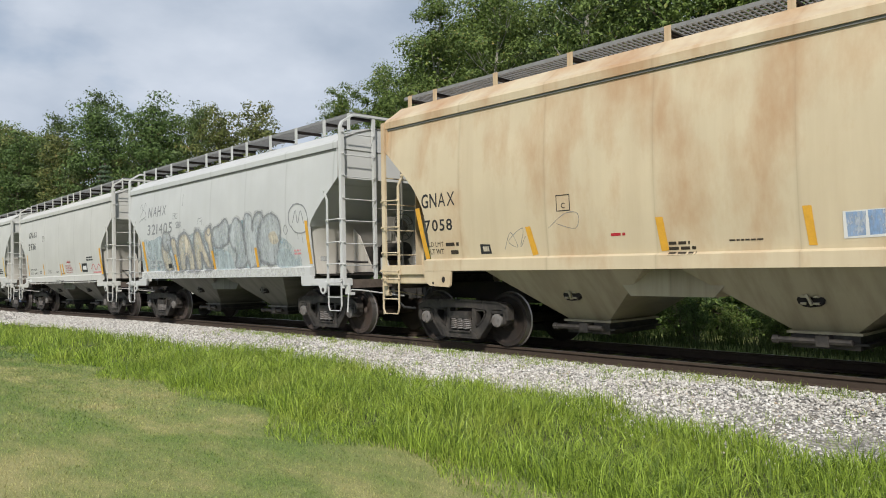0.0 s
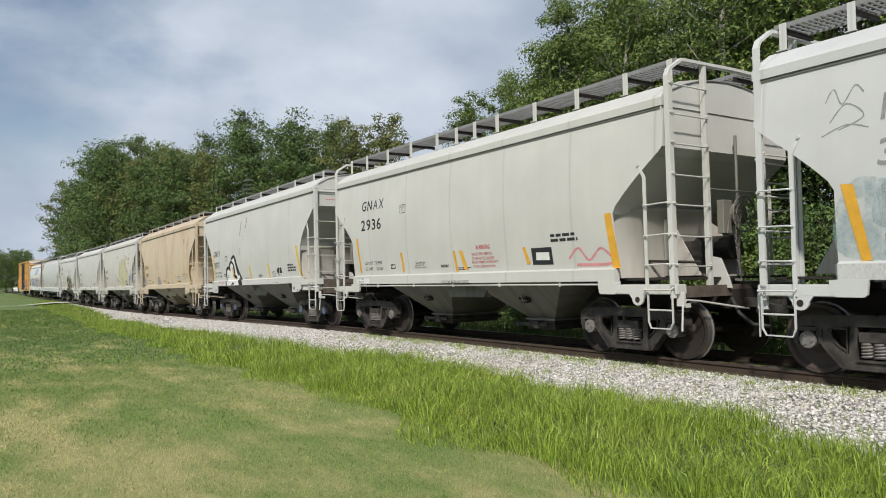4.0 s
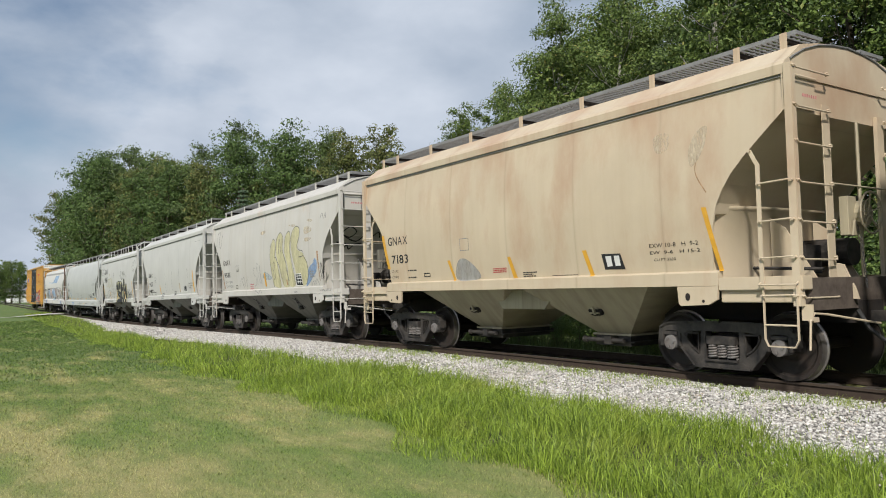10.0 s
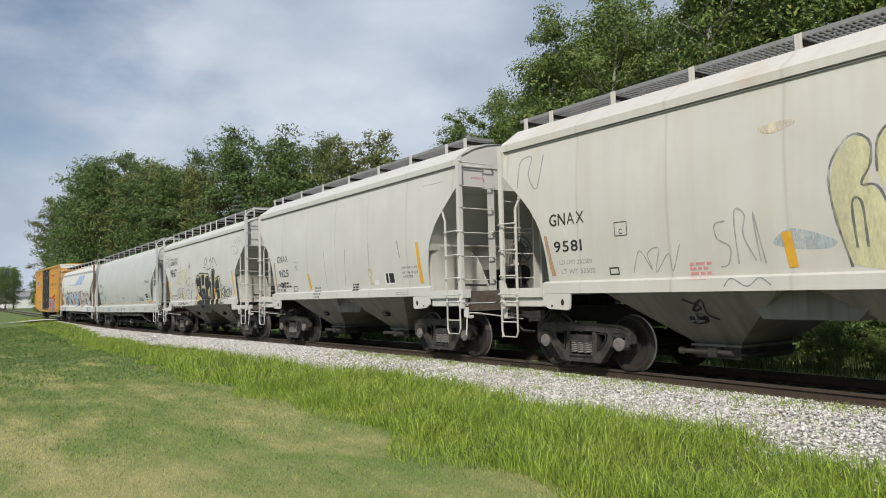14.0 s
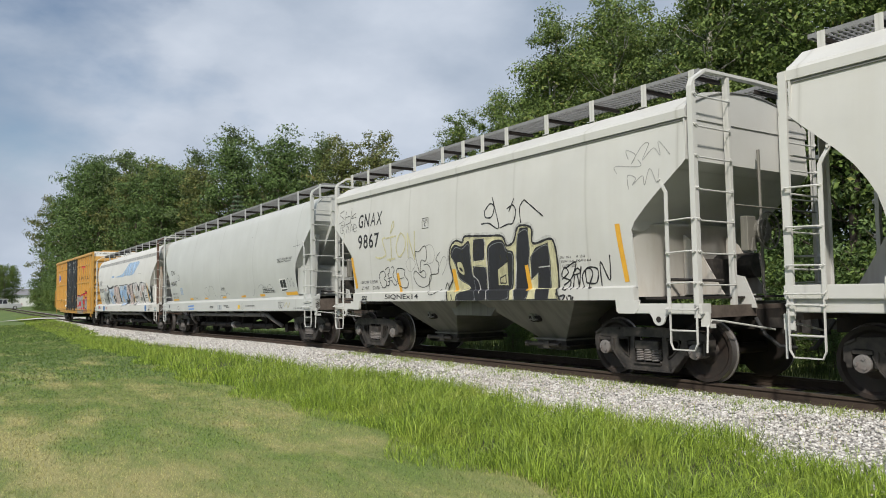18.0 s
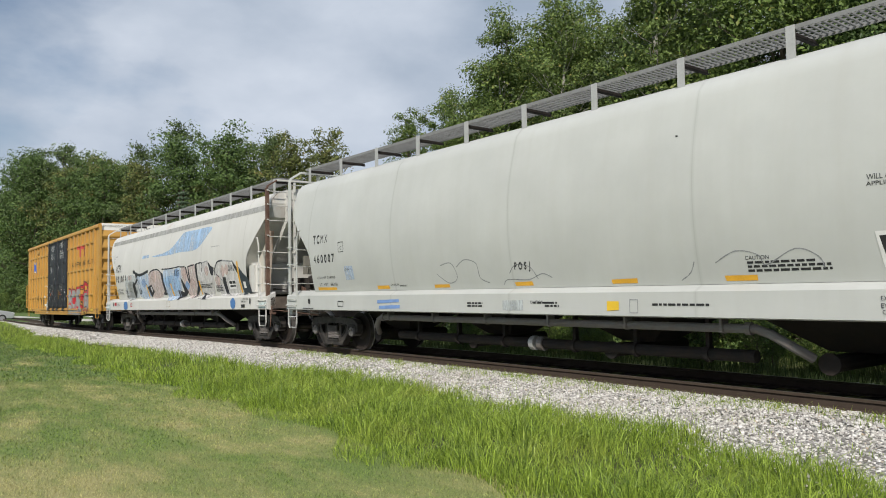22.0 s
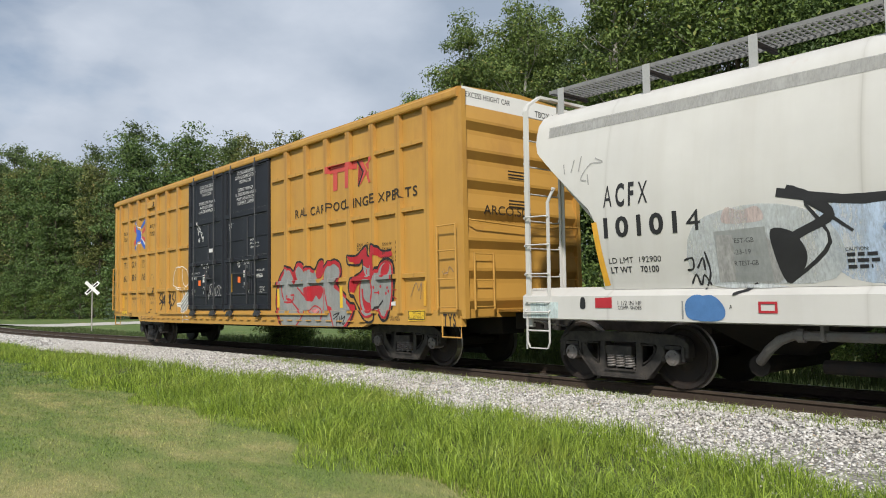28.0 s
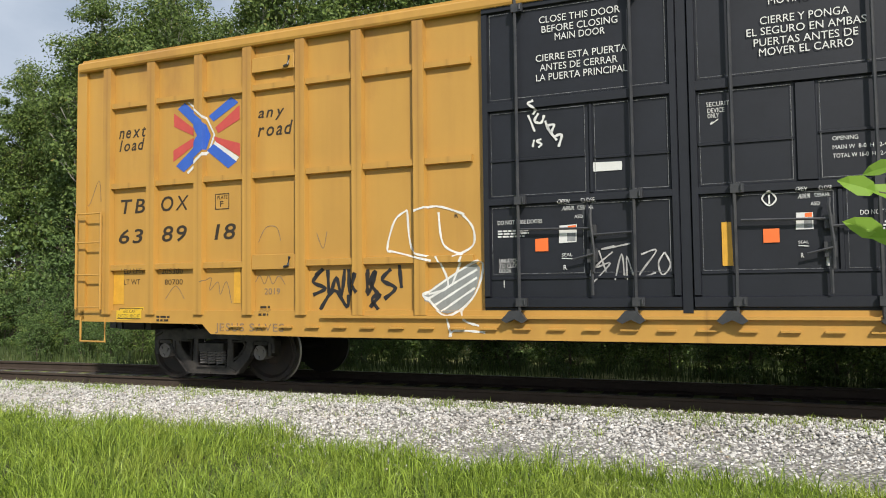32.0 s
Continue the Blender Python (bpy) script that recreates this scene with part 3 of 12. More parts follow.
def make_truck_cross(bm):
    z = -WHEEL_R
    box(bm, -0.2, 0.2, -0.9, 0.9, 0.42 + z, 0.62 + z)
    box(bm, -0.17, 0.17, -0.25, 0.25, 0.62 + z, 0.72 + z)
    for m in (-1, 1):
        box(bm, m * 0.42 - 0.04, m * 0.42 + 0.04, -0.8, 0.8, 0.28 + z, 0.38 + z)     # brake beams
        for s in (-0.755, 0.755):
            box(bm, m * 0.44 - 0.035, m * 0.44 + 0.035, s - 0.06, s + 0.06, 0.26 + z, 0.55 + z)
    tube(bm, [(-0.5, -0.1, 0.36 + z), (0.5, -0.1, 0.36 + z)], 0.03)


def truck(parent, x, mats, spinning):
    root = hang("truck", gear_mesh("truck_cross", make_truck_cross, [M["black_steel"]]), parent, "dark cast-steel four-wheel truck")
    root.matrix_basis = pose(x, 0, WHEEL_R)
    for s in (-1, 1):
        hang("side_frame", gear_mesh(f"side_frame{s}{mats[0].name}", lambda bm: make_side_frame(bm, s), [mats[0]]), root)
        hang("spring_nest", gear_mesh(f"springs{s}", lambda bm: make_springs(bm, s), [M["cap"]]), root)
    for m in (-1, 1):
        w = hang("wheelset", gear_mesh(f"wheelset{mats[1].name}{mats[2].name}", make_wheelset, [mats[1], M["tread"], mats[2]]), root)
        w.matrix_basis = pose(m * 0.889, 0, 0)
        spinning.append((w, m * 0.889))
    return root


def make_coupler(bm, m):
    box(bm, *sorted((m * 0.0, m * -0.75)), -0.065, 0.065, 0.80, 0.94)
    k = [(0.0, 0.74), (m * 0.0, 1.0), (m * -0.22, 1.02), (m * -0.26, 0.72)]
    prism(bm, k if m < 0 else k[::-1], -0.15, 0.13)
    box(bm, *sorted((m * 0.0, m * -0.14)), -0.17, 0.02, 0.74, 1.0)


SPIN = []
CARS = []


def car_root(name, label, category, group="train"):
    e = new(name)
    e.empty_display_size = 0.5
    return tagged(e, label, category, group)


def ladder(bm, p0, p1, across, n, r=0.014, bar=0.022, bend=0.0):
    """Two stiles from p0 to p1 and their opposites across, and n rungs."""
    p0, p1, a = Vector(p0), Vector(p1), Vector(across)
    for q in (Vector(), a):
        tube(bm, [p0 + q, p1 + q], bar, 6)
    for i in range(n):
        k = p0.lerp(p1, (i + 0.5) / n)
        tube(bm, [k, k + a], r, 6)


# ---- two-bay covered hopper ----
HB = dict(half=5.63, eave=4.0, cut_top=3.53, cut_x=4.47, sill_z=1.50, sill_lo=1.31, tc=4.21, sill=5.79, pull=6.37, crown=0.54, beam=(1.24, 1.42), rungs=(4.06, 3.57, 3.11, 2.61, 2.12, 1.65, 1.17), hoop=0, knee=2.86)
# cars with straight-cut ends: lower eave, lower and deeper sill, end posts that bend into a hoop over the roof
HS = dict(HB, tc=4.40, half=5.63, eave=3.86, cut_top=3.23, cut_x=4.50, sill=5.83, sill_z=1.435, sill_lo=1.235, crown=0.50, beam=(1.03, 1.18), rungs=(4.15, 3.71, 3.27, 2.81, 2.37, 1.91, 1.47), hoop=4.53, knee=2.80)


def shell(bm, outer, inner):
    """A thick sheet from two grids of points, with its rim; outer lies towards the viewer when read row by row upwards."""
    for grid, flip in ((outer, False), (inner, True)):
        g = [[bm.verts.new(p) for p in r] for r in grid]
        for a, b in zip(g, g[1:]):
            for j in range(len(a) - 1):
                q = (a[j], a[j + 1], b[j + 1], b[j])
                bm.faces.new(q[::-1] if flip else q).smooth = True
    n = len(outer[0])
    rim = [(0, j) for j in range(n)] + [(i, n - 1) for i in range(1, len(outer))] + [(len(outer) - 1, j) for j in range(n - 2, -1, -1)] + [(i, 0) for i in range(len(outer) - 2, 0, -1)]
    a = [bm.verts.new(outer[i][j]) for i, j in rim]
    b = [bm.verts.new(inner[i][j]) for i, j in rim]
    for k in range(len(rim)):
        m = (k + 1) % len(rim)
        bm.faces.new((a[k], b[k], b[m], a[m]))


def skin_y(z):
    """Half width of the bulged side at height z."""
    k = max(-1.0, min(1.0, (z - 2.72) / 1.2))
    return 1.515 + 0.085 * (1 - k * k)


def side_outline(curved, s=HB):
    """Right half of the side's lower edge, from the sill out to the eave."""
    if curved:
        pts = [(4.46, s["sill_z"]), (4.475, 1.9), (4.53, 2.2), (4.60, 2.44), (4.74, 2.68), (4.90, 2.88), (5.04, 3.01), (5.12, 3.08), (s["half"], s["cut_top"]), (s["half"], s["eave"])]
    else:
        pts = [(4.62, s["sill_z"]), (4.60, 2.30), (4.64, 2.38), (4.72, 2.48), (5.18, 2.87), (5.54, 3.14), (s["half"], s["cut_top"]), (s["half"], s["eave"])]
    return pts


def edge_x(curved, z, s=HB):
    p = side_outline(curved, s)
    return float(np.interp(z, [q[1] for q in p], [q[0] for q in p]))


def make_hopper_side(bm, curved, side, s=HB):
    zs = sorted(z for z in [s["sill_z"], 1.75, 1.95, 2.15, 2.3, 2.42, 2.6, 2.8, 3.0, 3.16, 3.3, 3.42, 3.6, 3.75, s["cut_top"] + 0.002, s["eave"]] if z <= s["eave"])
    outer, inner = [], []
    for z in zs:
        xe = edge_x(curved, z, s)
        xs = [-xe] + [xe * k / 12 for k in range(-11, 12)] + [xe]
        xs = xs if side < 0 else xs[::-1]
        outer.append([(x, side * skin_y(z), z) for x in xs])
        inner.append([(x, side * (skin_y(z) - 0.025), z) for x in xs])
    shell(bm, outer, inner)


def make_hopper_roof(bm, s=HB):
    """Curved roof with a rounded eave bead, closed at the ends."""
    y0 = skin_y(s["eave"])
    prof = [(-y0 - 0.05, s["eave"] - 0.02), (-y0 - 0.055, s["eave"] + 0.10), (-y0 - 0.02, s["eave"] + 0.15), (-1.40, s["eave"] + 0.235), (-1.16, s["eave"] + 0.77 * s["crown"]), (-0.75, s["eave"] + 0.91 * s["crown"]), (-0.4, s["eave"] + 0.98 * s["crown"]), (0, s["eave"] + s["crown"])]
    prof = prof + [(-y, z) for y, z in prof[-2::-1]]
    prof = prof + [(1.4, s["eave"] - 0.03), (-1.4, s["eave"] - 0.03)]
    h = s["half"] + 0.01
    a = [bm.verts.new((-h, y, z)) for y, z in prof]
    b = [bm.verts.new((h, y, z)) for y, z in prof]
    n = len(prof)
    for i in range(n):
        bm.faces.new((a[i], a[(i + 1) % n], b[(i + 1) % n], b[i]))
    bm.faces.new(a[::-1])
    bm.faces.new(b)


def make_eave_shadow(bm, side, s=HB):
    # dark strip in place of the shadow line under the roof's edge
    y = skin_y(s["eave"])
    ya, yb = sorted((side * (y - 0.02), side * (y + 0.028)))
    box(bm, -s["half"], s["half"], ya, yb, s["eave"] - 0.055, s["eave"] - 0.021)


def make_slope(bm, m, s=HB):
    """End of the body: upright panel under the roof, slope sheet that runs in, and its foot over the bulkhead."""
    h = s["half"] - 0.01
    w0 = skin_y(3.4) - 0.012
    x0, x1, z1 = s["cut_x"], h, s["cut_top"]
    rows_ = [(x0 - 0.06, 2.24, 1.55)]
    for z in (2.30, 2.44, 2.68, 2.88, 3.02, 3.10, z1):
        if rows_[-1][1] < z <= z1:
            rows_.append((min(x1, edge_x(not s["hoop"], z, s) - 0.006), z, skin_y(z) - 0.008))
    rows_ += [(h, z1 + 0.01, w0), (h, s["eave"] - 0.02, w0)]
    order = 1 if m > 0 else -1
    outer = [[(m * x, y, z) for y in np.linspace(-w, w, 7)[::order]] for x, z, w in rows_]
    inner = [[(m * (x - 0.025), y, z) for y in np.linspace(-w, w, 7)[::order]] for x, z, w in rows_]
    shell(bm, outer, inner)
    for f in bm.faces:
        f.smooth = False


def make_roof_lip(bm, m, s=HB):
    """Thin dark lip where the roof sheet overhangs the end."""
    h, e, c = m * (s["half"] + 0.018), s["eave"], s["crown"]
    arc = [(-1.42, 0.18), (-1.36, 0.22), (-1.1, 0.65 * c), (-0.75, 0.85 * c), (-0.4, 0.95 * c), (0, c)]
    arc = arc + [(-y, z) for y, z in arc[-2::-1]]
    tube(bm, [(h, y, e + z + 0.004) for y, z in arc], 0.014, 6)


def make_end_caution(bm, m, s=HB):
    """Plate between the ladder posts high on the end."""
    x = s["half"] + 0.012
    box(bm, *sorted((m * (x - 0.01), m * (x + 0.012))), -1.42, -0.90, s["cut_top"] + 0.03, s["cut_top"] + 0.44)
    tube(bm, [(m * (x + 0.02), -1.42, s["cut_top"] + 0.44), (m * (x + 0.02), -0.90, s["cut_top"] + 0.44)], 0.024, 8)


def make_end_notice(bm, m, s=HB):
    x = m * (s["half"] + 0.0265)
    for z, w in ((0.19, 0.34),):
        y = -1.20
        while y < -1.20 + w:
            quad_faces(bm, [(x, y, s["cut_top"] + z), (x, y + 0.035, s["cut_top"] + z), (x, y + 0.035, s["cut_top"] + z + 0.04), (x, y, s["cut_top"] + z + 0.04)], [(0, 1, 2, 3)])
            y += 0.05


def make_bulkhead(bm, m, s=HB):
    """Upright plate under the slope sheet, rounded back at its corners, with a flange on top."""
    outer, inner = [], []
    order = 1 if m > 0 else -1
    for z, w, k in ((1.28, 1.48, 1.0), (2.36, 1.545, 1.0), (2.37, 1.55, 1.12), (2.41, 1.55, 1.12)):
        ys = [w * math.sin(a) for a in np.linspace(-math.pi / 2, math.pi / 2, 25)][::order]
        xs = [s["cut_x"] - 0.05 + 0.30 * k * (1 - abs(y / w) ** 3.5) for y in ys]
        outer.append([(m * x, y, z) for x, y in zip(xs, ys)])
        inner.append([(m * (x - 0.03), y, z) for x, y in zip(xs, ys)])
    shell(bm, outer, inner)
    top = outer[-1]
    flat = [bm.verts.new(p) for p in top] + [bm.verts.new((m * (s["cut_x"] - 0.06), p[1], p[2])) for p in top[::-1]]
    bm.faces.new(flat if m > 0 else flat)


def make_gusset(bm, m, y, s=HB):
    """Upright plate between the bulkhead and the end platform."""
    x = s["cut_x"] + 0.26
    k = [(m * x, 1.3), (m * (x + 0.70), 1.3), (m * (x + 0.22), 2.1), (m * x, 2.25)]
    prism(bm, k if m > 0 else k[::-1], y - 0.012, y + 0.012)


def make_sill(bm, side, s=HB):
    """Side sill with a sloping top edge."""
    y, z1, z0 = skin_y(s["sill_z"]), s["sill_z"], s["sill_lo"]
    prof = [(y + 0.0, z1 + 0.02), (y + 0.065, z1 - 0.01), (y + 0.065, z0), (y - 0.05, z0), (y - 0.05, z1 + 0.02)]
    k = s["cut_x"] + 0.10
    a = [bm.verts.new((-k, side * p, z)) for p, z in prof]
    b = [bm.verts.new((k, side * p, z)) for p, z in prof]
    n = len(prof)
    for i in range(n):
        q = (a[i], b[i], b[(i + 1) % n], a[(i + 1) % n])
        bm.faces.new(q if side > 0 else q[::-1])
    bm.faces.new(a if side < 0 else a[::-1])
    bm.faces.new(b if side > 0 else b[::-1])


def make_sill_pipe(bm, s=HS):
    """Thin air line hung under the sill on clips."""
    y, z = -skin_y(1.5) - 0.03, s["sill_lo"] - 0.05
    tube(bm, [(-4.2, y, z), (4.2, y, z)], 0.016, 6)
    for x in (-3.3, -1.6, 0.0, 1.6, 3.3):
        box(bm, x - 0.02, x + 0.02, y - 0.02, y + 0.02, z - 0.03, z + 0.055)


def make_end_sill(bm, m, y, s=HB):
    """Side beam of the end platform beyond the body, with a thinner web below."""
    x0, x1 = s["cut_x"] + 0.10, s["sill"]
    z0, z1 = s["beam"]
    ya, yb = sorted((y * 1.36, y * 1.585))
    box(bm, *sorted((m * x0, m * (x1 - 0.02))), ya, yb, z0, z1)
    if z1 > 1.3:
        ya, yb = sorted((y * 1.36, y * 1.53))
        box(bm, *sorted((m * x0, m * (x1 - 0.12))), ya, yb, 1.08, z0 + 0.004)
    bmesh.ops.bevel(bm, geom=bm.edges[:], offset=0.012, segments=2, affect="EDGES")


def make_pull_eye(bm, m, y, s=HS):
    """Rounded towing tongue with a hole, under the platform beam."""
    cx, cz = m * (s["cut_x"] + 0.57), 0.97
    ya, yb = sorted((y * 1.555, y * 1.588))
    pts = [(cx - 0.17, 1.04)] + [(cx + 0.11 * math.cos(a), cz - 0.01 + 0.10 * math.sin(a)) for a in np.linspace(math.pi, 2 * math.pi, 9)] + [(cx + 0.17, 1.04)]
    prism(bm, pts, ya, yb)
    yc, yd = sorted((y * 1.590, y * 1.595))
    prism(bm, [(cx + 0.045 * math.cos(a), cz - 0.02 + 0.045 * math.sin(a)) for a in (j * math.pi / 6 for j in range(12))], yc, yd, 1)


def make_jack_pad(bm, m, y, s=HB):
    x0 = s["cut_x"] + 0.10
    yc, yd = sorted((y * 1.55, y * 1.59))
    pad = [(m * (x0 - 0.68), 1.305), (m * (x0 - 0.66), 1.06), (m * (x0 - 0.62), 1.03), (m * (x0 - 0.16), 1.05), (m * (x0 - 0.02), 1.12), (m * x0, 1.305)]
    if s["hoop"]:
        pad = [(m * (x0 - 0.36), 1.235), (m * (x0 - 0.34), 1.06), (m * (x0 - 0.30), 1.03), (m * (x0 + 0.02), 1.03), (m * (x0 + 0.10), 1.10), (m * (x0 + 0.10), 1.235)]
        prism(bm, pad if m > 0 else pad[::-1], yc, yd)
        return
    prism(bm, pad if m > 0 else pad[::-1], yc, yd)
    ye, yf = sorted((y * 1.592, y * 1.597))
    cx, cz = m * (x0 - 0.50), 1.16
    ring = [(cx + 0.04 * math.cos(j * math.pi / 5), cz + 0.055 * math.sin(j * math.pi / 5)) for j in range(10)]
    prism(bm, ring, ye, yf, 1)
    cx = m * (x0 - 0.24)
    ring = [(cx + 0.022 * math.cos(j * math.pi / 5), 1.10 + 0.022 * math.sin(j * math.pi / 5)) for j in range(10)]
    prism(bm, ring, ye, yf, 1)


def flat_bar(bm, pts, w, t, along):
    """A flat bar w wide in the direction along and t thick, through a line of points."""
    a = Vector(along).normalized()
    pts = [Vector(p) for p in pts]
    rings = []
    for i, p in enumerate(pts):
        d = (pts[min(i + 1, len(pts) - 1)] - pts[max(i - 1, 0)]).normalized()
        n = d.cross(a).normalized()
        rings.append([bm.verts.new(p + a * u * w / 2 + n * v * t / 2) for u, v in ((-1, -1), (1, -1), (1, 1), (-1, 1))])
    fs = []
    for q, r in zip(rings, rings[1:]):
        fs += [bm.faces.new((q[j], q[(j + 1) % 4], r[(j + 1) % 4], r[j])) for j in range(4)]
    fs += [bm.faces.new(rings[0][::-1]), bm.faces.new(rings[-1])]
    bmesh.ops.recalc_face_normals(bm, faces=fs)


def make_corner_post(bm, m, side, s=HB):
    """Flat end post at one corner, with a stiffening flange."""
    x = s["sill"] - 0.10
    y = side * 1.565
    if s["hoop"]:
        h = s["hoop"]
        flat_bar(bm, [(m * x, y, 0.98), (m * x, y, h - 0.27), (m * x, y - side * 0.05, h - 0.17), (m * x, side * 1.26, h - 0.01)], 0.085, 0.04, (1, 0, 0))
        box(bm, *sorted((m * (x + 0.032), m * (x + 0.044))), *sorted((y, y - side * 0.07)), 1.0, h - 0.3)
    else:
        top = s["eave"] + 0.10
        box(bm, *sorted((m * (x - 0.05), m * (x + 0.05))), *sorted((y - side * 0.022, y + side * 0.022)), 1.04, top)
        box(bm, *sorted((m * (x + 0.04), m * (x + 0.052))), *sorted((y, y - side * 0.07)), 1.04, top)


def make_end_ladder(bm, m, side, s=HB):
    """Inner stile and looped rungs of the end ladder, under the hoop where there is one."""
    x = s["sill"] - 0.10
    y = side * 1.565
    yi = side * 0.72
    h = s["hoop"]
    if h:
        flat_bar(bm, [(m * x, side * 1.26, h), (m * x, 0, h + 0.02)], 0.10, 0.045, (1, 0, 0))
        box(bm, *sorted((m * (x + 0.0), m * (x + 0.045))), *sorted((yi - side * 0.03, yi + side * 0.03)), s["beam"][0], h - 0.03)
        box(bm, *sorted((m * (x - 0.06), m * (x + 0.0))), *sorted((yi - side * 0.005, yi + side * 0.005)), s["beam"][0], h - 0.03)
    else:
        box(bm, *sorted((m * (x - 0.02), m * (x - 0.005))), *sorted((yi - side * 0.09, yi + side * 0.08)), 1.2, s["cut_top"] + 0.12)
        box(bm, *sorted((m * (x - 0.06), m * (x - 0.02))), *sorted((yi - side * 0.09, yi - side * 0.078)), 1.2, s["cut_top"] + 0.12)
    xr = m * (x + 0.075)
    for z in s["rungs"]:
        tube(bm, [(m * (x + 0.03), y, z), (xr, y - side * 0.02, z), (xr, y - side * 0.06, z - 0.03), (xr, yi + side * 0.10, z - 0.035), (xr, yi + side * 0.03, z - 0.03), (m * (x + 0.02), yi, z - 0.02)], 0.0125, 6)
        for q in (y - side * 0.01, yi + side * 0.01):
            tube(bm, [(m * (x + 0.03), q, z), (m * (x + 0.065), q, z)], 0.022, 6)


def make_side_ladder(bm, m, side, s=HB):
    """Short ladder on the side with a knee at its top, and the sill step below."""
    xa, xb = s["sill"] - 0.09, s["sill"] - 0.55
    y = side * 1.60
    k = s["knee"]
    flat_bar(bm, [(m * xb, y, s["beam"][0]), (m * xb, y, k), (m * (xb - 0.05), y, k + 0.09), (m * (xb - 0.12), y - side * 0.02, k + 0.21)], 0.055, 0.02, (1, 0, 0))
    tube(bm, [(m * (xb - 0.11), y - side * 0.03, k + 0.20), (m * (xb - 0.11), y + side * 0.02, k + 0.20)], 0.022, 6)
    for z in [z for z in s["rungs"] if z < k - 0.1]:
        tube(bm, [(m * xb, y + side * 0.02, z), (m * (xb + 0.03), y + side * 0.05, z), (m * (xa - 0.03), y + side * 0.05, z + 0.01), (m * xa, y + side * 0.0, z + 0.01)], 0.0125, 6)
        for q in (xa, xb):
            tube(bm, [(m * q, y - side * 0.01, z), (m * q, y + side * 0.035, z)], 0.02, 6)
    z0 = s["beam"][0] + 0.04
    tube(bm, [(m * (xa + 0.02), y, z0 + 0.06), (m * (xa + 0.02), y + side * 0.06, z0 + 0.03), (m * (xb - 0.02), y + side * 0.06, z0 + 0.03), (m * (xb - 0.02), y, z0 + 0.06)], 0.014, 6)
    flat_bar(bm, [(m * xa, y, z0 + 0.02), (m * xa, y, 0.62), (m * (xa - 0.05), y, 0.53), (m * (xb + 0.05), y, 0.53), (m * (xb + 0.01), y, 0.62), (m * (xb + 0.01), y, z0 + 0.02)], 0.030, 0.016, (0, 1, 0))
    tube(bm, [(m * xa, y, 0.80), (m * (xb + 0.01), y, 0.80)], 0.014, 6)


def make_bay(bm, m):
    """One discharge hopper: inverted pyramid with side sheets that lean in."""
    c = m * 1.75
    top = [(c - 1.5, -1.46), (c + 1.5, -1.46), (c + 1.5, 1.46), (c - 1.5, 1.46)]
    z1 = 1.32
    bot = [(c - 0.36, -0.62), (c + 0.36, -0.62), (c + 0.36, 0.62), (c - 0.36, 0.62)]
    z0 = 0.50
    a = [bm.verts.new((x, y, z1)) for x, y in top]
    b = [bm.verts.new((x, y, z0)) for x, y in bot]
    for i in range(4):
        bm.faces.new((b[i], b[(i + 1) % 4], a[(i + 1) % 4], a[i]))
    bm.faces.new(b[::-1])
    bm.faces.new(a)
    box(bm, c - 0.44, c + 0.44, -0.70, 0.70, 0.478, 0.51)


def make_vibrator(bm, m):
    """Greasy mounting plate of a vibrator, bolted to a discharge hopper's side sheet."""
    c, y = m * 1.75, -1.07
    prism(bm, [(c + 0.16 * math.cos(a), 0.92 + 0.095 * math.sin(a)) for a in (j * math.pi / 6 for j in range(12))], y - 0.012, y + 0.1)


def make_vibrator_lugs(bm, m):
    """Four clamp lugs and the slanting wedge between them."""
    c, y = m * 1.75, -1.082
    for dx in (-0.10, 0.045):
        for z in (0.862, 0.945):
            box(bm, c + dx, c + dx + 0.062, y - 0.045, y + 0.002, z, z + 0.026)
    flat_bar(bm, [(c - 0.03, y - 0.03, 0.985), (c + 0.03, y - 0.03, 0.855)], 0.05, 0.028, (0, 1, 0))


def make_gate(bm, m):
    c = m * 1.75
    box(bm, c - 0.40, c + 0.40, -0.66, 0.66, 0.30, 0.478)
    box(bm, c - 0.5, c + 0.5, -0.68, 0.68, 0.36, 0.385)
    for y in (-0.78, 0.78):
        tube(bm, [(c - 0.5, y, 0.40), (c + 0.35, y, 0.40)], 0.04, 8)
        tube(bm, [(c - 0.58, y, 0.40), (c - 0.5, y, 0.40)], 0.055, 8)
        box(bm, c - 0.05, c + 0.1, y - 0.05, y + 0.12 if y < 0 else y + 0.05, 0.34, 0.47)


def make_walkway(bm, side, s=HB, z=4.62, y0=0.50, y1=1.12, step=0.084):
    """Open steel grating: cross bars on edge with open gaps, a few long bars and a turned-down edge strip."""
    h = s["half"] - 0.05
    for y in np.linspace(y0, y1, 6):
        k = side * y
        box(bm, -h, h, k - 0.003, k + 0.003, z - 0.022, z - 0.004)
    n = int(2 * h / step)
    ya, yb = sorted((side * y0, side * y1))
    for i in range(n + 1):
        x = -h + i * step
        box(bm, x, x + 0.026, ya, yb, z - 0.020, z)
    for y in (y0, y1):
        box(bm, -h, h, *sorted((side * y, side * (y + 0.008))), z - 0.045, z + 0.012)
    for x in (-h, h - 0.01):
        box(bm, x, x + 0.01, ya, yb, z - 0.045, z + 0.004)


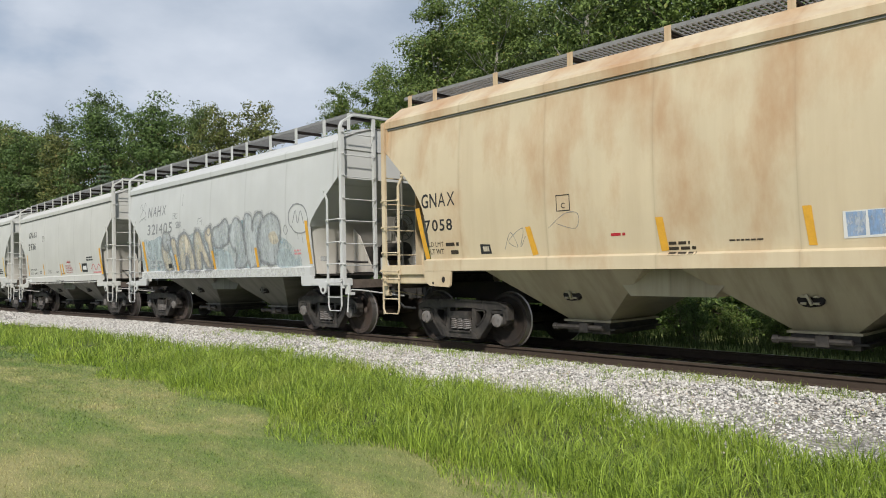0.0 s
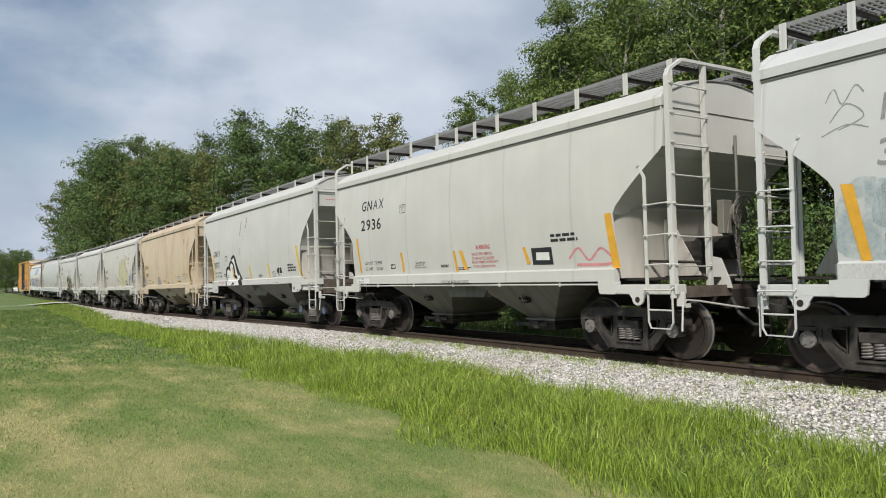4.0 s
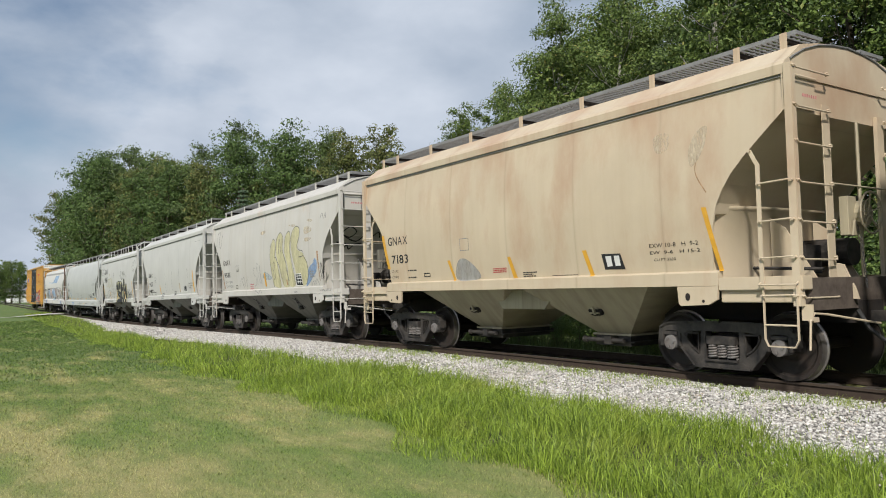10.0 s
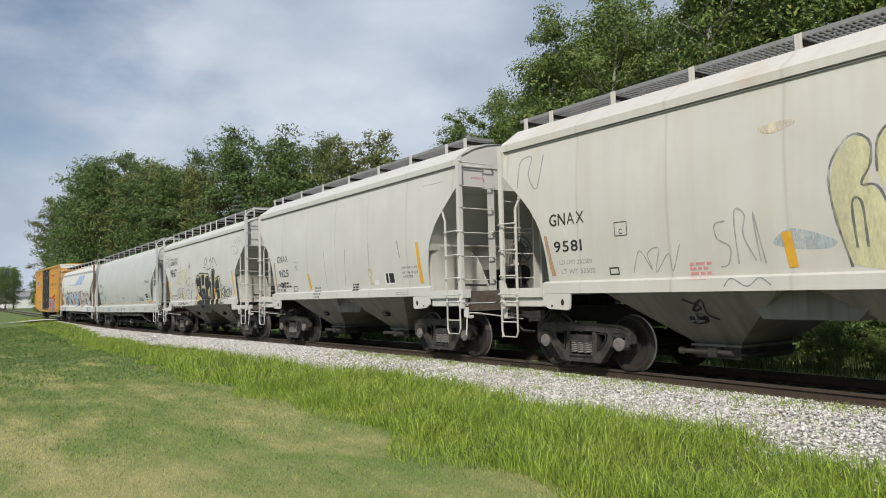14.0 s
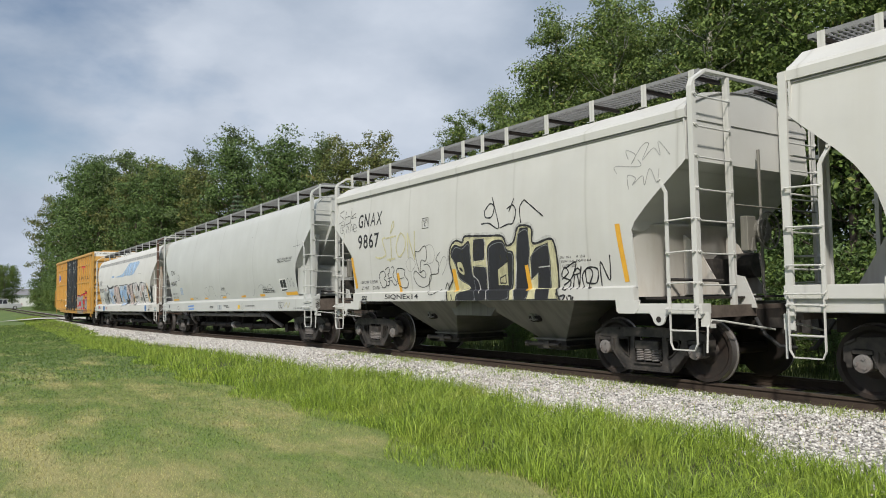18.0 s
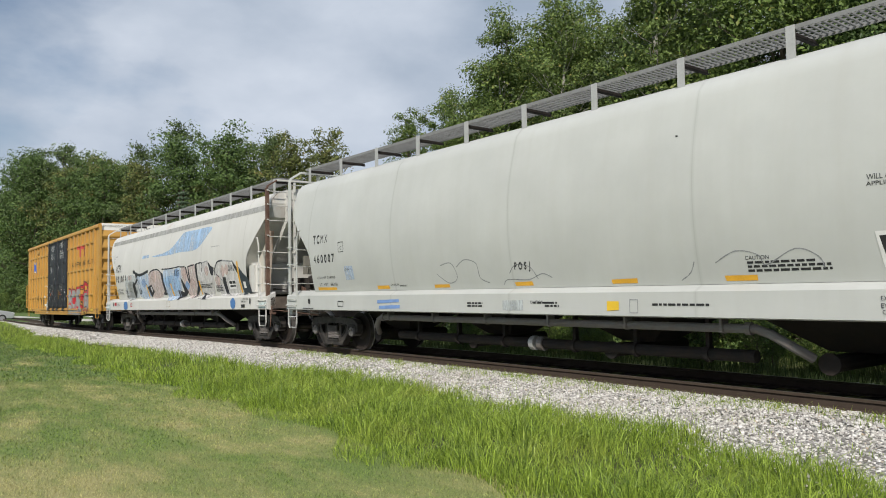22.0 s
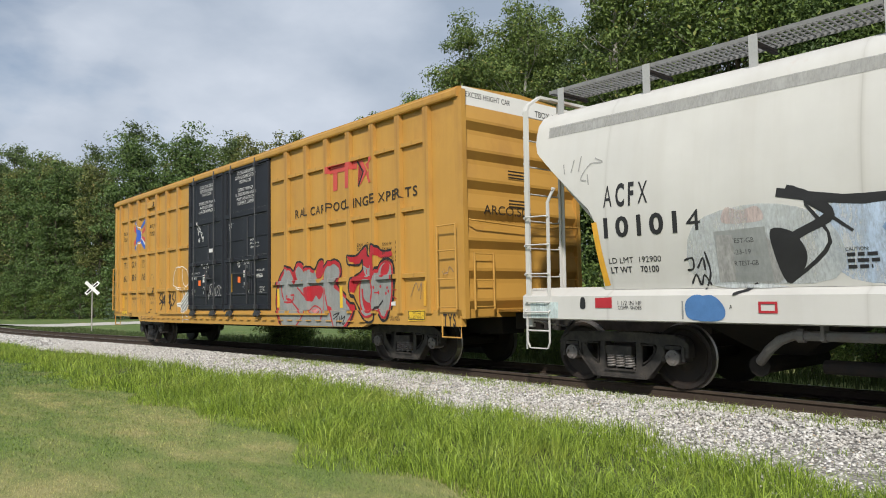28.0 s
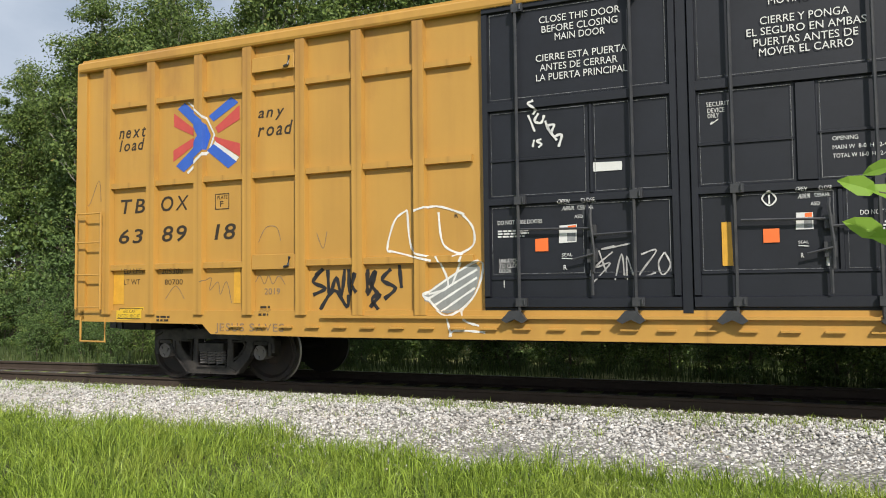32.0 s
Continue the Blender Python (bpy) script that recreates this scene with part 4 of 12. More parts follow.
def make_bracket(bm, side, z=4.62, drop=0.36, half_w=0.05):
    """Flat upright at the walkway's edge, its foot on the roof, and the bearer under the grating."""
    ya, yb = sorted((side * 1.133, side * 1.145))
    box(bm, -half_w, half_w, ya, yb, z - drop, z + 0.012)
    a, b = sorted((side * 1.145, side * 1.19))
    box(bm, -half_w - 0.02, half_w + 0.02, a, b, z - drop, z - drop + 0.01)


def make_bearer(bm, side, z=4.62):
    """Dark tee bar that carries the grating behind its upright."""
    a, b = sorted((side * 0.45, side * 1.133))
    prism(bm, [(-0.03, z - 0.115), (0.03, z - 0.115), (0.03, z - 0.10), (0.006, z - 0.10), (0.006, z - 0.05), (-0.006, z - 0.05), (-0.006, z - 0.10), (-0.03, z - 0.10)], a, b)


def make_hatch(bm):
    box(bm, -0.0, 2.5, -0.32, 0.32, 4.34, 4.42)
    for x in (0.25, 1.25, 2.25):
        box(bm, x - 0.05, x + 0.05, -0.36, 0.36, 4.42, 4.46)


def make_brake(bm, m, s=HB):
    """Brake wheel on its round housing, bracket, rods on the end."""
    x = s["sill"] - 0.04
    cy, cz = -0.12, 2.24
    for r, w in ((0.28, 0.014), (0.19, 0.006)):
        tube(bm, [(m * (x + 0.16), cy + r * math.cos(a), cz + r * math.sin(a)) for a in (2 * math.pi * j / 20 for j in range(21))], w, 6)
    for j in range(5):
        a = 2 * math.pi / 5 * j + 0.3
        tube(bm, [(m * (x + 0.12), cy, cz), (m * (x + 0.16), cy + 0.28 * math.cos(a), cz + 0.28 * math.sin(a))], 0.014, 5)
    tube(bm, [(m * (x - 0.04), cy, cz), (m * (x + 0.05), cy, cz), (m * (x + 0.10), cy, cz)], 0.17, 16)
    tube(bm, [(m * (x + 0.10), cy, cz), (m * (x + 0.13), cy, cz)], 0.07, 12)
    box(bm, *sorted((m * (x - 0.10), m * (x + 0.02))), cy - 0.32, cy - 0.10, cz - 0.30, cz + 0.22)
    bmesh.ops.bevel(bm, geom=[e for e in bm.edges if e.calc_length() > 0.1], offset=0.008, segments=1, affect="EDGES")
    tube(bm, [(m * (x + 0.03), cy - 0.25, cz - 0.30), (m * (x + 0.06), cy - 0.25, cz - 0.1)], 0.02, 6)
    tube(bm, [(m * (x - 0.05), 0.02, 3.5), (m * (x - 0.05), 0.02, 1.3)], 0.024, 6)
    tube(bm, [(m * (x - 0.05), -0.72, 2.62), (m * (x + 0.0), 1.5, 2.60)], 0.013, 5)


def make_chain(bm, m, s=HB):
    """Brake chain hanging from the housing: links turned by turns."""
    x = m * (s["sill"] + 0.02)
    for i in range(13):
        z = 1.90 - 0.052 * i
        pts = []
        for j in range(9):
            a = 2 * math.pi * j / 8
            u, v = 0.016 * math.cos(a), 0.032 * math.sin(a)
            pts.append((x + (u if i % 2 else 0), -0.22 + 0.008 * i + (0 if i % 2 else u), z + v))
        tube(bm, pts, 0.006, 4)


def make_brake_stand(bm, m, s=HB):
    """Gusseted stand below the chain."""
    x = s["sill"] - 0.08
    k = [(m * (x - 0.25), 1.10), (m * (x + 0.12), 1.10), (m * (x + 0.08), 1.24), (m * (x - 0.06), 1.56), (m * (x - 0.25), 1.60)]
    prism(bm, k if m > 0 else k[::-1], -0.40, -0.36)


def make_tank(bm, m, s=HB):
    tube(bm, [(m * (s["cut_x"] - 0.1), 0.35, 1.75), (m * (s["cut_x"] + 0.95), 0.35, 1.75)], 0.2, 14)
    box(bm, *sorted((m * (s["cut_x"] + 0.2), m * (s["cut_x"] + 0.7))), -0.45, -0.05, 1.45, 1.85)
    tube(bm, [(m * (s["cut_x"] + 0.1), -0.9, 1.55), (m * (s["cut_x"] + 1.2), -0.9, 1.5)], 0.025, 6)


def make_hose(bm, m, s=HB):
    x = s["sill"]
    tube(bm, [(m * x, -0.35, 0.95), (m * (x + 0.15), -0.38, 0.72), (m * (x + 0.32), -0.30, 0.55), (m * (x + 0.48), -0.12, 0.52)], 0.03, 7)


def make_rod(bm, m, s=HB):
    """Uncoupling lever: bent handle at the corner, its bracket, and the rod in to the coupler."""
    x = s["sill"] - 0.02
    tube(bm, [(m * (x + 0.02), -1.52, 0.50), (m * (x + 0.03), -1.50, 0.86), (m * (x + 0.05), -1.44, 0.95), (m * (x + 0.07), -1.20, 0.93), (m * (x + 0.22), -0.2, 0.78)], 0.015, 6)
    box(bm, *sorted((m * (x - 0.08), m * (x + 0.06))), -1.50, -1.47, 0.86, 1.06)
    box(bm, *sorted((m * (x - 0.02), m * (x + 0.06))), -1.47, -1.36, 0.84, 0.90)


def gm(key, make, mat):
    return gear_mesh(f"{key}|{mat.name}", make, [mat])


def covered_hopper(paint, curved, label, post_mat=None, wheel="wheel", cap="cap", frame_mat="truck"):
    """The whole car in parts; returns its root."""
    c = car_root("covered_hopper", label, "railcar", "covered hoppers of the train")
    P = post_mat or paint
    H = HB if curved else HS
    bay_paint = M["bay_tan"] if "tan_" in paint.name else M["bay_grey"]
    for s in (-1, 1):
        hang("side_panel", gm(f"side{curved}{s}", lambda bm: make_hopper_side(bm, curved, s, H), paint), c)
        hang("side_sill", gm(f"sill{s}{curved}", lambda bm: make_sill(bm, s, H), paint), c)
        hang("eave_bead", gm(f"bead{s}{curved}", lambda bm: make_eave_shadow(bm, s, H), M["bead"]), c)
        wk = hang("walkway", gm(f"walk{s}", lambda bm: make_walkway(bm, s), M["grate"]), c, "open steel roof walkway grating")
        for x in (-5.40, -4.70, -3.20, -1.65, 0.0, 1.65, 3.20, 4.70, 5.40) if curved else (-5.45, -4.55, -3.42, -2.28, -1.12, -0.34, 0.34, 1.12, 2.28, 3.42, 4.55, 5.45):
            b = hang("walkway_bracket", gm(f"bracket{s}", lambda bm: make_bracket(bm, s), P), wk)
            b.matrix_basis = pose(x, 0, 0)
            b = hang("walkway_bearer", gm(f"bearer{s}", lambda bm: make_bearer(bm, s), M["black_steel"]), wk)
            b.matrix_basis = pose(x, 0, 0)
    hang("roof", gm(f"roof{curved}", lambda bm: make_hopper_roof(bm, H), paint), c)
    for i in (-1, 1):
        h = hang("roof_hatch", gm("hatch", make_hatch, paint), c)
        h.matrix_basis = pose(-2.75 if i < 0 else 0.25, 0, 0)
    for m in (-1, 1):
        E = dict(H, sill=5.67) if m < 0 and not curved else H
        hang("slope_sheet", gm(f"slope{m}{curved}", lambda bm: make_slope(bm, m, E), paint), c)
        hang("roof_lip", gm(f"rooflip{m}{curved}", lambda bm: make_roof_lip(bm, m, E), M["bead"]), c)
        hang("bulkhead", gm(f"bulkhead{m}{curved}", lambda bm: make_bulkhead(bm, m, E), paint if "tan_" in paint.name else M["bulk_dust"]), c)
        for y in (-0.55, 0.55):
            hang("gusset", gm(f"gusset{m}{y}{curved}", lambda bm: make_gusset(bm, m, y, E), paint if "tan_" in paint.name else M["bulk_dust"]), c)
        hang("end_beam", gm(f"endbeam{m}{curved}", lambda bm: box(bm, *sorted((m * (E["sill"] - 0.14), m * (E["sill"] - 0.03))), -1.355, 1.355, 0.98, E["beam"][1] - 0.03), M["end_dirt"]), c)
        for y in (-1, 1):
            hang("end_platform", gm(f"endsill{m}{y}{curved}", lambda bm: make_end_sill(bm, m, y, E), paint), c)
        ex0, ex1 = E["cut_x"] + 0.10, E["sill"]
        for y in (-1, 1):
            hang("jacking_pad", gear_mesh(f"jackpad{m}{y}{curved}|{paint.name}", lambda bm: make_jack_pad(bm, m, y, E), [paint, M["black_steel"]]), c)
        for y in (-1, 1) if not curved else ():
            hang("pull_eye", gear_mesh(f"pulleye{m}{y}|{paint.name}", lambda bm: make_pull_eye(bm, m, y), [paint, M["black_steel"]]), c)
        hang("centre_sill", gm(f"endcentre{m}{curved}", lambda bm: box(bm, *sorted((m * (ex0 - 2.0), m * (ex1 + 0.02))), -0.28, 0.28, 0.78, 1.08), M["black_steel"]), c)
        hang("floor_plate", gm(f"endfloor{m}{curved}", lambda bm: box(bm, *sorted((m * (ex0 + 0.02), m * (ex1 - 0.13))), -1.33, 1.33, 1.24, 1.27), M["black_steel"]), c)
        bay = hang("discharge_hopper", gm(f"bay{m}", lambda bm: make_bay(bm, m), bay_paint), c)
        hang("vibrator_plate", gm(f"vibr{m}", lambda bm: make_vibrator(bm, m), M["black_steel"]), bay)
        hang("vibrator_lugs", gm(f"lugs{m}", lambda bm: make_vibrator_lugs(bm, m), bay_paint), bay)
        hang("outlet_gate", gm(f"gate{m}", lambda bm: make_gate(bm, m), M["truck"]), bay)
        hang("air_hose", gm(f"hose{m}{curved}", lambda bm: make_hose(bm, m, E), M["rubber"]), c)
        hang("uncoupling_rod", gm(f"rod{m}{curved}", lambda bm: make_rod(bm, m, E), P), c)
        k = hang("coupler", gm(f"coupler{m}", lambda bm: make_coupler(bm, m), M["truck"]), c)
        k.matrix_basis = pose(m * HB["pull"], 0, 0)
        for s in (-1, 1):
            hang("corner_post", gm(f"post{m}{s}{curved}", lambda bm: make_corner_post(bm, m, s, E), P), c)
            hang("end_ladder", gm(f"eladder{m}{s}{curved}", lambda bm: make_end_ladder(bm, m, s, E), P), c)
            hang("side_ladder", gm(f"ladder{m}{s}{curved}", lambda bm: make_side_ladder(bm, m, s, E), P), c)
        if curved:
            cp = hang("caution_plate", gm(f"cplate{m}", lambda bm: make_end_caution(bm, m, E), paint), c)
            hang("notice", gm(f"cnotice{m}", lambda bm: make_end_notice(bm, m, E), M["pink_spray"]), cp)
        truck(c, m * H["tc"], (M[frame_mat], M[wheel], M[cap]), SPIN)
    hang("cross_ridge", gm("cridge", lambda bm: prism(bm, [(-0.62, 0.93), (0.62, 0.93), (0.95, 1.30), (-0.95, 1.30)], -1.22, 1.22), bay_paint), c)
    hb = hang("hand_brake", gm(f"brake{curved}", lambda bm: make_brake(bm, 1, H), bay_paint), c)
    hang("chain", gm(f"chain{curved}", lambda bm: make_chain(bm, 1, H), M["cap"]), hb)
    hang("brake_stand", gm(f"bstand{curved}", lambda bm: make_brake_stand(bm, 1, H), paint), c)
    hang("brake_cylinder", gm(f"tank{curved}", lambda bm: make_tank(bm, 1, H), M["truck"]), c)
    return c


# ---- high boxcar ----
BH = 9.28
BY = 1.56                       # sheet; posts and beams stand proud of it
LEFT_POSTS = [-8.72, -7.85, -6.96, -6.10, -5.22, -4.34, -3.44]
RIGHT_POSTS = [3.22, 4.11, 4.97, 5.84, 6.70, 7.56, 8.42]
BEAMS = [1.75, 3.01, 4.26]
DOOR = (-2.58, 2.34)
DOOR_RAILS = [(1.13, 1.26), (2.38, 2.48), (3.55, 3.68), (4.80, 4.90)]


def make_box_side(bm, side, x0, x1):
    ya, yb = sorted((side * (BY - 0.05), side * BY))
    box(bm, x0, x1, ya, yb, 1.02, 5.0)


def make_post(bm, side, z0=1.04, z1=4.97):
    """A hat-section post."""
    a, b = side * (BY + 0.003), side * (BY + 0.085)
    pts = [(-0.09, a), (-0.075, b), (0.075, b), (0.09, a)]
    lo = [bm.verts.new((x, y, z0)) for x, y in pts]
    hi = [bm.verts.new((x, y, z1)) for x, y in pts]
    for i in range(3):
        q = (lo[i], lo[i + 1], hi[i + 1], hi[i])
        bm.faces.new(q if side < 0 else q[::-1])
    q = (lo[3], lo[0], hi[0], hi[3])
    bm.faces.new(q if side < 0 else q[::-1])
    bm.faces.new(lo if side > 0 else lo[::-1])
    bm.faces.new(hi if side < 0 else hi[::-1])


def make_beam(bm, side, length):
    ya, yb = sorted((side * (BY + 0.003), side * (BY + 0.045)))
    h = length / 2
    prof = [(-0.05, 0.0), (-0.04, 1.0), (0.04, 1.0), (0.05, 0.0)]
    lo = [bm.verts.new((-h, side * (BY + 0.003 + 0.062 * k), z)) for z, k in prof]
    hi = [bm.verts.new((h, side * (BY + 0.003 + 0.062 * k), z)) for z, k in prof]
    for i in range(4):
        q = (lo[i], hi[i], hi[(i + 1) % 4], lo[(i + 1) % 4])
        bm.faces.new(q if side < 0 else q[::-1])
    bm.faces.new(lo)
    bm.faces.new(hi[::-1])


def make_box_roof(bm):
    prof = [(-1.60, 4.97), (-1.60, 5.06), (-1.5, 5.08), (0, 5.17), (1.5, 5.08), (1.60, 5.06), (1.60, 4.97)]
    a = [bm.verts.new((-BH, y, z)) for y, z in prof]
    b = [bm.verts.new((BH, y, z)) for y, z in prof]
    n = len(prof)
    for i in range(n):
        bm.faces.new((a[i], a[(i + 1) % n], b[(i + 1) % n], b[i]))
    bm.faces.new(a[::-1])
    bm.faces.new(b)
    for i in range(17):
        x = -8.8 + i * 1.1
        box(bm, x - 0.03, x + 0.03, -0.9, 0.9, 5.09, 5.19)


def make_box_chord(bm, side):
    """Rolled beam along the top of the side, a little proud of the posts."""
    prof = [(1.602, 4.86), (1.655, 4.87), (1.668, 4.90), (1.668, 4.985), (1.650, 5.01), (1.602, 5.02)]
    a = [bm.verts.new((-BH - 0.02, side * y, z)) for y, z in prof]
    b = [bm.verts.new((BH + 0.02, side * y, z)) for y, z in prof]
    n = len(prof)
    for i in range(n):
        bm.faces.new((a[i], a[(i + 1) % n], b[(i + 1) % n], b[i]))
    bm.faces.new(a)
    bm.faces.new(b[::-1])
    bmesh.ops.recalc_face_normals(bm, faces=bm.faces[:])


def make_box_end(bm, m):
    """Corrugated end: horizontal ribs pressed outwards."""
    x = m * BH
    zs = np.linspace(1.20, 4.40, 7)
    prof = []
    for i, z in enumerate(zs):
        prof += [(0.0, z - 0.09), (0.085, z + 0.05), (0.085, z + 0.10), (0.01, z + 0.36)]
    prof = [(0.0, 0.95)] + prof + [(0.0, 4.72)]
    a = [bm.verts.new((x + m * d, -1.52, z)) for d, z in prof]
    b = [bm.verts.new((x + m * d, 1.52, z)) for d, z in prof]
    for i in range(len(prof) - 1):
        q = (a[i], b[i], b[i + 1], a[i + 1])
        bm.faces.new(q if m > 0 else q[::-1])
    for y in (-1, 1):
        ya, yb = sorted((y * 1.50, y * 1.605))
        box(bm, *sorted((x - m * 0.1, x + m * 0.10)), ya, yb, 0.95, 5.0)


def make_box_band(bm, m):
    x = m * BH
    box(bm, *sorted((x - m * 0.02, x + m * 0.012)), -1.50, 1.50, 4.645, 5.08)


def make_box_sill(bm, side):
    """Side sill: stepped below the door, lighter above the trucks."""
    ya, yb = sorted((side * 1.50, side * 1.605))
    pts = [(-BH, 1.10), (-BH, 0.93), (-6.9, 0.90), (-6.75, 0.76), (-4.9, 0.74), (4.9, 0.74), (6.3, 0.76), (6.5, 0.83), (BH, 0.81), (BH, 1.10)]
    prism(bm, pts[::-1] if False else pts, ya, yb)


def make_box_under(bm):
    box(bm, -BH + 0.3, BH - 0.3, -0.3, 0.3, 0.62, 1.0)
    for x in np.linspace(-8, 8, 13):
        box(bm, x - 0.05, x + 0.05, -1.5, 1.5, 0.80, 1.0)
    box(bm, -BH + 0.1, BH - 0.1, -1.5, 1.5, 1.0, 1.06)


def make_lip(bm):
    box(bm, -4.9, 5.0, -1.66, -1.606, 1.00, 1.035)
    for x in np.arange(-6.4, 6.3, 0.42):
        box(bm, x, x + 0.2, -1.65, -1.606, 0.865, 0.885)


def plate(bm, x0, x1, z0, z1, thick=0.042, edge=0.012):
    """A raised flat bar on the door with chamfered edges."""
    y0, y1 = -BY - 0.033, -BY - 0.033 - thick
    lo = [bm.verts.new((x, y0, z)) for x, z in ((x0, z0), (x1, z0), (x1, z1), (x0, z1))]
    hi = [bm.verts.new((x, y1, z)) for x, z in ((x0 + edge, z0 + edge), (x1 - edge, z0 + edge), (x1 - edge, z1 - edge), (x0 + edge, z1 - edge))]
    bm.faces.new(hi)
    for i in range(4):
        bm.faces.new((lo[i], lo[(i + 1) % 4], hi[(i + 1) % 4], hi[i]))


def make_lock_rod(bm):
    tube(bm, [(0, -BY - 0.11, 0.98), (0, -BY - 0.11, 4.97)], 0.021, 7)
    for z in (1.2, 2.43, 4.80):
        box(bm, -0.04, 0.10, -BY - 0.14, -BY - 0.076, z - 0.05, z + 0.05)
        tube(bm, [(0.07, -BY - 0.15, z - 0.03), (0.07, -BY - 0.15, z + 0.03)], 0.012, 6)


def make_cam(bm):
    """Cam keeper at the foot of a lock rod."""
    prism(bm, [(-0.16, 0.99), (-0.10, 0.95), (0.0, 1.0), (0.10, 0.95), (0.16, 0.99), (0.06, 1.10), (-0.06, 1.10)], -BY - 0.16, -BY - 0.06)


def make_door_gear(bm):
    box(bm, -0.06, 0.06, -BY - 0.10, -BY - 0.034, 1.66, 1.82)
    box(bm, -0.05, 0.05, -BY - 0.10, -BY - 0.034, 1.96, 2.10)
    tube(bm, [(0.02, -BY - 0.12, 1.55), (0.03, -BY - 0.13, 1.75), (-0.01, -BY - 0.13, 2.2), (0.0, -BY - 0.12, 2.28)], 0.018, 6)
    tube(bm, [(-0.22, -BY - 0.12, 1.70), (0.03, -BY - 0.13, 1.76)], 0.014, 6)
    tube(bm, [(0.0, -BY - 0.10, 1.66), (0.0, -BY - 0.10, 1.28)], 0.02, 6)


def make_box_ladder(bm, m, side):
    """Side ladder with three rungs and its stiles, and the sill step."""
    y = side * 1.70
    xa, xb = m * (BH - 0.02), m * (BH - 0.52)
    tube(bm, [(xa, y, 1.12), (xa, y, 2.62)], 0.02, 6)
    tube(bm, [(xb, y, 1.12), (xb, y, 2.62)], 0.02, 6)
    for z in (1.15, 1.65, 2.15, 2.6):
        tube(bm, [(xa, y, z), (xb, y, z)], 0.014, 6)
    tube(bm, [(xa, side * 1.6, 1.0), (xa, side * 1.6, 0.62), (xb, side * 1.6, 0.62), (xb, side * 1.6, 1.0)], 0.018, 6)


def make_box_end_ladder(bm, m, side):
    x = m * (BH + 0.10)
    for y in (1.42, 0.95):
        tube(bm, [(x + m * 0.06, side * y, 1.1), (x + m * 0.06, side * y, 2.1)], 0.022, 6)
    tube(bm, [(x + m * 0.02, side * 1.5, 2.68), (x + m * 0.08, side * 1.4, 2.66), (x + m * 0.08, 0, 2.60)], 0.016, 6)
    for z in (1.15, 1.62, 2.08):
        tube(bm, [(x + m * 0.06, side * 1.42, z), (x + m * 0.06, side * 0.95, z)], 0.013, 6)
    box(bm, *sorted((m * BH, m * (BH + 0.55))), -0.7, 0.7, 1.05, 1.09)


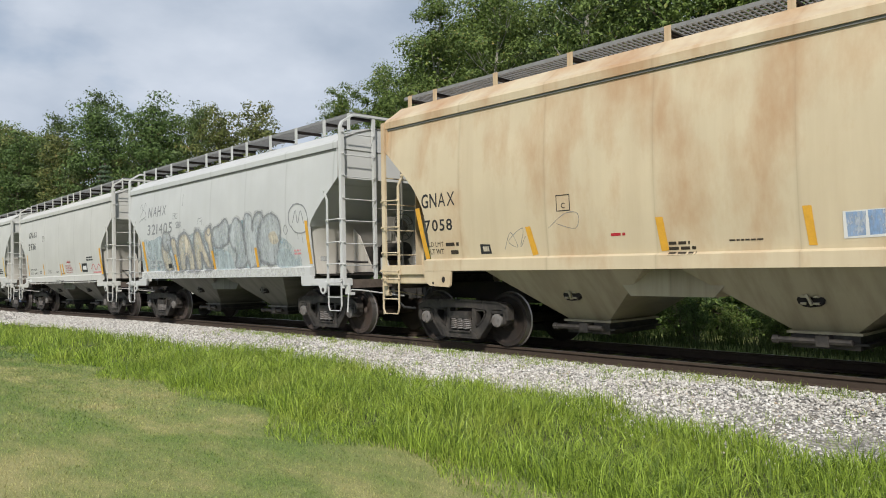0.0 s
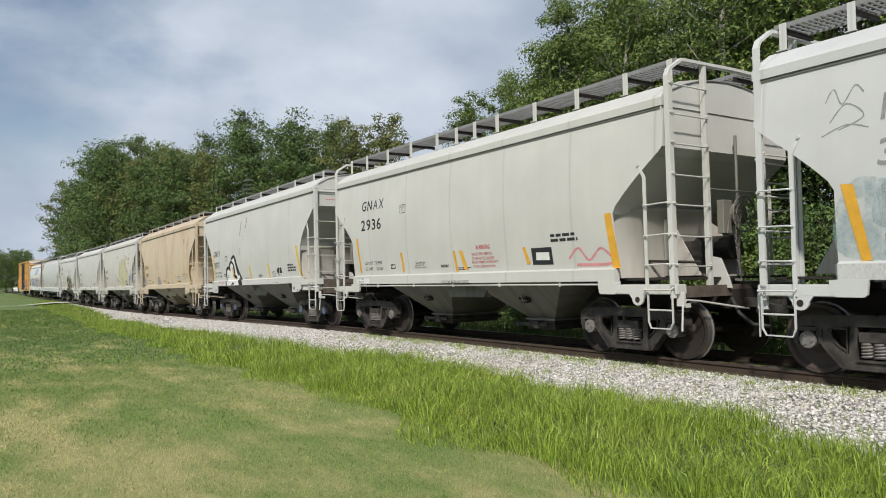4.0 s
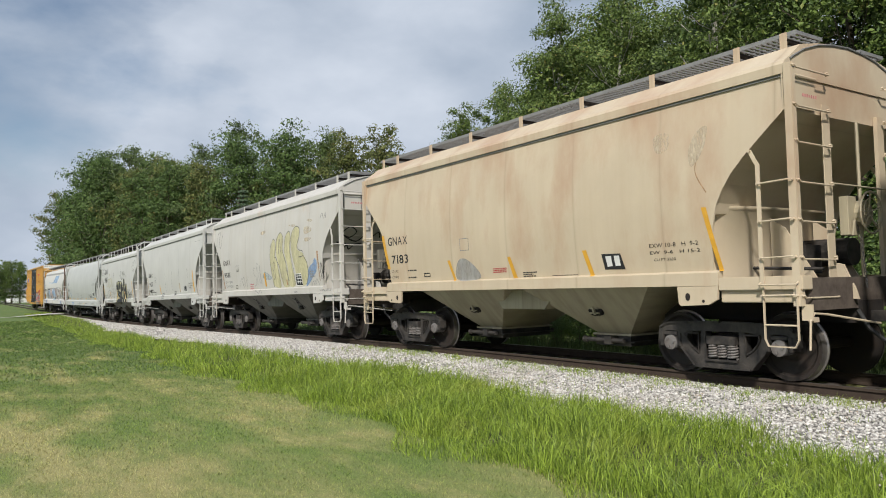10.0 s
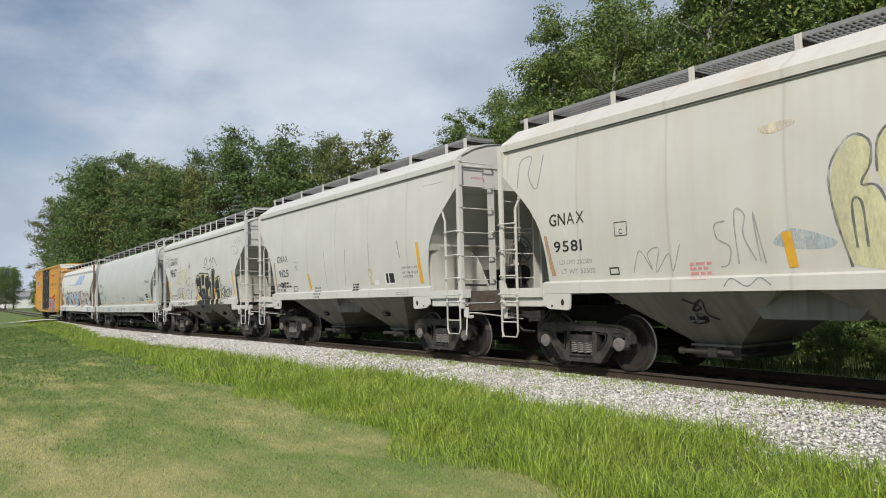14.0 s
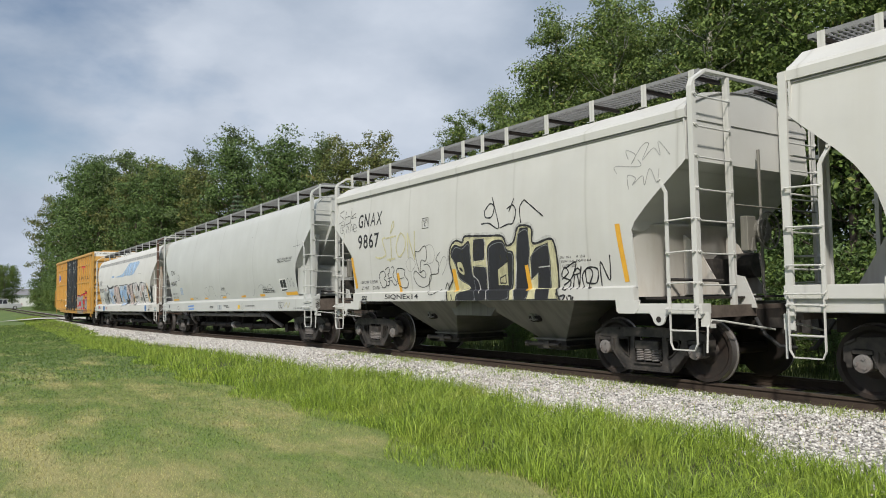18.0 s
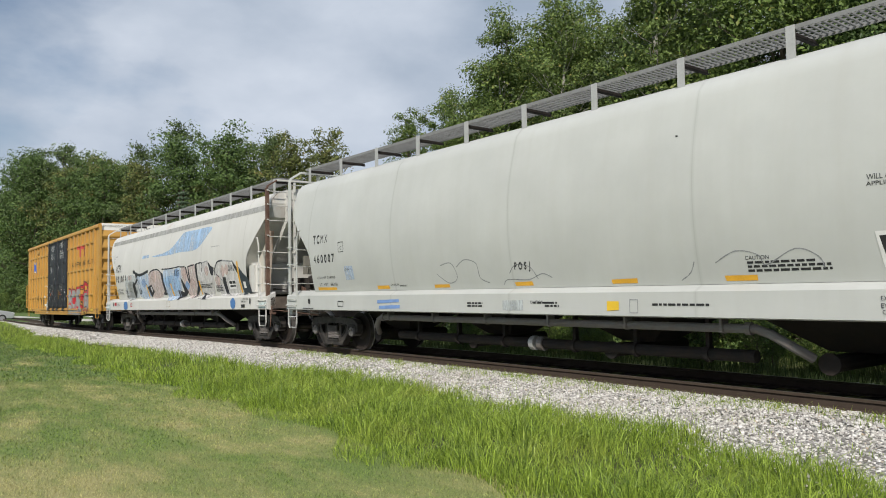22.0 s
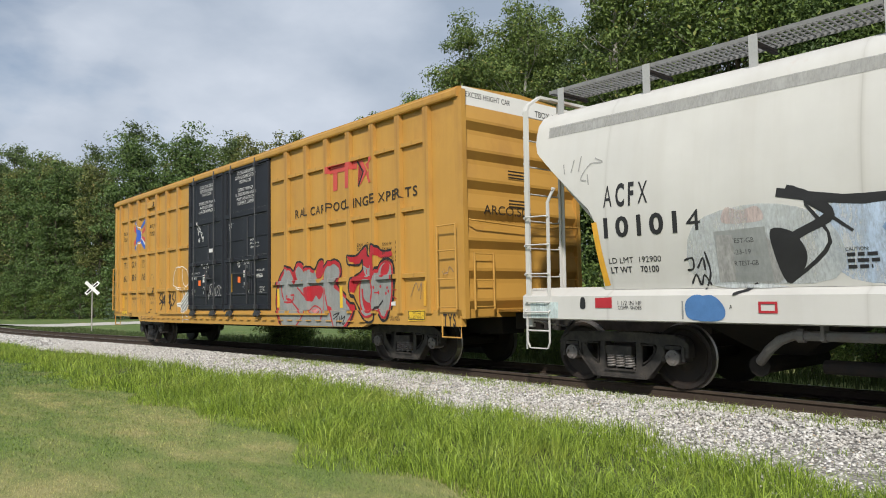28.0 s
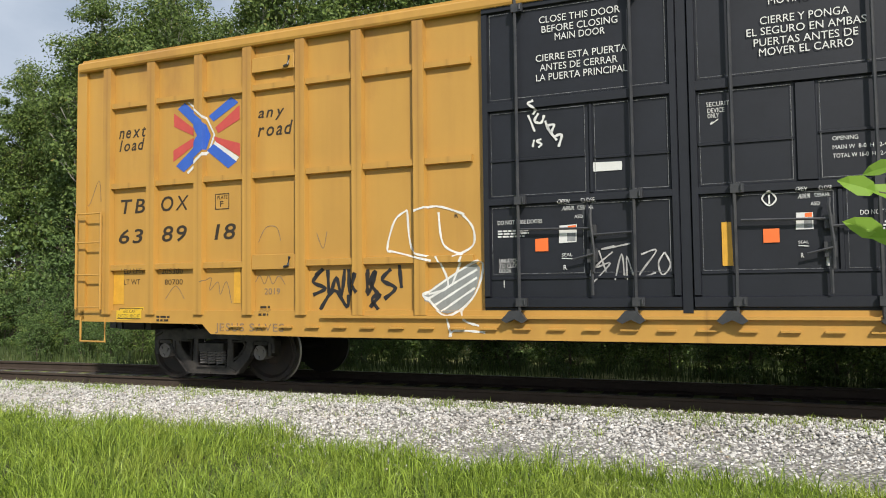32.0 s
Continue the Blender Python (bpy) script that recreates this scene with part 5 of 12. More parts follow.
def boxcar(label):
    c = car_root("boxcar", label, "boxcar", "train")
    Y, K = M["box_yellow"], M["black_door"]
    for s in (-1, 1):
        for x0, x1, posts in ((-BH, DOOR[0], LEFT_POSTS), (DOOR[1], BH, RIGHT_POSTS)):
            sd = hang("side_panel", gm(f"boxside{s}{x0}", lambda bm: make_box_side(bm, s, x0, x1), Y), c)
            for x in posts:
                p = hang("post", gm(f"boxpost{s}", lambda bm: make_post(bm, s), Y), sd)
                p.matrix_basis = pose(x, 0, 0)
            edges = [x0 + 0.06] + posts + [x1 - 0.06]
            for a, b in zip(edges[(1 if x0 < -5 else 0):], edges[(2 if x0 < -5 else 1):][: len(edges) - (2 if x0 < -5 else 2)]):
                w = b - a - 0.166
                for z in BEAMS:
                    p = hang("beam", gm(f"boxbeam{s}{w:.2f}", lambda bm: make_beam(bm, s, w), Y), sd)
                    p.matrix_basis = pose((a + b) / 2, 0, z)
        hang("side_sill", gm(f"boxsill{s}", lambda bm: make_box_sill(bm, s), Y), c)
    hang("roof", gm("boxroof", make_box_roof, Y), c)
    for s in (-1, 1):
        hang("top_chord", gm(f"boxchord{s}", lambda bm: make_box_chord(bm, s), Y), c)
    hang("underframe", gm("boxunder", make_box_under, M["black_steel"]), c)
    hang("sill_lip", gm("boxlip", make_lip, Y), c)
    for i, (x0, x1) in enumerate(((DOOR[0], -0.25), (-0.13, DOOR[1]))):
        bm = bmesh.new()
        box(bm, x0, x1, -BY - 0.03, -BY + 0.03, 1.07, 4.90)
        d = part("plug_door", bm, K, c, "black steel plug door with lock rods")
        for z0, z1 in DOOR_RAILS:
            bm = bmesh.new()
            plate(bm, x0, x1, z0, z1)
            part("door_rail", bm, K, d)
        for a, b_, z0, z1 in [(x0, x0 + 0.09, 1.26, 4.80), (x1 - 0.09, x1, 1.26, 4.80)] + ([(-1.26, -1.21, 2.48, 3.55), (-1.32, -1.27, 1.52, 2.38)] if i == 0 else [(0.95, 1.16, 2.48, 3.55), (1.32, 1.38, 1.52, 2.38)]):
            bm = bmesh.new()
            plate(bm, a, b_, z0, z1, 0.044 if z1 > 4 else 0.02)
            part("door_stile", bm, K, d)
        for a, b_, z in ([(x0 + 0.09, -1.30, 2.92), (-1.2, x1 - 0.09, 2.88), (x0 + 0.09, x1 - 0.09, 1.47)] if i == 0 else [(x0 + 0.09, 0.94, 2.93), (1.17, x1 - 0.09, 2.97), (x0 + 0.09, x1 - 0.09, 1.50)]):
            bm = bmesh.new()
            plate(bm, a, b_, z, z + 0.035, 0.015, 0.006)
            part("door_rib", bm, K, d)
        for u in ((-2.12, -0.75) if i == 0 else (0.32, 1.70)):
            r = hang("lock_rod", gm("rod_k", make_lock_rod, M["door_rod"]), d)
            r.matrix_basis = pose(u, 0, 0)
            r = hang("cam_keeper", gm("cam_k", make_cam, M["door_rod"]), d)
            r.matrix_basis = pose(u + (-0.06 if u < 0.5 else 0.12), 0, 0)
        g0 = -1.24 if i == 0 else 1.24
        r = hang("door_gear", gm("gear_k", make_door_gear, M["door_rod"]), d)
        r.matrix_basis = pose(g0, 0, 0)
        for u, z, sgn in ((g0, 2.06, -1), (g0, 1.98, 1)):
            bm = bmesh.new()
            tube(bm, [(u, -BY - 0.10, z), (u + sgn * (0.86 if sgn < 0 else 0.46), -BY - 0.10, z + 0.02)], 0.016, 6)
            part("pull_rod", bm, M["door_rod"], d)
    bm = bmesh.new()
    box(bm, -0.245, -0.135, -BY - 0.05, -BY + 0.02, 1.07, 4.90)
    part("door_post", bm, K, c)
    for z in (1.67, 4.47):
        bm = bmesh.new()
        box(bm, -6.01, -5.31, -BY - 0.083, -BY - 0.066, z, z + 0.21)
        bmesh.ops.bevel(bm, geom=bm.edges[:], offset=0.006, segments=1, affect="EDGES")
        h = part("door_stop", bm, Y, c)
        bm = bmesh.new()
        tube(bm, [(-5.47, -BY - 0.10, z + 0.03), (-5.40, -BY - 0.10, z + 0.05), (-5.38, -BY - 0.10, z + 0.17)], 0.018, 6)
        part("stop_pin", bm, M["door_rod"], h)
    bm = bmesh.new()
    ya, yb = BY - 0.03, BY + 0.03
    box(bm, DOOR[0], DOOR[1], ya, yb, 1.05, 4.95)
    part("far_door", bm, K, c)
    for m in (-1, 1):
        hang("end_wall", gm(f"boxend{m}", lambda bm: make_box_end(bm, m), Y), c)
        hang("end_band", gm(f"boxband{m}", lambda bm: make_box_band(bm, m), M["box_white"]), c, "white band across the top of the end")
        k = hang("coupler", gm(f"coupler{m}", lambda bm: make_coupler(bm, m), M["truck"]), c)
        k.matrix_basis = pose(m * (BH + 0.85), 0, 0)
        hang("draft_sill", gm(f"boxdraft{m}", lambda bm: box(bm, *sorted((m * BH, m * (BH + 0.45))), -0.25, 0.25, 0.72, 1.02), M["black_steel"]), c)
        for s in (-1, 1):
            hang("ladder", gm(f"boxladder{m}{s}", lambda bm: make_box_ladder(bm, m, s), Y), c)
            hang("end_ladder", gm(f"boxeladder{m}{s}", lambda bm: make_box_end_ladder(bm, m, s), Y), c)
        truck(c, 6.95 if m > 0 else -7.16, (M["truck"], M["wheel"], M["cap"]), SPIN)
    # lettering and scrawls on the leading end
    x = BH + 0.016

    def end_mark(name, verts, faces, mat):
        me = bpy.data.meshes.new(name)
        me.from_pydata([(x if v > 4.7 else BH + 0.092, u, v) for u, v in verts], [], faces)
        me.materials.append(M[mat])
        return hang(name, me, c)

    for txt, u, v, w, h, mat in (("EXCESS HEIGHT CAR", -1.42, 4.90, 1.15, 0.10, "black_paint"), ("TBOX 638918", 0.42, 4.80, 0.95, 0.12, "black_paint"), ("ARCO.505", -1.1, 2.80, 1.25, 0.17, "brown_paint")):
        vv, ff = text_mesh(txt, 1.0, 0.0)
        lo, hi = vv.min(0), vv.max(0)
        k = np.array([w, h]) / (hi - lo)
        end_mark("lettering", [(u + (a - lo[0]) * k[0], v + (b - lo[1]) * k[1]) for a, b in vv], ff, mat)
    for u, v in ((-0.2, 3.62), (-0.2, 3.07)):
        vs, fs = [], []
        for i in range(3):
            n = len(vs)
            vs += [(u - 0.25, v - 0.06 * i), (u + 0.3, v - 0.06 * i), (u + 0.3, v + 0.03 - 0.06 * i), (u - 0.25, v + 0.03 - 0.06 * i)]
            fs.append((n, n + 1, n + 2, n + 3))
        end_mark("small_print", vs, fs, "brown_paint")
    return c


# ---- long pressure-unloading hopper with rounded sides ----
def flow_y(z):
    k = (z - 2.55) / 1.35
    return 1.38 + 0.22 * max(0.0, 1 - k * k) if z < 3.95 else 1.38 - (z - 3.95) * 1.0


def flow_edge(z, S):
    p = S["edge"]
    return float(np.interp(z, [q[0] for q in p], [q[1] for q in p]))


def make_flow_body(bm, S):
    """One rolled skin: sides and crown as bands of quads, shorter towards the foot."""
    zs = [1.42, 1.6, 1.8, 2.0, 2.2, 2.4, 2.6, 2.8, 3.0, 3.2, 3.4, 3.6, 3.78, 3.95]
    prof = [(-flow_y(z), z) for z in zs] + [(-1.33, 4.08), (-1.2, 4.22), (-0.9, 4.34), (-0.45, 4.40), (0, 4.42)]
    prof = prof + [(-y, z) for y, z in prof[-2::-1]]
    rows_ = []
    for y, z in prof:
        e = flow_edge(z, S)
        rows_.append([bm.verts.new((e * k / 16, y, z)) for k in range(-16, 17)])
    for a, b in zip(rows_, rows_[1:]):
        for j in range(32):
            bm.faces.new((a[j], a[j + 1], b[j + 1], b[j]))


def make_flow_end(bm, m, S):
    """Ribbed slope sheet at one end."""
    h = S["half"] - 0.004
    rows_ = [(4.41, h, 0.3), (4.33, h, 0.9), (4.21, h, 1.19), (4.07, h, 1.32), (3.94, h, 1.375)] + [(z, flow_edge(z, S) - 0.004, flow_y(z) - 0.006) for z in (3.55, 3.3, 3.0, 2.7, 2.4)] + [(1.4, h - 2.0, 1.36)]
    up = [[bm.verts.new((m * x, y, z)) for y in np.linspace(-w, w, 9)] for z, x, w in rows_]
    for a, b in zip(up, up[1:]):
        for j in range(8):
            q = (a[j], a[j + 1], b[j + 1], b[j])
            bm.faces.new(q if m < 0 else q[::-1])


def make_flow_rib(bm, m, y, S):
    k = [(m * (S["half"] + 0.0), 4.26), (m * (S["half"] + 0.06), 4.26), (m * (S["half"] + 0.09), 3.40), (m * (S["half"] - 1.55), 1.62), (m * (S["half"] - 1.75), 1.62), (m * (S["half"] - 0.02), 3.5)]
    prism(bm, k if m < 0 else k[::-1], y - 0.05, y + 0.05)
    bmesh.ops.recalc_face_normals(bm, faces=bm.faces[:])


def make_flow_shelf(bm, m, S):
    """Closed box between the slope sheet's foot and the end platform."""
    x = S["low"]
    box(bm, *sorted((m * (x - 0.1), m * (x + 0.40))), -1.46, 1.46, 1.40, 2.32)
    bmesh.ops.bevel(bm, geom=bm.edges[:], offset=0.07, segments=3, affect="EDGES")


def make_shear_plate(bm, m, y, S):
    """Upright plate between the slope sheet and the platform, set in from the side."""
    h, x = S["half"], S["low"]
    k = [(m * (x + 0.1), 1.40), (m * (h - 0.55), 1.40), (m * (h - 0.28), 3.18), (m * (x + 0.15), 2.34)]
    prism(bm, k if m > 0 else k[::-1], y - 0.012, y + 0.012)
    k = [(m * (h - 0.62), 1.40), (m * (h - 0.50), 1.40), (m * (h - 0.22), 3.18), (m * (h - 0.34), 3.18)]
    prism(bm, k if m > 0 else k[::-1], y - 0.06, y + 0.06)
    bmesh.ops.recalc_face_normals(bm, faces=bm.faces[:])


def make_flow_sill(bm, side, S):
    """Deep tapered side sill with a sloping top."""
    h = S["sill"]
    prof = [(1.36, 1.46), (1.60, 1.33), (1.605, 0.99), (1.50, 0.97), (1.36, 1.02)]
    a = [bm.verts.new((-h, side * y, z)) for y, z in prof]
    b = [bm.verts.new((h, side * y, z)) for y, z in prof]
    n = len(prof)
    for i in range(n):
        q = (a[i], b[i], b[(i + 1) % n], a[(i + 1) % n])
        bm.faces.new(q if side < 0 else q[::-1])
    bm.faces.new(a if side > 0 else a[::-1])
    bm.faces.new(b if side < 0 else b[::-1])


def make_flow_pipe(bm, S):
    """Blower pipe under the sill with hangers, clamps and an elbow at each end."""
    e = 4.45
    for a, b in ((-1, 1), (1, -1)):
        tube(bm, [(a * (e + 0.42), -1.05, 0.48), (a * (e + 0.20), -1.25, 0.66), (a * (e + 0.03), -1.33, 0.78), (a * (e - 0.15), -1.36, 0.845), (0, -1.36, 0.845)], 0.062, 10)
        tube(bm, [(a * (e - 0.20), -1.36, 0.845), (a * (e - 0.28), -1.36, 0.845)], 0.085, 10)
    for x in np.linspace(-e + 0.5, e - 0.6, 6):
        box(bm, x - 0.02, x + 0.02, -1.44, -1.28, 0.80, 1.0)
        tube(bm, [(x - 0.03, -1.36, 0.845), (x + 0.03, -1.36, 0.845)], 0.075, 10)


def make_flow_drain(bm, S, a):
    """Lower unloading pipe with flanges."""
    x0, x1 = (-4.1, -0.05) if a < 0 else (0.25, 4.1)
    tube(bm, [(x0, -1.0, 0.46), (x1, -1.0, 0.46)], 0.085, 12)
    for x in np.linspace(x0 + 0.7, x1 - 0.7, 3):
        tube(bm, [(x - 0.03, -1.0, 0.46), (x + 0.03, -1.0, 0.46)], 0.115, 12)
        box(bm, x - 0.03, x + 0.03, -1.04, -0.96, 0.5, 1.02)


def make_flow_bay(bm, S, i, n=4):
    """One low trough with its outlet pipe."""
    w = (S["low"] - 0.4) * 2 / n
    c = -S["low"] + 0.4 + w * (i + 0.5)
    a = [bm.verts.new((c + k * w / 2, y, 1.42)) for k, y in ((-1, -1.3), (1, -1.3), (1, 1.3), (-1, 1.3))]
    b = [bm.verts.new((c + k * 0.3, y, 0.52)) for k, y in ((-1, -0.3), (1, -0.3), (1, 0.3), (-1, 0.3))]
    for j in range(4):
        bm.faces.new((b[j], b[(j + 1) % 4], a[(j + 1) % 4], a[j]))
    bm.faces.new(b[::-1])
    tube(bm, [(c, -0.95, 0.42), (c, 0.95, 0.42)], 0.11, 10)
    tube(bm, [(c, -1.0, 0.42), (c, -0.95, 0.42)], 0.14, 10)


def flow_hopper(S, paint, label, stripe=None):
    c = car_root("pressure_hopper", label, "railcar", "long hoppers of the train")
    hang("body_shell", gear_mesh(f"flow{S['half']}|{paint.name}", lambda bm: make_flow_body(bm, S), [paint]), c).data.shade_smooth()
    for m in (-1, 1):
        sl = hang("slope_sheet", gm(f"flowend{m}{S['half']}", lambda bm: make_flow_end(bm, m, S), S["slope"][m]), c)
        for y in (-0.9, -0.3, 0.3, 0.9):
            hang("rib", gm(f"flowrib{m}{y}{S['half']}", lambda bm: make_flow_rib(bm, m, y, S), S["slope"][m]), sl)
        if m > 0:
            hang("end_shelf", gm(f"flowshelf{m}{S['low']}", lambda bm: make_flow_shelf(bm, m, S), paint), c)
        k = hang("coupler", gm(f"coupler{m}", lambda bm: make_coupler(bm, m), M["truck"]), c)
        k.matrix_basis = pose(m * S["pull"], 0, 0)
        T = dict(HB, sill=S["sill"], cut_x=S["low"] + 0.3, beam=(1.02, 1.36), hoop=4.57, knee=2.78, rungs=(4.27, 3.88, 3.45, 3.01, 2.57, 2.13, 1.68, 1.24))
        for y in (-1.26, 1.26) if m > 0 else ():
            hang("shear_plate", gm(f"shear{m}{y}{S['half']}", lambda bm: make_shear_plate(bm, m, y, S), S["plate"][m]), c)
        hang("uncoupling_rod", gm(f"frod{m}{S['sill']}", lambda bm: make_rod(bm, m, T), S["post"][m]), c)
        hang("end_platform", gm(f"flowplat{m}{S['sill']}", lambda bm: (box(bm, *sorted((m * (S["sill"] - 0.12), m * S["sill"])), -1.50, 1.50, 1.0, 1.32),), M["end_dirt"]), c)
        hang("centre_sill", gm(f"flowcentre{m}{S['sill']}", lambda bm: box(bm, *sorted((m * (S["low"] - 1), m * (S["sill"] + 0.02))), -0.28, 0.28, 0.76, 1.06), M["end_dirt"]), c)
        hang("air_hose", gm(f"hose{m}{S['sill']}", lambda bm: make_hose(bm, m, T), M["rubber"]), c)
        for s in (-1, 1):
            hang("corner_post", gm(f"fpost{m}{s}{S['sill']}", lambda bm: make_corner_post(bm, m, s, T), S["post"][m] if s < 0 else paint), c)
            hang("end_ladder", gm(f"feladder{m}{s}{S['sill']}", lambda bm: make_end_ladder(bm, m, s, T), paint), c)
            hang("side_ladder", gm(f"fladder{m}{s}{S['sill']}", lambda bm: make_side_ladder(bm, m, s, T), paint), c)
        truck(c, m * S["tc"], (M["truck"], M["wheel"], M["cap"]), SPIN)
    for s in (-1, 1):
        hang("side_sill", gm(f"flowsill{s}{S['sill']}", lambda bm: make_flow_sill(bm, s, S), paint), c)
        W = dict(half=S["half"])
        wk = hang("walkway", gm(f"flowwalk{s}{S['half']}", lambda bm: make_walkway(bm, s, W, 4.66), M["grate"]), c, "open steel roof walkway grating")
        n = S["brackets"]
        for i in range(n):
            b = hang("walkway_bracket", gm(f"fbracket{s}", lambda bm: make_bracket(bm, s, 4.66, 0.46, 0.06), M["chrome"]), wk)
            b.matrix_basis = pose(-S["half"] + 0.3 + i * (2 * S["half"] - 0.6) / (n - 1), 0, 0)
            b = hang("walkway_bearer", gm(f"fbearer{s}", lambda bm: make_bearer(bm, s, 4.66), M["black_steel"]), wk)
            b.matrix_basis = pose(-S["half"] + 0.3 + i * (2 * S["half"] - 0.6) / (n - 1), 0, 0)
    hang("blower_pipe", gm(f"pipe{S['sill']}", lambda bm: make_flow_pipe(bm, S), M["cap"]), c)
    for i in range(4):
        hang("outlet_trough", gm(f"trough{i}{S['low']}", lambda bm: make_flow_bay(bm, S, i), M["black_steel"]), c)
    for a in (-1, 1):
        pp = hang("product_pipe", gm(f"ppipe{a}", lambda bm: make_flow_drain(bm, S, a), M["black_steel"]), c)
        hang("pipe_cap", gm(f"pcap{a}", lambda bm: tube(bm, [(-0.05 if a < 0 else 0.14, -1.0, 0.46), (0.05 if a < 0 else 0.25, -1.0, 0.46)], 0.125, 12), M["chrome" if a < 0 else "cap"]), pp, "bright metal pipe cap" if a < 0 else "")
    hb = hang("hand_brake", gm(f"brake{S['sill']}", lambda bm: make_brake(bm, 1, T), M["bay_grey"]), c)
    hang("chain", gm(f"chain{S['sill']}", lambda bm: make_chain(bm, 1, T), M["cap"]), hb)
    hang("brake_stand", gm(f"bstand{S['sill']}", lambda bm: make_brake_stand(bm, 1, T), S["post"][1]), c)
    hang("brake_cylinder", gm(f"tank{S['sill']}", lambda bm: make_tank(bm, 1, T), M["truck"]), c)
    return c


# ---- the train, from its head to its tail ----
PITCH = 12.74


def add_car(ob, s13, base):
    CARS.append((ob, s13, base))
    return ob


hop = [
    covered_hopper(M["tan_rust"], True, "tan covered hopper with large rust stains on its side"),
    covered_hopper(M["white_b"], False, "pale grey covered hopper with faded pastel graffiti", None, "wheel_rust"),
    covered_hopper(M["white_a"], False, "clean off-white covered hopper with black stencilling"),
    covered_hopper(M["white_d"], True, "off-white covered hopper with black and white graffiti", None, "wheel", "cap_blue"),
    covered_hopper(M["tan"], True, "tan covered hopper with faint rust streaks"),
    covered_hopper(M["white_c"], True, "dirty off-white covered hopper with a pale yellow graffiti"),
    covered_hopper(M["white_a"], True, "plain off-white covered hopper with dirty streaks"),
    covered_hopper(M["white_d"], False, "off-white covered hopper with dark block graffiti"),
]
for i, h_ in enumerate(hop):
    add_car(h_, -10.07 + (5 - i) * PITCH + (0.12 if i in (1, 2, 7) else 0.16), HB["tc"])
SG = dict(half=8.28, sill=8.40, low=7.1, pull=9.02, tc=6.95, brackets=11, edge=[(1.42, 7.15), (2.0, 7.15), (2.31, 7.17), (2.54, 7.34), (2.95, 7.80), (3.5, 8.28), (5, 8.28)], slope={-1: M["cf_grey"], 1: M["cf_grey"]}, plate={-1: M["cf_grey"], 1: M["cf_grey"]}, post={-1: M["cf_grey"], 1: M["cf_grey"]})
SA = dict(half=8.25, sill=8.43, low=6.95, pull=9.2, tc=7.0, brackets=11, edge=[(1.42, 6.95), (2.3, 6.97), (2.54, 7.04), (3.29, 7.86), (3.66, 8.25), (5, 8.25)], slope={-1: M["cf_white"], 1: M["cf_white"]}, plate={-1: M["cf_white"], 1: M["cf_rust"]}, post={-1: M["cf_white"], 1: M["rusty_post"]})
flow_grey = add_car(flow_hopper(SG, M["cf_grey"], "long smooth grey hopper with rounded sides and blower pipes"), -50.86, SG["tc"])
flow_white = add_car(flow_hopper(SA, M["cf_white"], "long white hopper with a blue wave and wide graffiti"), -68.86, SA["tc"])
yellow_box = add_car(boxcar("tall golden-yellow boxcar with black plug doors and graffiti"), -88.0, 7.15)

# ---- lettering, strips and graffiti on the cars ----
for k_, c_ in (("pink_spray_pale", (0.52, 0.40, 0.37)), ("dark_spray", (0.015, 0.016, 0.021)), ("tan_rust_line", (0.42, 0.25, 0.13)), ("faded_tan", (0.56, 0.48, 0.36)), ("blue_spray_pale", (0.40, 0.50, 0.64)), ("blue_paint_faded", (0.16, 0.27, 0.52)),
               ("pink_light", (0.50, 0.41, 0.39)), ("teal_dark", (0.022, 0.032, 0.041)), ("teal_light", (0.50, 0.60, 0.60)), ("blue_sill", (0.06, 0.16, 0.36)), ("white_faint", (0.53, 0.52, 0.51)), ("faded_brown", (0.27, 0.19, 0.12)), ("outline_grey", (0.115, 0.12, 0.13)), ("white_spray", (0.74, 0.74, 0.71)), ("white_haze", (0.55, 0.53, 0.46)), ("door_edge", (0.16, 0.165, 0.17))):
    M[k_] = plain(k_ + "_paint", c_, 0.7, 0, 0.16, 6)
for k_, w_ in (("faded_tan", 0.75), ("tan_rust_line", 0.7), ("tan_spray", 0.5), ("pale_spray", 0.4), ("teal_spray", 0.45), ("blue_spray", 0.45), ("blue_stripe", 0.45), ("blue_spray_pale", 0.5), ("pink_spray_pale", 0.55), ("pink_light", 0.45), ("white_faint", 0.35), ("door_edge", 0.5), ("teal_light", 0.4), ("cream_spray", 0.25), ("dark_spray", 0.10), ("faded_grey", 0.3), ("outline_grey", 0.5), ("white_spray", 0.12), ("white_haze", 0.55), ("pink_spray", 0.3), ("faded_brown", 0.3), ("roof_grey", 0.3), ("grey_spray", 0.12)):
    worn(M[k_], w_)

def misty(name, col, low, high, scale):
    """Overspray so thin that most of the paint beneath shows."""
    m = plain(name, col, 0.75, 0, 0.15, 6)
    t = m.node_tree
    f = noise_node(t, scale, 6, 0.7, object_co(t), (1.0, 1.0, 0.7))
    c = ramp(t, f, [(0.38, (low,) * 3), (0.66, (high,) * 3)])
    sx = t.nodes.new("ShaderNodeSeparateXYZ")
    t.links.new(c, sx.inputs[0])
    t.links.new(sx.outputs[0], t.nodes["Principled BSDF"].inputs["Alpha"])
    return m


M["mist_grey"] = misty("thin_grey_overspray", (0.12, 0.125, 0.13), 0.0, 0.32, 7)
M["mist_teal"] = misty("thin_teal_overspray", (0.27, 0.39, 0.43), 0.0, 0.6, 4.5)
M["mist_dust"] = misty("pale_scrubbed_paint", (0.62, 0.62, 0.60), 0.0, 0.7, 5)

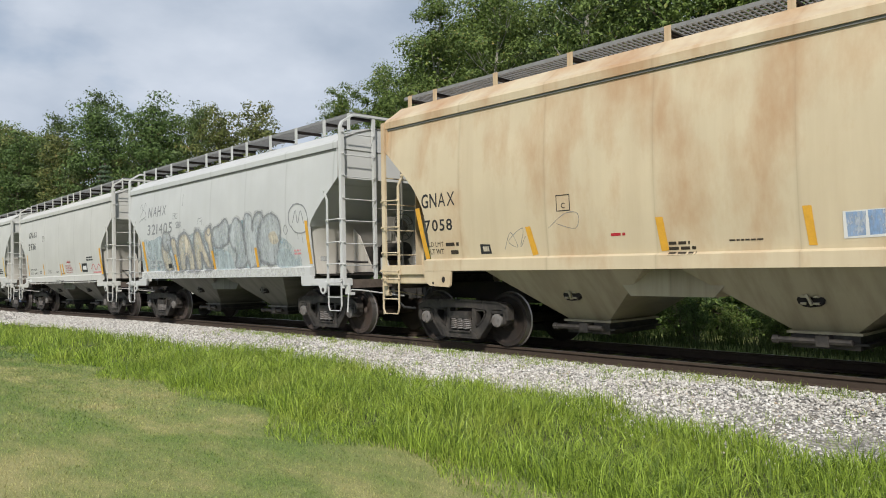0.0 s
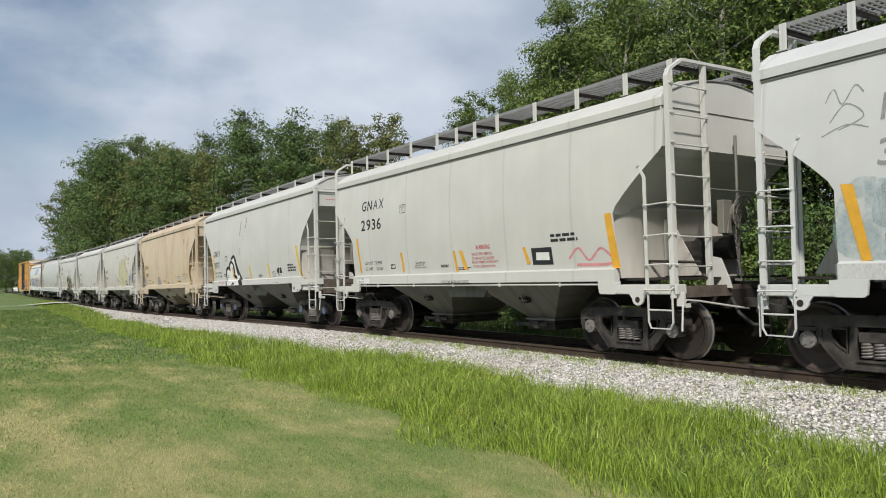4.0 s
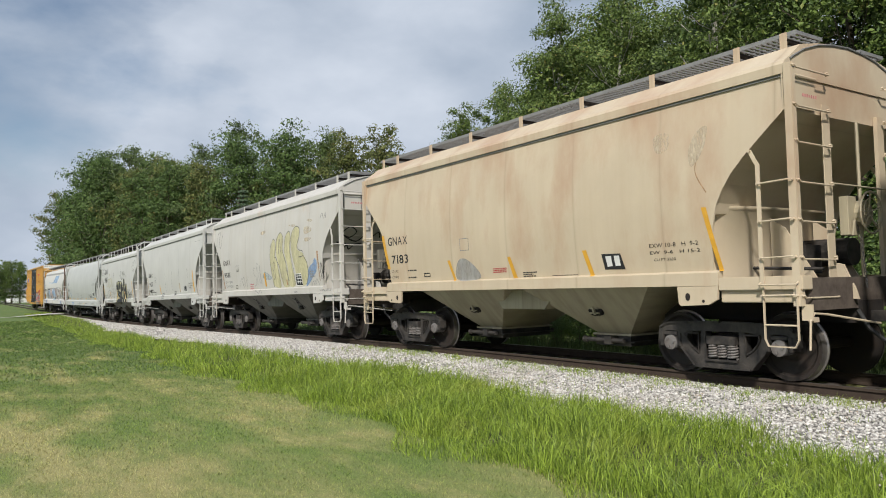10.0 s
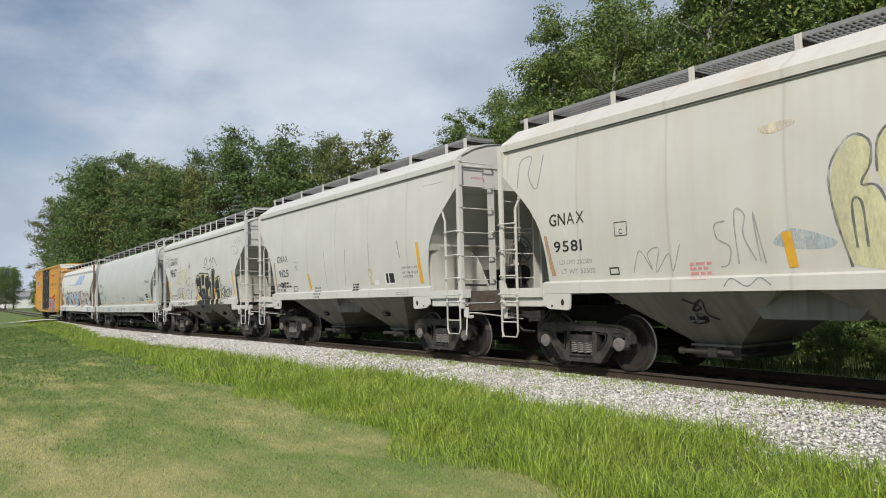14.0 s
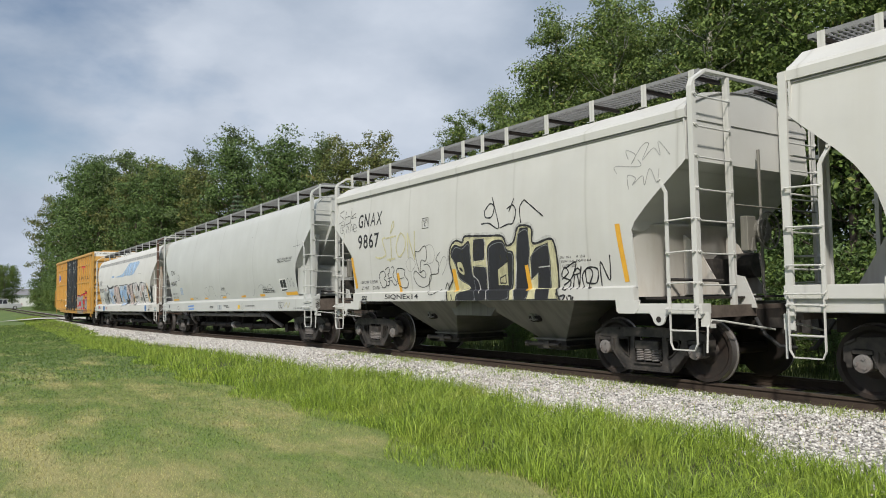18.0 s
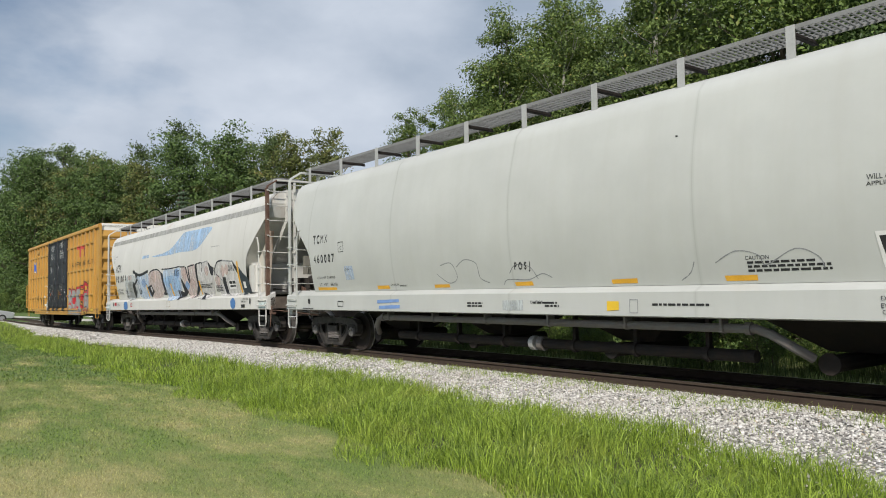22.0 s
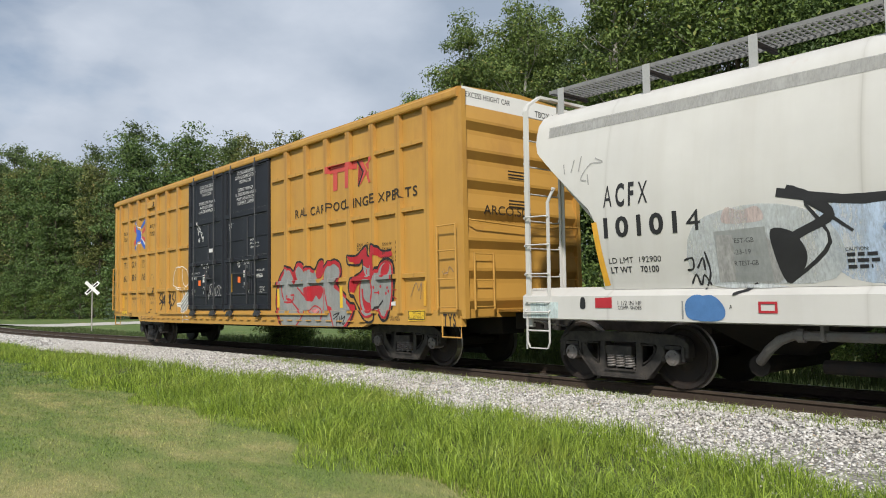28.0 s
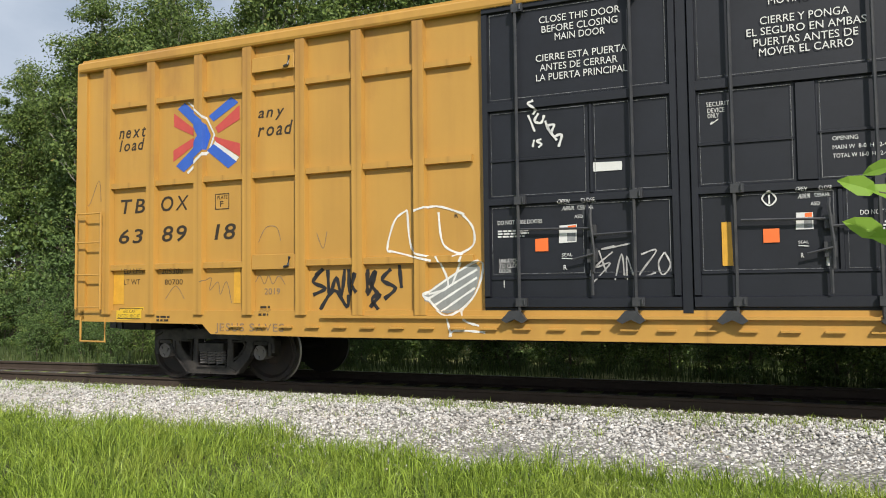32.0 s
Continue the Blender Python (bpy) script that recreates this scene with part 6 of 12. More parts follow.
_HZ = [1.50, 1.75, 1.95, 2.15, 2.3, 2.42, 2.6, 2.8, 3.0, 3.16, 3.3, 3.42, 3.6, 3.88]
_HY = [skin_y(z) for z in _HZ]
_FZ = [1.42, 1.6, 1.8, 2.0, 2.2, 2.4, 2.6, 2.8, 3.0, 3.2, 3.4, 3.6, 3.78, 3.95]
_FY = [flow_y(z) for z in _FZ]


def hopper_relief(top):
    y0 = skin_y(top)
    zz = [top] + _HZ[1:]
    yy = [y0] + _HY[1:]

    def relief(u, v):
        if v < top + 0.02:
            return float(np.interp(v, [top - 0.01, top + 0.02], [y0 + 0.065, y0]))
        return float(np.interp(v, zz, yy))
    return relief


def flow_relief(u, v):
    if v < 1.46:
        return float(np.interp(v, [1.33, 1.46], [1.605, 1.385]))
    return float(np.interp(v, _FZ, _FY))


def box_relief(u, v):
    if v < 1.10:
        return 1.605
    if DOOR[0] < u < DOOR[1]:
        return BY + (0.077 if any(a - 0.002 <= v <= b + 0.002 for a, b in DOOR_RAILS) else 0.032)
    h = 0.0
    for x in LEFT_POSTS + RIGHT_POSTS:
        if abs(u - x) < 0.091:
            h = max(h, float(np.interp(abs(u - x), [0.075, 0.09], [0.085, 0.0])))
    if -8.6 < u < 8.9:
        for z in BEAMS:
            h = max(h, float(np.interp(abs(v - z), [0.04, 0.05], [0.062, 0.0])))
    return BY + h


POST_CUTS = [x + d for x in LEFT_POSTS + RIGHT_POSTS for d in (-0.091, -0.075, 0.075, 0.091)] + [DOOR[0], DOOR[1]]
BEAM_CUTS = [z + d for z in BEAMS for d in (-0.051, -0.04, 0.04, 0.051)] + [1.10, 1.099] + [k for a, b in DOOR_RAILS for k in (a - 0.003, a - 0.001, b + 0.001, b + 0.003)]
RELIEF = {"h": (hopper_relief(1.50), [], [1.49, 1.52] + _HZ[1:]), "s": (hopper_relief(1.435), [], [1.425, 1.455] + _HZ[1:]), "f": (flow_relief, [], [1.0, 1.33, 1.46] + _FZ[1:]), "b": (box_relief, POST_CUTS, BEAM_CUTS)}


class Drawing:
    """Paint laid on the near side of a car, coat over coat."""

    def __init__(self, car, kind):
        self.car, self.kind, self.coat = car, kind, 0
        self.du = {"s": -0.12, "h": -0.16, "b": 0.0}.get(kind, 0.16 if car is flow_white else 0.06)

    def lay(self, name, verts, faces, mat, cut=True):
        relief, us, vs = RELIEF[self.kind]
        self.coat += 1
        lift = 0.003 + 0.00005 * self.coat
        bm = bmesh.new()
        verts = [(u + self.du, v) for u, v in verts]
        vv = [bm.verts.new((u, v, 0)) for u, v in verts]
        for f in faces:
            try:
                bm.faces.new([vv[i] for i in f])
            except ValueError:
                pass
        if cut:
            bmesh.ops.triangulate(bm, faces=bm.faces[:])
            u0, u1 = min(p[0] for p in verts), max(p[0] for p in verts)
            v0, v1 = min(p[1] for p in verts), max(p[1] for p in verts)
            low = {"h": 1.315, "s": 1.24, "f": 1.0, "b": 0.76}[self.kind]
            for k in us:
                if u0 < k < u1:
                    bmesh.ops.bisect_plane(bm, geom=bm.verts[:] + bm.edges[:] + bm.faces[:], plane_co=(k, 0, 0), plane_no=(1, 0, 0))
            for k in vs:
                if v0 < k < v1:
                    bmesh.ops.bisect_plane(bm, geom=bm.verts[:] + bm.edges[:] + bm.faces[:], plane_co=(0, k, 0), plane_no=(0, 1, 0))
            if v0 < low:
                bmesh.ops.bisect_plane(bm, geom=bm.verts[:] + bm.edges[:] + bm.faces[:], plane_co=(0, low, 0), plane_no=(0, 1, 0), clear_inner=True)
        if not bm.faces:
            bm.free()
            return
        for p in bm.verts:
            u, v = p.co.x, p.co.y
            p.co = (u, -(relief(u, v) + lift), v)
        return finish(name, bm, M[mat], self.car)

    def text(self, txt, u, v, w, h, mat, italic=0.0):
        if h >= 0.14 and len(txt) > 1:
            glyphs = [None if ch == " " else text_mesh(ch, 1.0, italic, 1.0, 0.0 if ch in "MWKVXA4" else 0.030 if self.kind == "f" else 0.014) for ch in txt]
            gap = 0.30 if self.kind == "f" else 0.13
            low = min(q[0][:, 1].min() for q in glyphs if q)
            high = max(q[0][:, 1].max() for q in glyphs if q)
            wide = [0.22 if q is None else np.ptp(q[0][:, 0]) for q in glyphs]
            kx, ky = w / (sum(wide) + gap * (len(txt) - 1)), h / (high - low)
            x = u
            for q, g_ in zip(glyphs, wide):
                if q:
                    left = q[0][:, 0].min()
                    self.lay("letter", [(x + (a - left) * kx, v + (b - low) * ky) for a, b in q[0]], q[1], mat, h > 0.3 or self.kind == "b")
                x += (g_ + gap) * kx
            return
        vv, ff = text_mesh(txt, 1.0, italic, 1.0, 0.014 if h > 0.085 else 0.0)
        lo, hi = vv.min(0), vv.max(0)
        k = np.array([w, h]) / np.maximum(hi - lo, 1e-3)
        pts = [(u + (a - lo[0]) * k[0], v + (b - lo[1]) * k[1]) for a, b in vv]
        return self.lay("lettering", pts, ff, mat, h > 0.3 or self.kind == "b")

    def line(self, mat, w, pts, closed=False, smooth=True):
        ln = smooth_line(pts, 5, closed) if smooth else list(pts)
        n = len(ln)
        vs, fs = [], []
        for i, (x, y) in enumerate(ln):
            a = ln[(i - 1) % n] if closed else ln[max(i - 1, 0)]
            b = ln[(i + 1) % n] if closed else ln[min(i + 1, n - 1)]
            dx, dy = b[0] - a[0], b[1] - a[1]
            k = math.hypot(dx, dy) or 1
            h = (0.55 if w > 0.06 else 0.42) * w * (1 + (0.08 if w > 0.06 else 0.22) * math.sin(i * 1.7 + x * 9))
            vs += [(x - dy / k * h, y + dx / k * h), (x + dy / k * h, y - dx / k * h)]
        for i in range(n if closed else n - 1):
            j = (i + 1) % n
            fs.append((2 * i, 2 * i + 1, 2 * j + 1, 2 * j))
        return self.lay("graffiti_line", vs, fs, mat)

    def mist(self, pts, w, mat="mist_grey", closed=True):
        """Thin overspray beside a painted line."""
        ln = smooth_line(pts, 5, closed)
        n = len(ln)
        vs, fs = [], []
        for i, (x, y) in enumerate(ln):
            a, b = (ln[i - 1], ln[(i + 1) % n]) if closed else (ln[max(i - 1, 0)], ln[min(i + 1, n - 1)])
            dx, dy = b[0] - a[0], b[1] - a[1]
            k = math.hypot(dx, dy) or 1
            h = w * (1 + 0.18 * math.sin(i * 0.9 + x * 5))
            vs += [(x - dy / k * h, y + dx / k * h), (x + dy / k * h, y - dx / k * h)]
        fs = [(2 * i, 2 * i + 1, 2 * ((i + 1) % n) + 1, 2 * ((i + 1) % n)) for i in range(n if closed else n - 1)]
        self.lay("overspray", vs, fs, mat)

    def fill(self, mat, pts, edge=None, edge_w=0.04):
        ln = smooth_line(pts, 4, True)
        self.lay("graffiti_fill", ln, [tuple(range(len(ln)))], mat)
        if edge:
            self.mist(pts, edge_w * 1.3)
            self.line(edge, edge_w, pts, True)

    def poly(self, mat, pts, name="marking"):
        return self.lay(name, pts, [tuple(range(len(pts)))], mat)

    def print(self, u, v, w, h, rows_, mat):
        vs, fs = [], []
        r = random.Random(int(u * 97 + v * 31))
        for i in range(rows_):
            z, x, end = v - i * h * 1.7, u, u + w * r.uniform(0.7, 1.0)
            while x < end:
                k = min(end, x + r.uniform(1.5, 4) * h)
                n = len(vs)
                vs += [(x, z), (k, z), (k, z + h), (x, z + h)]
                fs.append((n, n + 1, n + 2, n + 3))
                x = k + h * 0.7
        return self.lay("small_print", vs, fs, mat, False)

    def outline(self, mat, x0, y0, x1, y1, w):
        o = [(x0, y0), (x1, y0), (x1, y1), (x0, y1)]
        i = [(x0 + w, y0 + w), (x1 - w, y0 + w), (x1 - w, y1 - w), (x0 + w, y1 - w)]
        return self.lay("marking", o + i, [(k, (k + 1) % 4, (k + 1) % 4 + 4, k + 4) for k in range(4)], mat, False)


D = Drawing(hop[0], 'h')
D.text('GNAX', -4.44, 2.41, 0.84, 0.25, 'black_paint')
D.text('7058', -4.38, 2.0, 0.69, 0.2, 'black_paint')
D.text('LD LMT', -4.31, 1.73, 0.37, 0.08, 'brown_paint')
D.text('LT WT', -4.29, 1.6, 0.35, 0.09, 'brown_paint')
D.print(-3.88, 1.73, 0.33, 0.06, 1, 'brown_paint')
D.print(-3.77, 1.59, 0.26, 0.07, 1, 'brown_paint')
D.poly('yellow_strip', [(-4.42, 1.52), (-4.31, 1.53), (-4.5, 2.43), (-4.61, 2.42)], 'reflective_strip')
D.poly('yellow_strip', [(-1.97, 1.53), (-1.86, 1.55), (-1.98, 1.98), (-2.08, 1.97)], 'reflective_strip')
D.poly('yellow_strip', [(0.22, 1.54), (0.33, 1.55), (0.27, 1.99), (0.16, 1.99)], 'reflective_strip')
D.poly('yellow_strip', [(2.08, 1.56), (2.17, 1.56), (2.13, 2.01), (2.03, 2.01)], 'reflective_strip')
D.outline('black_paint', -1.46, 2.17, -1.21, 2.41, 0.012)
D.text('C', -1.37, 2.21, 0.07, 0.08, 'black_paint')
D.poly('white_paint', [(2.45, 1.62), (2.86, 1.63), (2.87, 1.93), (2.45, 1.92)], 'marking')
D.poly('blue_spray', [(2.49, 1.64), (2.67, 1.65), (2.68, 1.91), (2.48, 1.91)], 'marking')
D.poly('blue_spray', [(2.71, 1.65), (2.86, 1.66), (2.87, 1.92), (2.7, 1.92)], 'marking')
D.line('faded_grey', 0.012, [(-2.53, 1.64), (-2.39, 1.9), (-2.26, 1.67), (-2.44, 1.77), (-2.13, 1.96), (-2.2, 1.67), (-2.09, 1.83)])
D.line('faded_grey', 0.01, [(-1.63, 1.93), (-1.32, 2.13), (-1.08, 2.12), (-1.13, 1.91), (-1.47, 1.99)])
D.poly('black_paint', [(-3.06, 1.58), (-2.82, 1.58), (-2.85, 1.73), (-3.07, 1.74)], 'marking')
D.poly('tan_spray', [(-3.0, 1.62), (-2.87, 1.62), (-2.88, 1.7), (-3.01, 1.7)], 'marking')
D.print(0.33, 1.62, 0.4, 0.04, 3, 'brown_paint')
D.print(-0.54, 1.77, 0.23, 0.04, 1, 'red_paint')
D.print(1.15, 1.64, 0.58, 0.02, 1, 'brown_paint')

D = Drawing(hop[1], 's')
D.fill('mist_teal', [(-4.4, 1.5), (-3.3, 1.46), (-2.3, 1.5), (-2.5, 2.1), (-3.0, 2.35), (-3.6, 2.3), (-4.2, 2.42), (-4.5, 2.0)])
D.fill('mist_teal', [(-2.6, 1.5), (-1.0, 1.46), (0.4, 1.5), (0.3, 2.3), (-0.5, 2.5), (-1.4, 2.35), (-2.4, 2.3)])
D.fill('mist_teal', [(0.4, 1.5), (1.8, 1.46), (3.2, 1.5), (4.3, 1.5), (4.0, 1.9), (3.2, 2.3), (2.2, 2.6), (1.2, 2.55), (0.4, 2.3)])
D.poly('mist_dust', [(-4.5, 1.25), (4.5, 1.25), (4.5, 1.42), (-4.5, 1.42)], 'overspray')
D.line('faded_grey', 0.02, [(-4.6, 2.95), (-4.3, 3.05), (-4.05, 2.98)])
D.line('faded_grey', 0.02, [(-4.55, 3.35), (-4.45, 3.5), (-4.35, 3.3), (-4.2, 3.5), (-4.1, 3.4)])
D.line('faded_grey', 0.02, [(-4.5, 3.1), (-4.3, 3.3), (-4.1, 3.12), (-4.4, 3.0)])
D.fill('teal_spray', [(-4.05, 1.89), (-3.93, 2.31), (-3.47, 2.38), (-2.98, 2.45), (-2.89, 2.04), (-3.16, 1.85), (-3.6, 1.77)])
D.fill('teal_spray', [(0.28, 1.87), (0.67, 1.93), (1.09, 1.83), (1.25, 1.47), (0.65, 1.43), (0.37, 1.45)])
D.fill('teal_spray', [(1.69, 1.8), (2.1, 1.96), (2.29, 1.63), (2.23, 1.49), (1.79, 1.47)])
D.fill('tan_spray', [(-3.01, 2.12), (-2.88, 2.34), (-2.61, 2.29), (-2.52, 2.01), (-2.34, 1.62), (-2.31, 1.47), (-2.80, 1.48), (-2.99, 1.89)], 'faded_grey', 0.06)
D.fill('pale_spray', [(-2.90, 2.34), (-2.84, 2.52), (-2.62, 2.56), (-2.40, 2.47), (-2.35, 2.26), (-2.48, 2.05), (-2.73, 2.04), (-2.87, 2.19)], 'faded_grey', 0.06)
D.fill('tan_spray', [(-2.33, 2.27), (-2.18, 2.37), (-2.03, 2.31), (-1.98, 2.09), (-1.94, 1.46), (-2.11, 1.46), (-2.20, 1.83)], 'faded_grey', 0.06)
D.fill('tan_spray', [(-1.85, 2.24), (-1.70, 2.41), (-1.42, 2.47), (-1.17, 2.34), (-1.02, 2.07), (-0.94, 1.73), (-0.94, 1.46), (-1.26, 1.45), (-1.30, 1.74), (-1.37, 1.82), (-1.43, 1.75), (-1.51, 1.46), (-1.79, 1.46), (-1.85, 1.82)], 'faded_grey', 0.075)
D.fill('tan_spray', [(-0.87, 2.31), (-0.77, 2.47), (-0.58, 2.50), (-0.44, 2.37), (-0.23, 2.00), (-0.02, 1.69), (0.11, 1.48), (-0.16, 1.46), (-0.37, 1.68), (-0.49, 1.90), (-0.52, 1.47), (-0.82, 1.47), (-0.89, 1.87)], 'faded_grey', 0.075)
D.fill('tan_spray', [(-0.24, 2.27), (-0.19, 2.44), (-0.04, 2.52), (0.15, 2.56), (0.18, 2.17), (0.22, 1.97), (0.18, 1.50), (0.07, 1.48), (0.00, 1.87), (-0.06, 2.10), (-0.20, 2.22)], 'faded_grey', 0.06)
D.line('faded_grey', 0.05, [(-0.12, 2.51), (0.05, 2.55), (0.14, 2.45), (0.02, 2.33), (-0.10, 2.41)])
D.line('faded_grey', 0.03, [(-2.70, 2.27), (-2.51, 2.34), (-2.39, 2.26), (-2.61, 2.17), (-2.41, 2.12)])
D.line('faded_grey', 0.03, [(-1.58, 1.85), (-1.37, 1.92), (-1.15, 1.78)])
D.line('faded_grey', 0.03, [(-0.43, 1.89), (-0.38, 1.56)])
D.line('faded_grey', 0.02, [(-0.39, 2.81), (-0.57, 2.79), (-0.58, 2.67)])
D.line('faded_grey', 0.02, [(-0.48, 2.73), (-0.34, 2.73)])
D.line('faded_grey', 0.02, [(-0.33, 2.81), (-0.36, 2.62)])
D.line('faded_grey', 0.012, [(-1.52, 3.53), (-1.56, 3.22)])
D.line('faded_grey', 0.012, [(-0.63, 2.65), (-0.57, 2.69)])
D.line('faded_grey', 0.012, [(-0.27, 2.63), (-0.20, 2.60)])
D.fill('pale_spray', [(0.29, 2.07), (0.25, 2.47), (0.62, 2.56), (0.94, 2.7), (1.12, 2.5), (1.07, 2.13), (0.76, 2.01), (0.48, 1.99)], 'faded_grey', 0.05)
D.fill('pale_spray', [(1.15, 2.33), (1.45, 2.68), (1.77, 2.51), (1.87, 2.07), (1.95, 1.64), (1.68, 1.47), (1.33, 1.51), (1.43, 1.81), (1.21, 2.02)], 'faded_grey', 0.05)
D.fill('pale_spray', [(1.9, 2.65), (2.25, 2.68), (2.28, 2.31), (2.41, 2.68), (2.71, 2.74), (2.79, 2.52), (2.53, 2.06), (2.57, 1.58), (2.28, 1.5), (1.99, 1.55)], 'faded_grey', 0.05)
D.fill('pale_spray', [(2.64, 2.14), (2.81, 2.52), (3.06, 2.64), (3.22, 2.61), (3.19, 1.6), (2.82, 1.55), (2.68, 1.79)], 'faded_grey', 0.05)
D.text('NAHX', -3.92, 3.04, 1.30, 0.3, 'faded_grey', 0.16)
D.text('321405', -3.97, 2.52, 1.75, 0.31, 'faded_grey', 0.10)
D.outline('faded_grey', -2.16, 2.89, -1.88, 3.05, 0.012)
D.text('PLATE', -2.11, 2.97, 0.18, 0.04, 'faded_grey')
D.text('C', -2.08, 2.93, 0.12, 0.09, 'faded_grey')
D.text('SBK', -1.97, 2.62, 0.38, 0.19, 'faded_grey')
D.text('LD LMT 232900', -3.94, 1.67, 0.88, 0.09, 'faded_grey')
D.text('LT WT 53100', -3.92, 1.53, 0.9, 0.09, 'faded_grey')
D.poly('yellow_strip', [(-4.22, 1.45), (-4.1, 1.46), (-4.25, 2.35), (-4.4, 2.36)], 'reflective_strip')
D.poly('yellow_strip', [(-2.04, 1.44), (-1.93, 1.45), (-2.06, 1.9), (-2.17, 1.9)], 'reflective_strip')
D.poly('yellow_strip', [(0.18, 1.45), (0.29, 1.45), (0.2, 1.93), (0.09, 1.93)], 'reflective_strip')
D.poly('yellow_strip', [(2.37, 1.46), (2.48, 1.47), (2.43, 1.93), (2.32, 1.93)], 'reflective_strip')
D.poly('black_paint', [(-2.61, 1.52), (-2.36, 1.53), (-2.39, 1.66), (-2.63, 1.65)], 'marking')
D.fill('pale_spray', [(2.59, 1.63), (2.56, 2.32), (2.97, 2.66), (3.41, 2.58), (3.55, 2.24), (3.39, 1.89), (3.24, 1.53)], 'faded_grey', 0.05)
D.fill('teal_spray', [(3.33, 1.46), (3.41, 1.82), (3.79, 1.84), (4.05, 1.62), (4.31, 1.47)])
D.line('faded_grey', 0.035, [(3.94, 2.35), (3.92, 2.63), (4.16, 2.81), (4.52, 2.73), (4.67, 2.45), (4.58, 2.2), (4.19, 2.19), (3.98, 2.35)])
D.line('faded_grey', 0.02, [(3.67, 2.27), (3.76, 2.38), (3.85, 2.26), (3.76, 2.17), (3.67, 2.27)])
D.line('faded_grey', 0.025, [(4.07, 2.41), (4.2, 2.67), (4.27, 2.39), (4.4, 2.65), (4.51, 2.37)])
D.line('faded_grey', 0.015, [(4.24, 2.19), (4.26, 2.04)])
D.line('faded_grey', 0.015, [(4.41, 2.18), (4.44, 1.94)])
D.print(4.05, 1.78, 0.33, 0.04, 2, 'pink_spray')
D.poly('yellow_strip', [(4.63, 1.5), (4.73, 1.5), (4.65, 2.42), (4.54, 2.43)], 'reflective_strip')
D.poly('faded_grey', [(5.04, 1.55), (5.28, 1.54), (5.28, 1.65), (5.05, 1.65)], 'marking')
D.fill('tan_spray', [(3.01, 2.2), (3.3, 2.26), (3.44, 2.03), (3.15, 1.98)])

D = Drawing(hop[2], 's')
D.text('GNAX', -3.89, 3.08, 1.14, 0.25, 'black_paint', 0.12)
D.text('2936', -3.94, 2.58, 1.05, 0.28, 'black_paint')
D.outline('black_paint', -1.97, 2.88, -1.71, 3.08, 0.012)
D.text('PLATE', -1.92, 3.0, 0.17, 0.05, 'black_paint')
D.text('C', -1.88, 2.92, 0.08, 0.08, 'black_paint')
D.text('LD LMT  233900', -3.86, 1.72, 0.89, 0.08, 'black_paint')
D.text('LT WT    52100', -3.85, 1.57, 0.91, 0.08, 'black_paint')
D.poly('yellow_strip', [(-4.15, 1.51), (-4.06, 1.52), (-4.15, 2.41), (-4.25, 2.41)], 'reflective_strip')
D.poly('yellow_strip', [(-1.98, 1.51), (-1.89, 1.51), (-1.95, 1.96), (-2.04, 1.96)], 'reflective_strip')
D.text('CLOSE HOPPER SLIDES', -1.4, 1.68, 0.41, 0.04, 'black_paint')
D.text('AND ROOF HATCHES', -1.41, 1.63, 0.36, 0.03, 'black_paint')
D.text('BEFORE CAR IS MOVED', -1.41, 1.58, 0.45, 0.03, 'black_paint')
D.outline('black_paint', -2.54, 1.59, -2.32, 1.7, 0.02)
D.outline('black_paint', -2.5, 1.6, -2.43, 1.68, 0.01)
D.poly('white_paint', [(-4.26, 1.26), (-3.57, 1.26), (-3.57, 1.37), (-4.26, 1.38)], 'marking')
D.text('2 INCH TREAD', -4.23, 1.34, 0.37, 0.04, 'black_paint')
D.text('COND SHOE', -4.21, 1.27, 0.32, 0.04, 'black_paint')
D.text('WARNING', 0.98, 1.9, 0.47, 0.09, 'red_paint')
D.text('DO NOT APPLY VIBRATOR', 0.82, 1.78, 0.68, 0.06, 'red_paint')
D.text('TO ANY PART OF CAR BODY', 0.82, 1.69, 0.75, 0.06, 'red_paint')
D.text('EXCEPT VIBRATOR BRACKETS', 0.81, 1.62, 0.87, 0.05, 'red_paint')
D.text('USE ON LOADED CAR ONLY', 0.85, 1.54, 0.75, 0.05, 'red_paint')
D.text('VENT CAR WHEN UNLOADING', -0.26, 1.22, 0.99, 0.07, 'black_paint')
D.poly('yellow_strip', [(0.22, 1.46), (0.3, 1.47), (0.24, 1.91), (0.15, 1.91)], 'reflective_strip')
D.print(-0.34, 1.61, 0.36, 0.02, 2, 'black_paint')
D.print(0.31, 1.54, 0.48, 0.02, 2, 'black_paint')
D.poly('black_paint', [(2.7, 1.55), (3.25, 1.54), (3.23, 1.85), (2.68, 1.85)], 'marking')
D.poly('white_paint', [(2.8, 1.63), (3.16, 1.62), (3.16, 1.76), (2.81, 1.77)], 'marking')
D.line('pink_spray', 0.05, [(3.66, 1.63), (3.9, 1.8), (4.13, 1.59), (4.42, 1.78), (4.64, 1.53), (3.83, 1.52)])
D.print(3.23, 2.02, 0.79, 0.05, 2, 'black_paint')
D.poly('yellow_strip', [(4.64, 1.45), (4.81, 1.44), (4.69, 2.33), (4.55, 2.32)], 'reflective_strip')
D.poly('yellow_strip', [(0.53, 1.5), (0.65, 1.5), (0.5, 1.91), (0.38, 1.9)], 'reflective_strip')
D.poly('yellow_strip', [(2.54, 1.56), (2.64, 1.57), (2.51, 1.89), (2.44, 1.87)], 'reflective_strip')

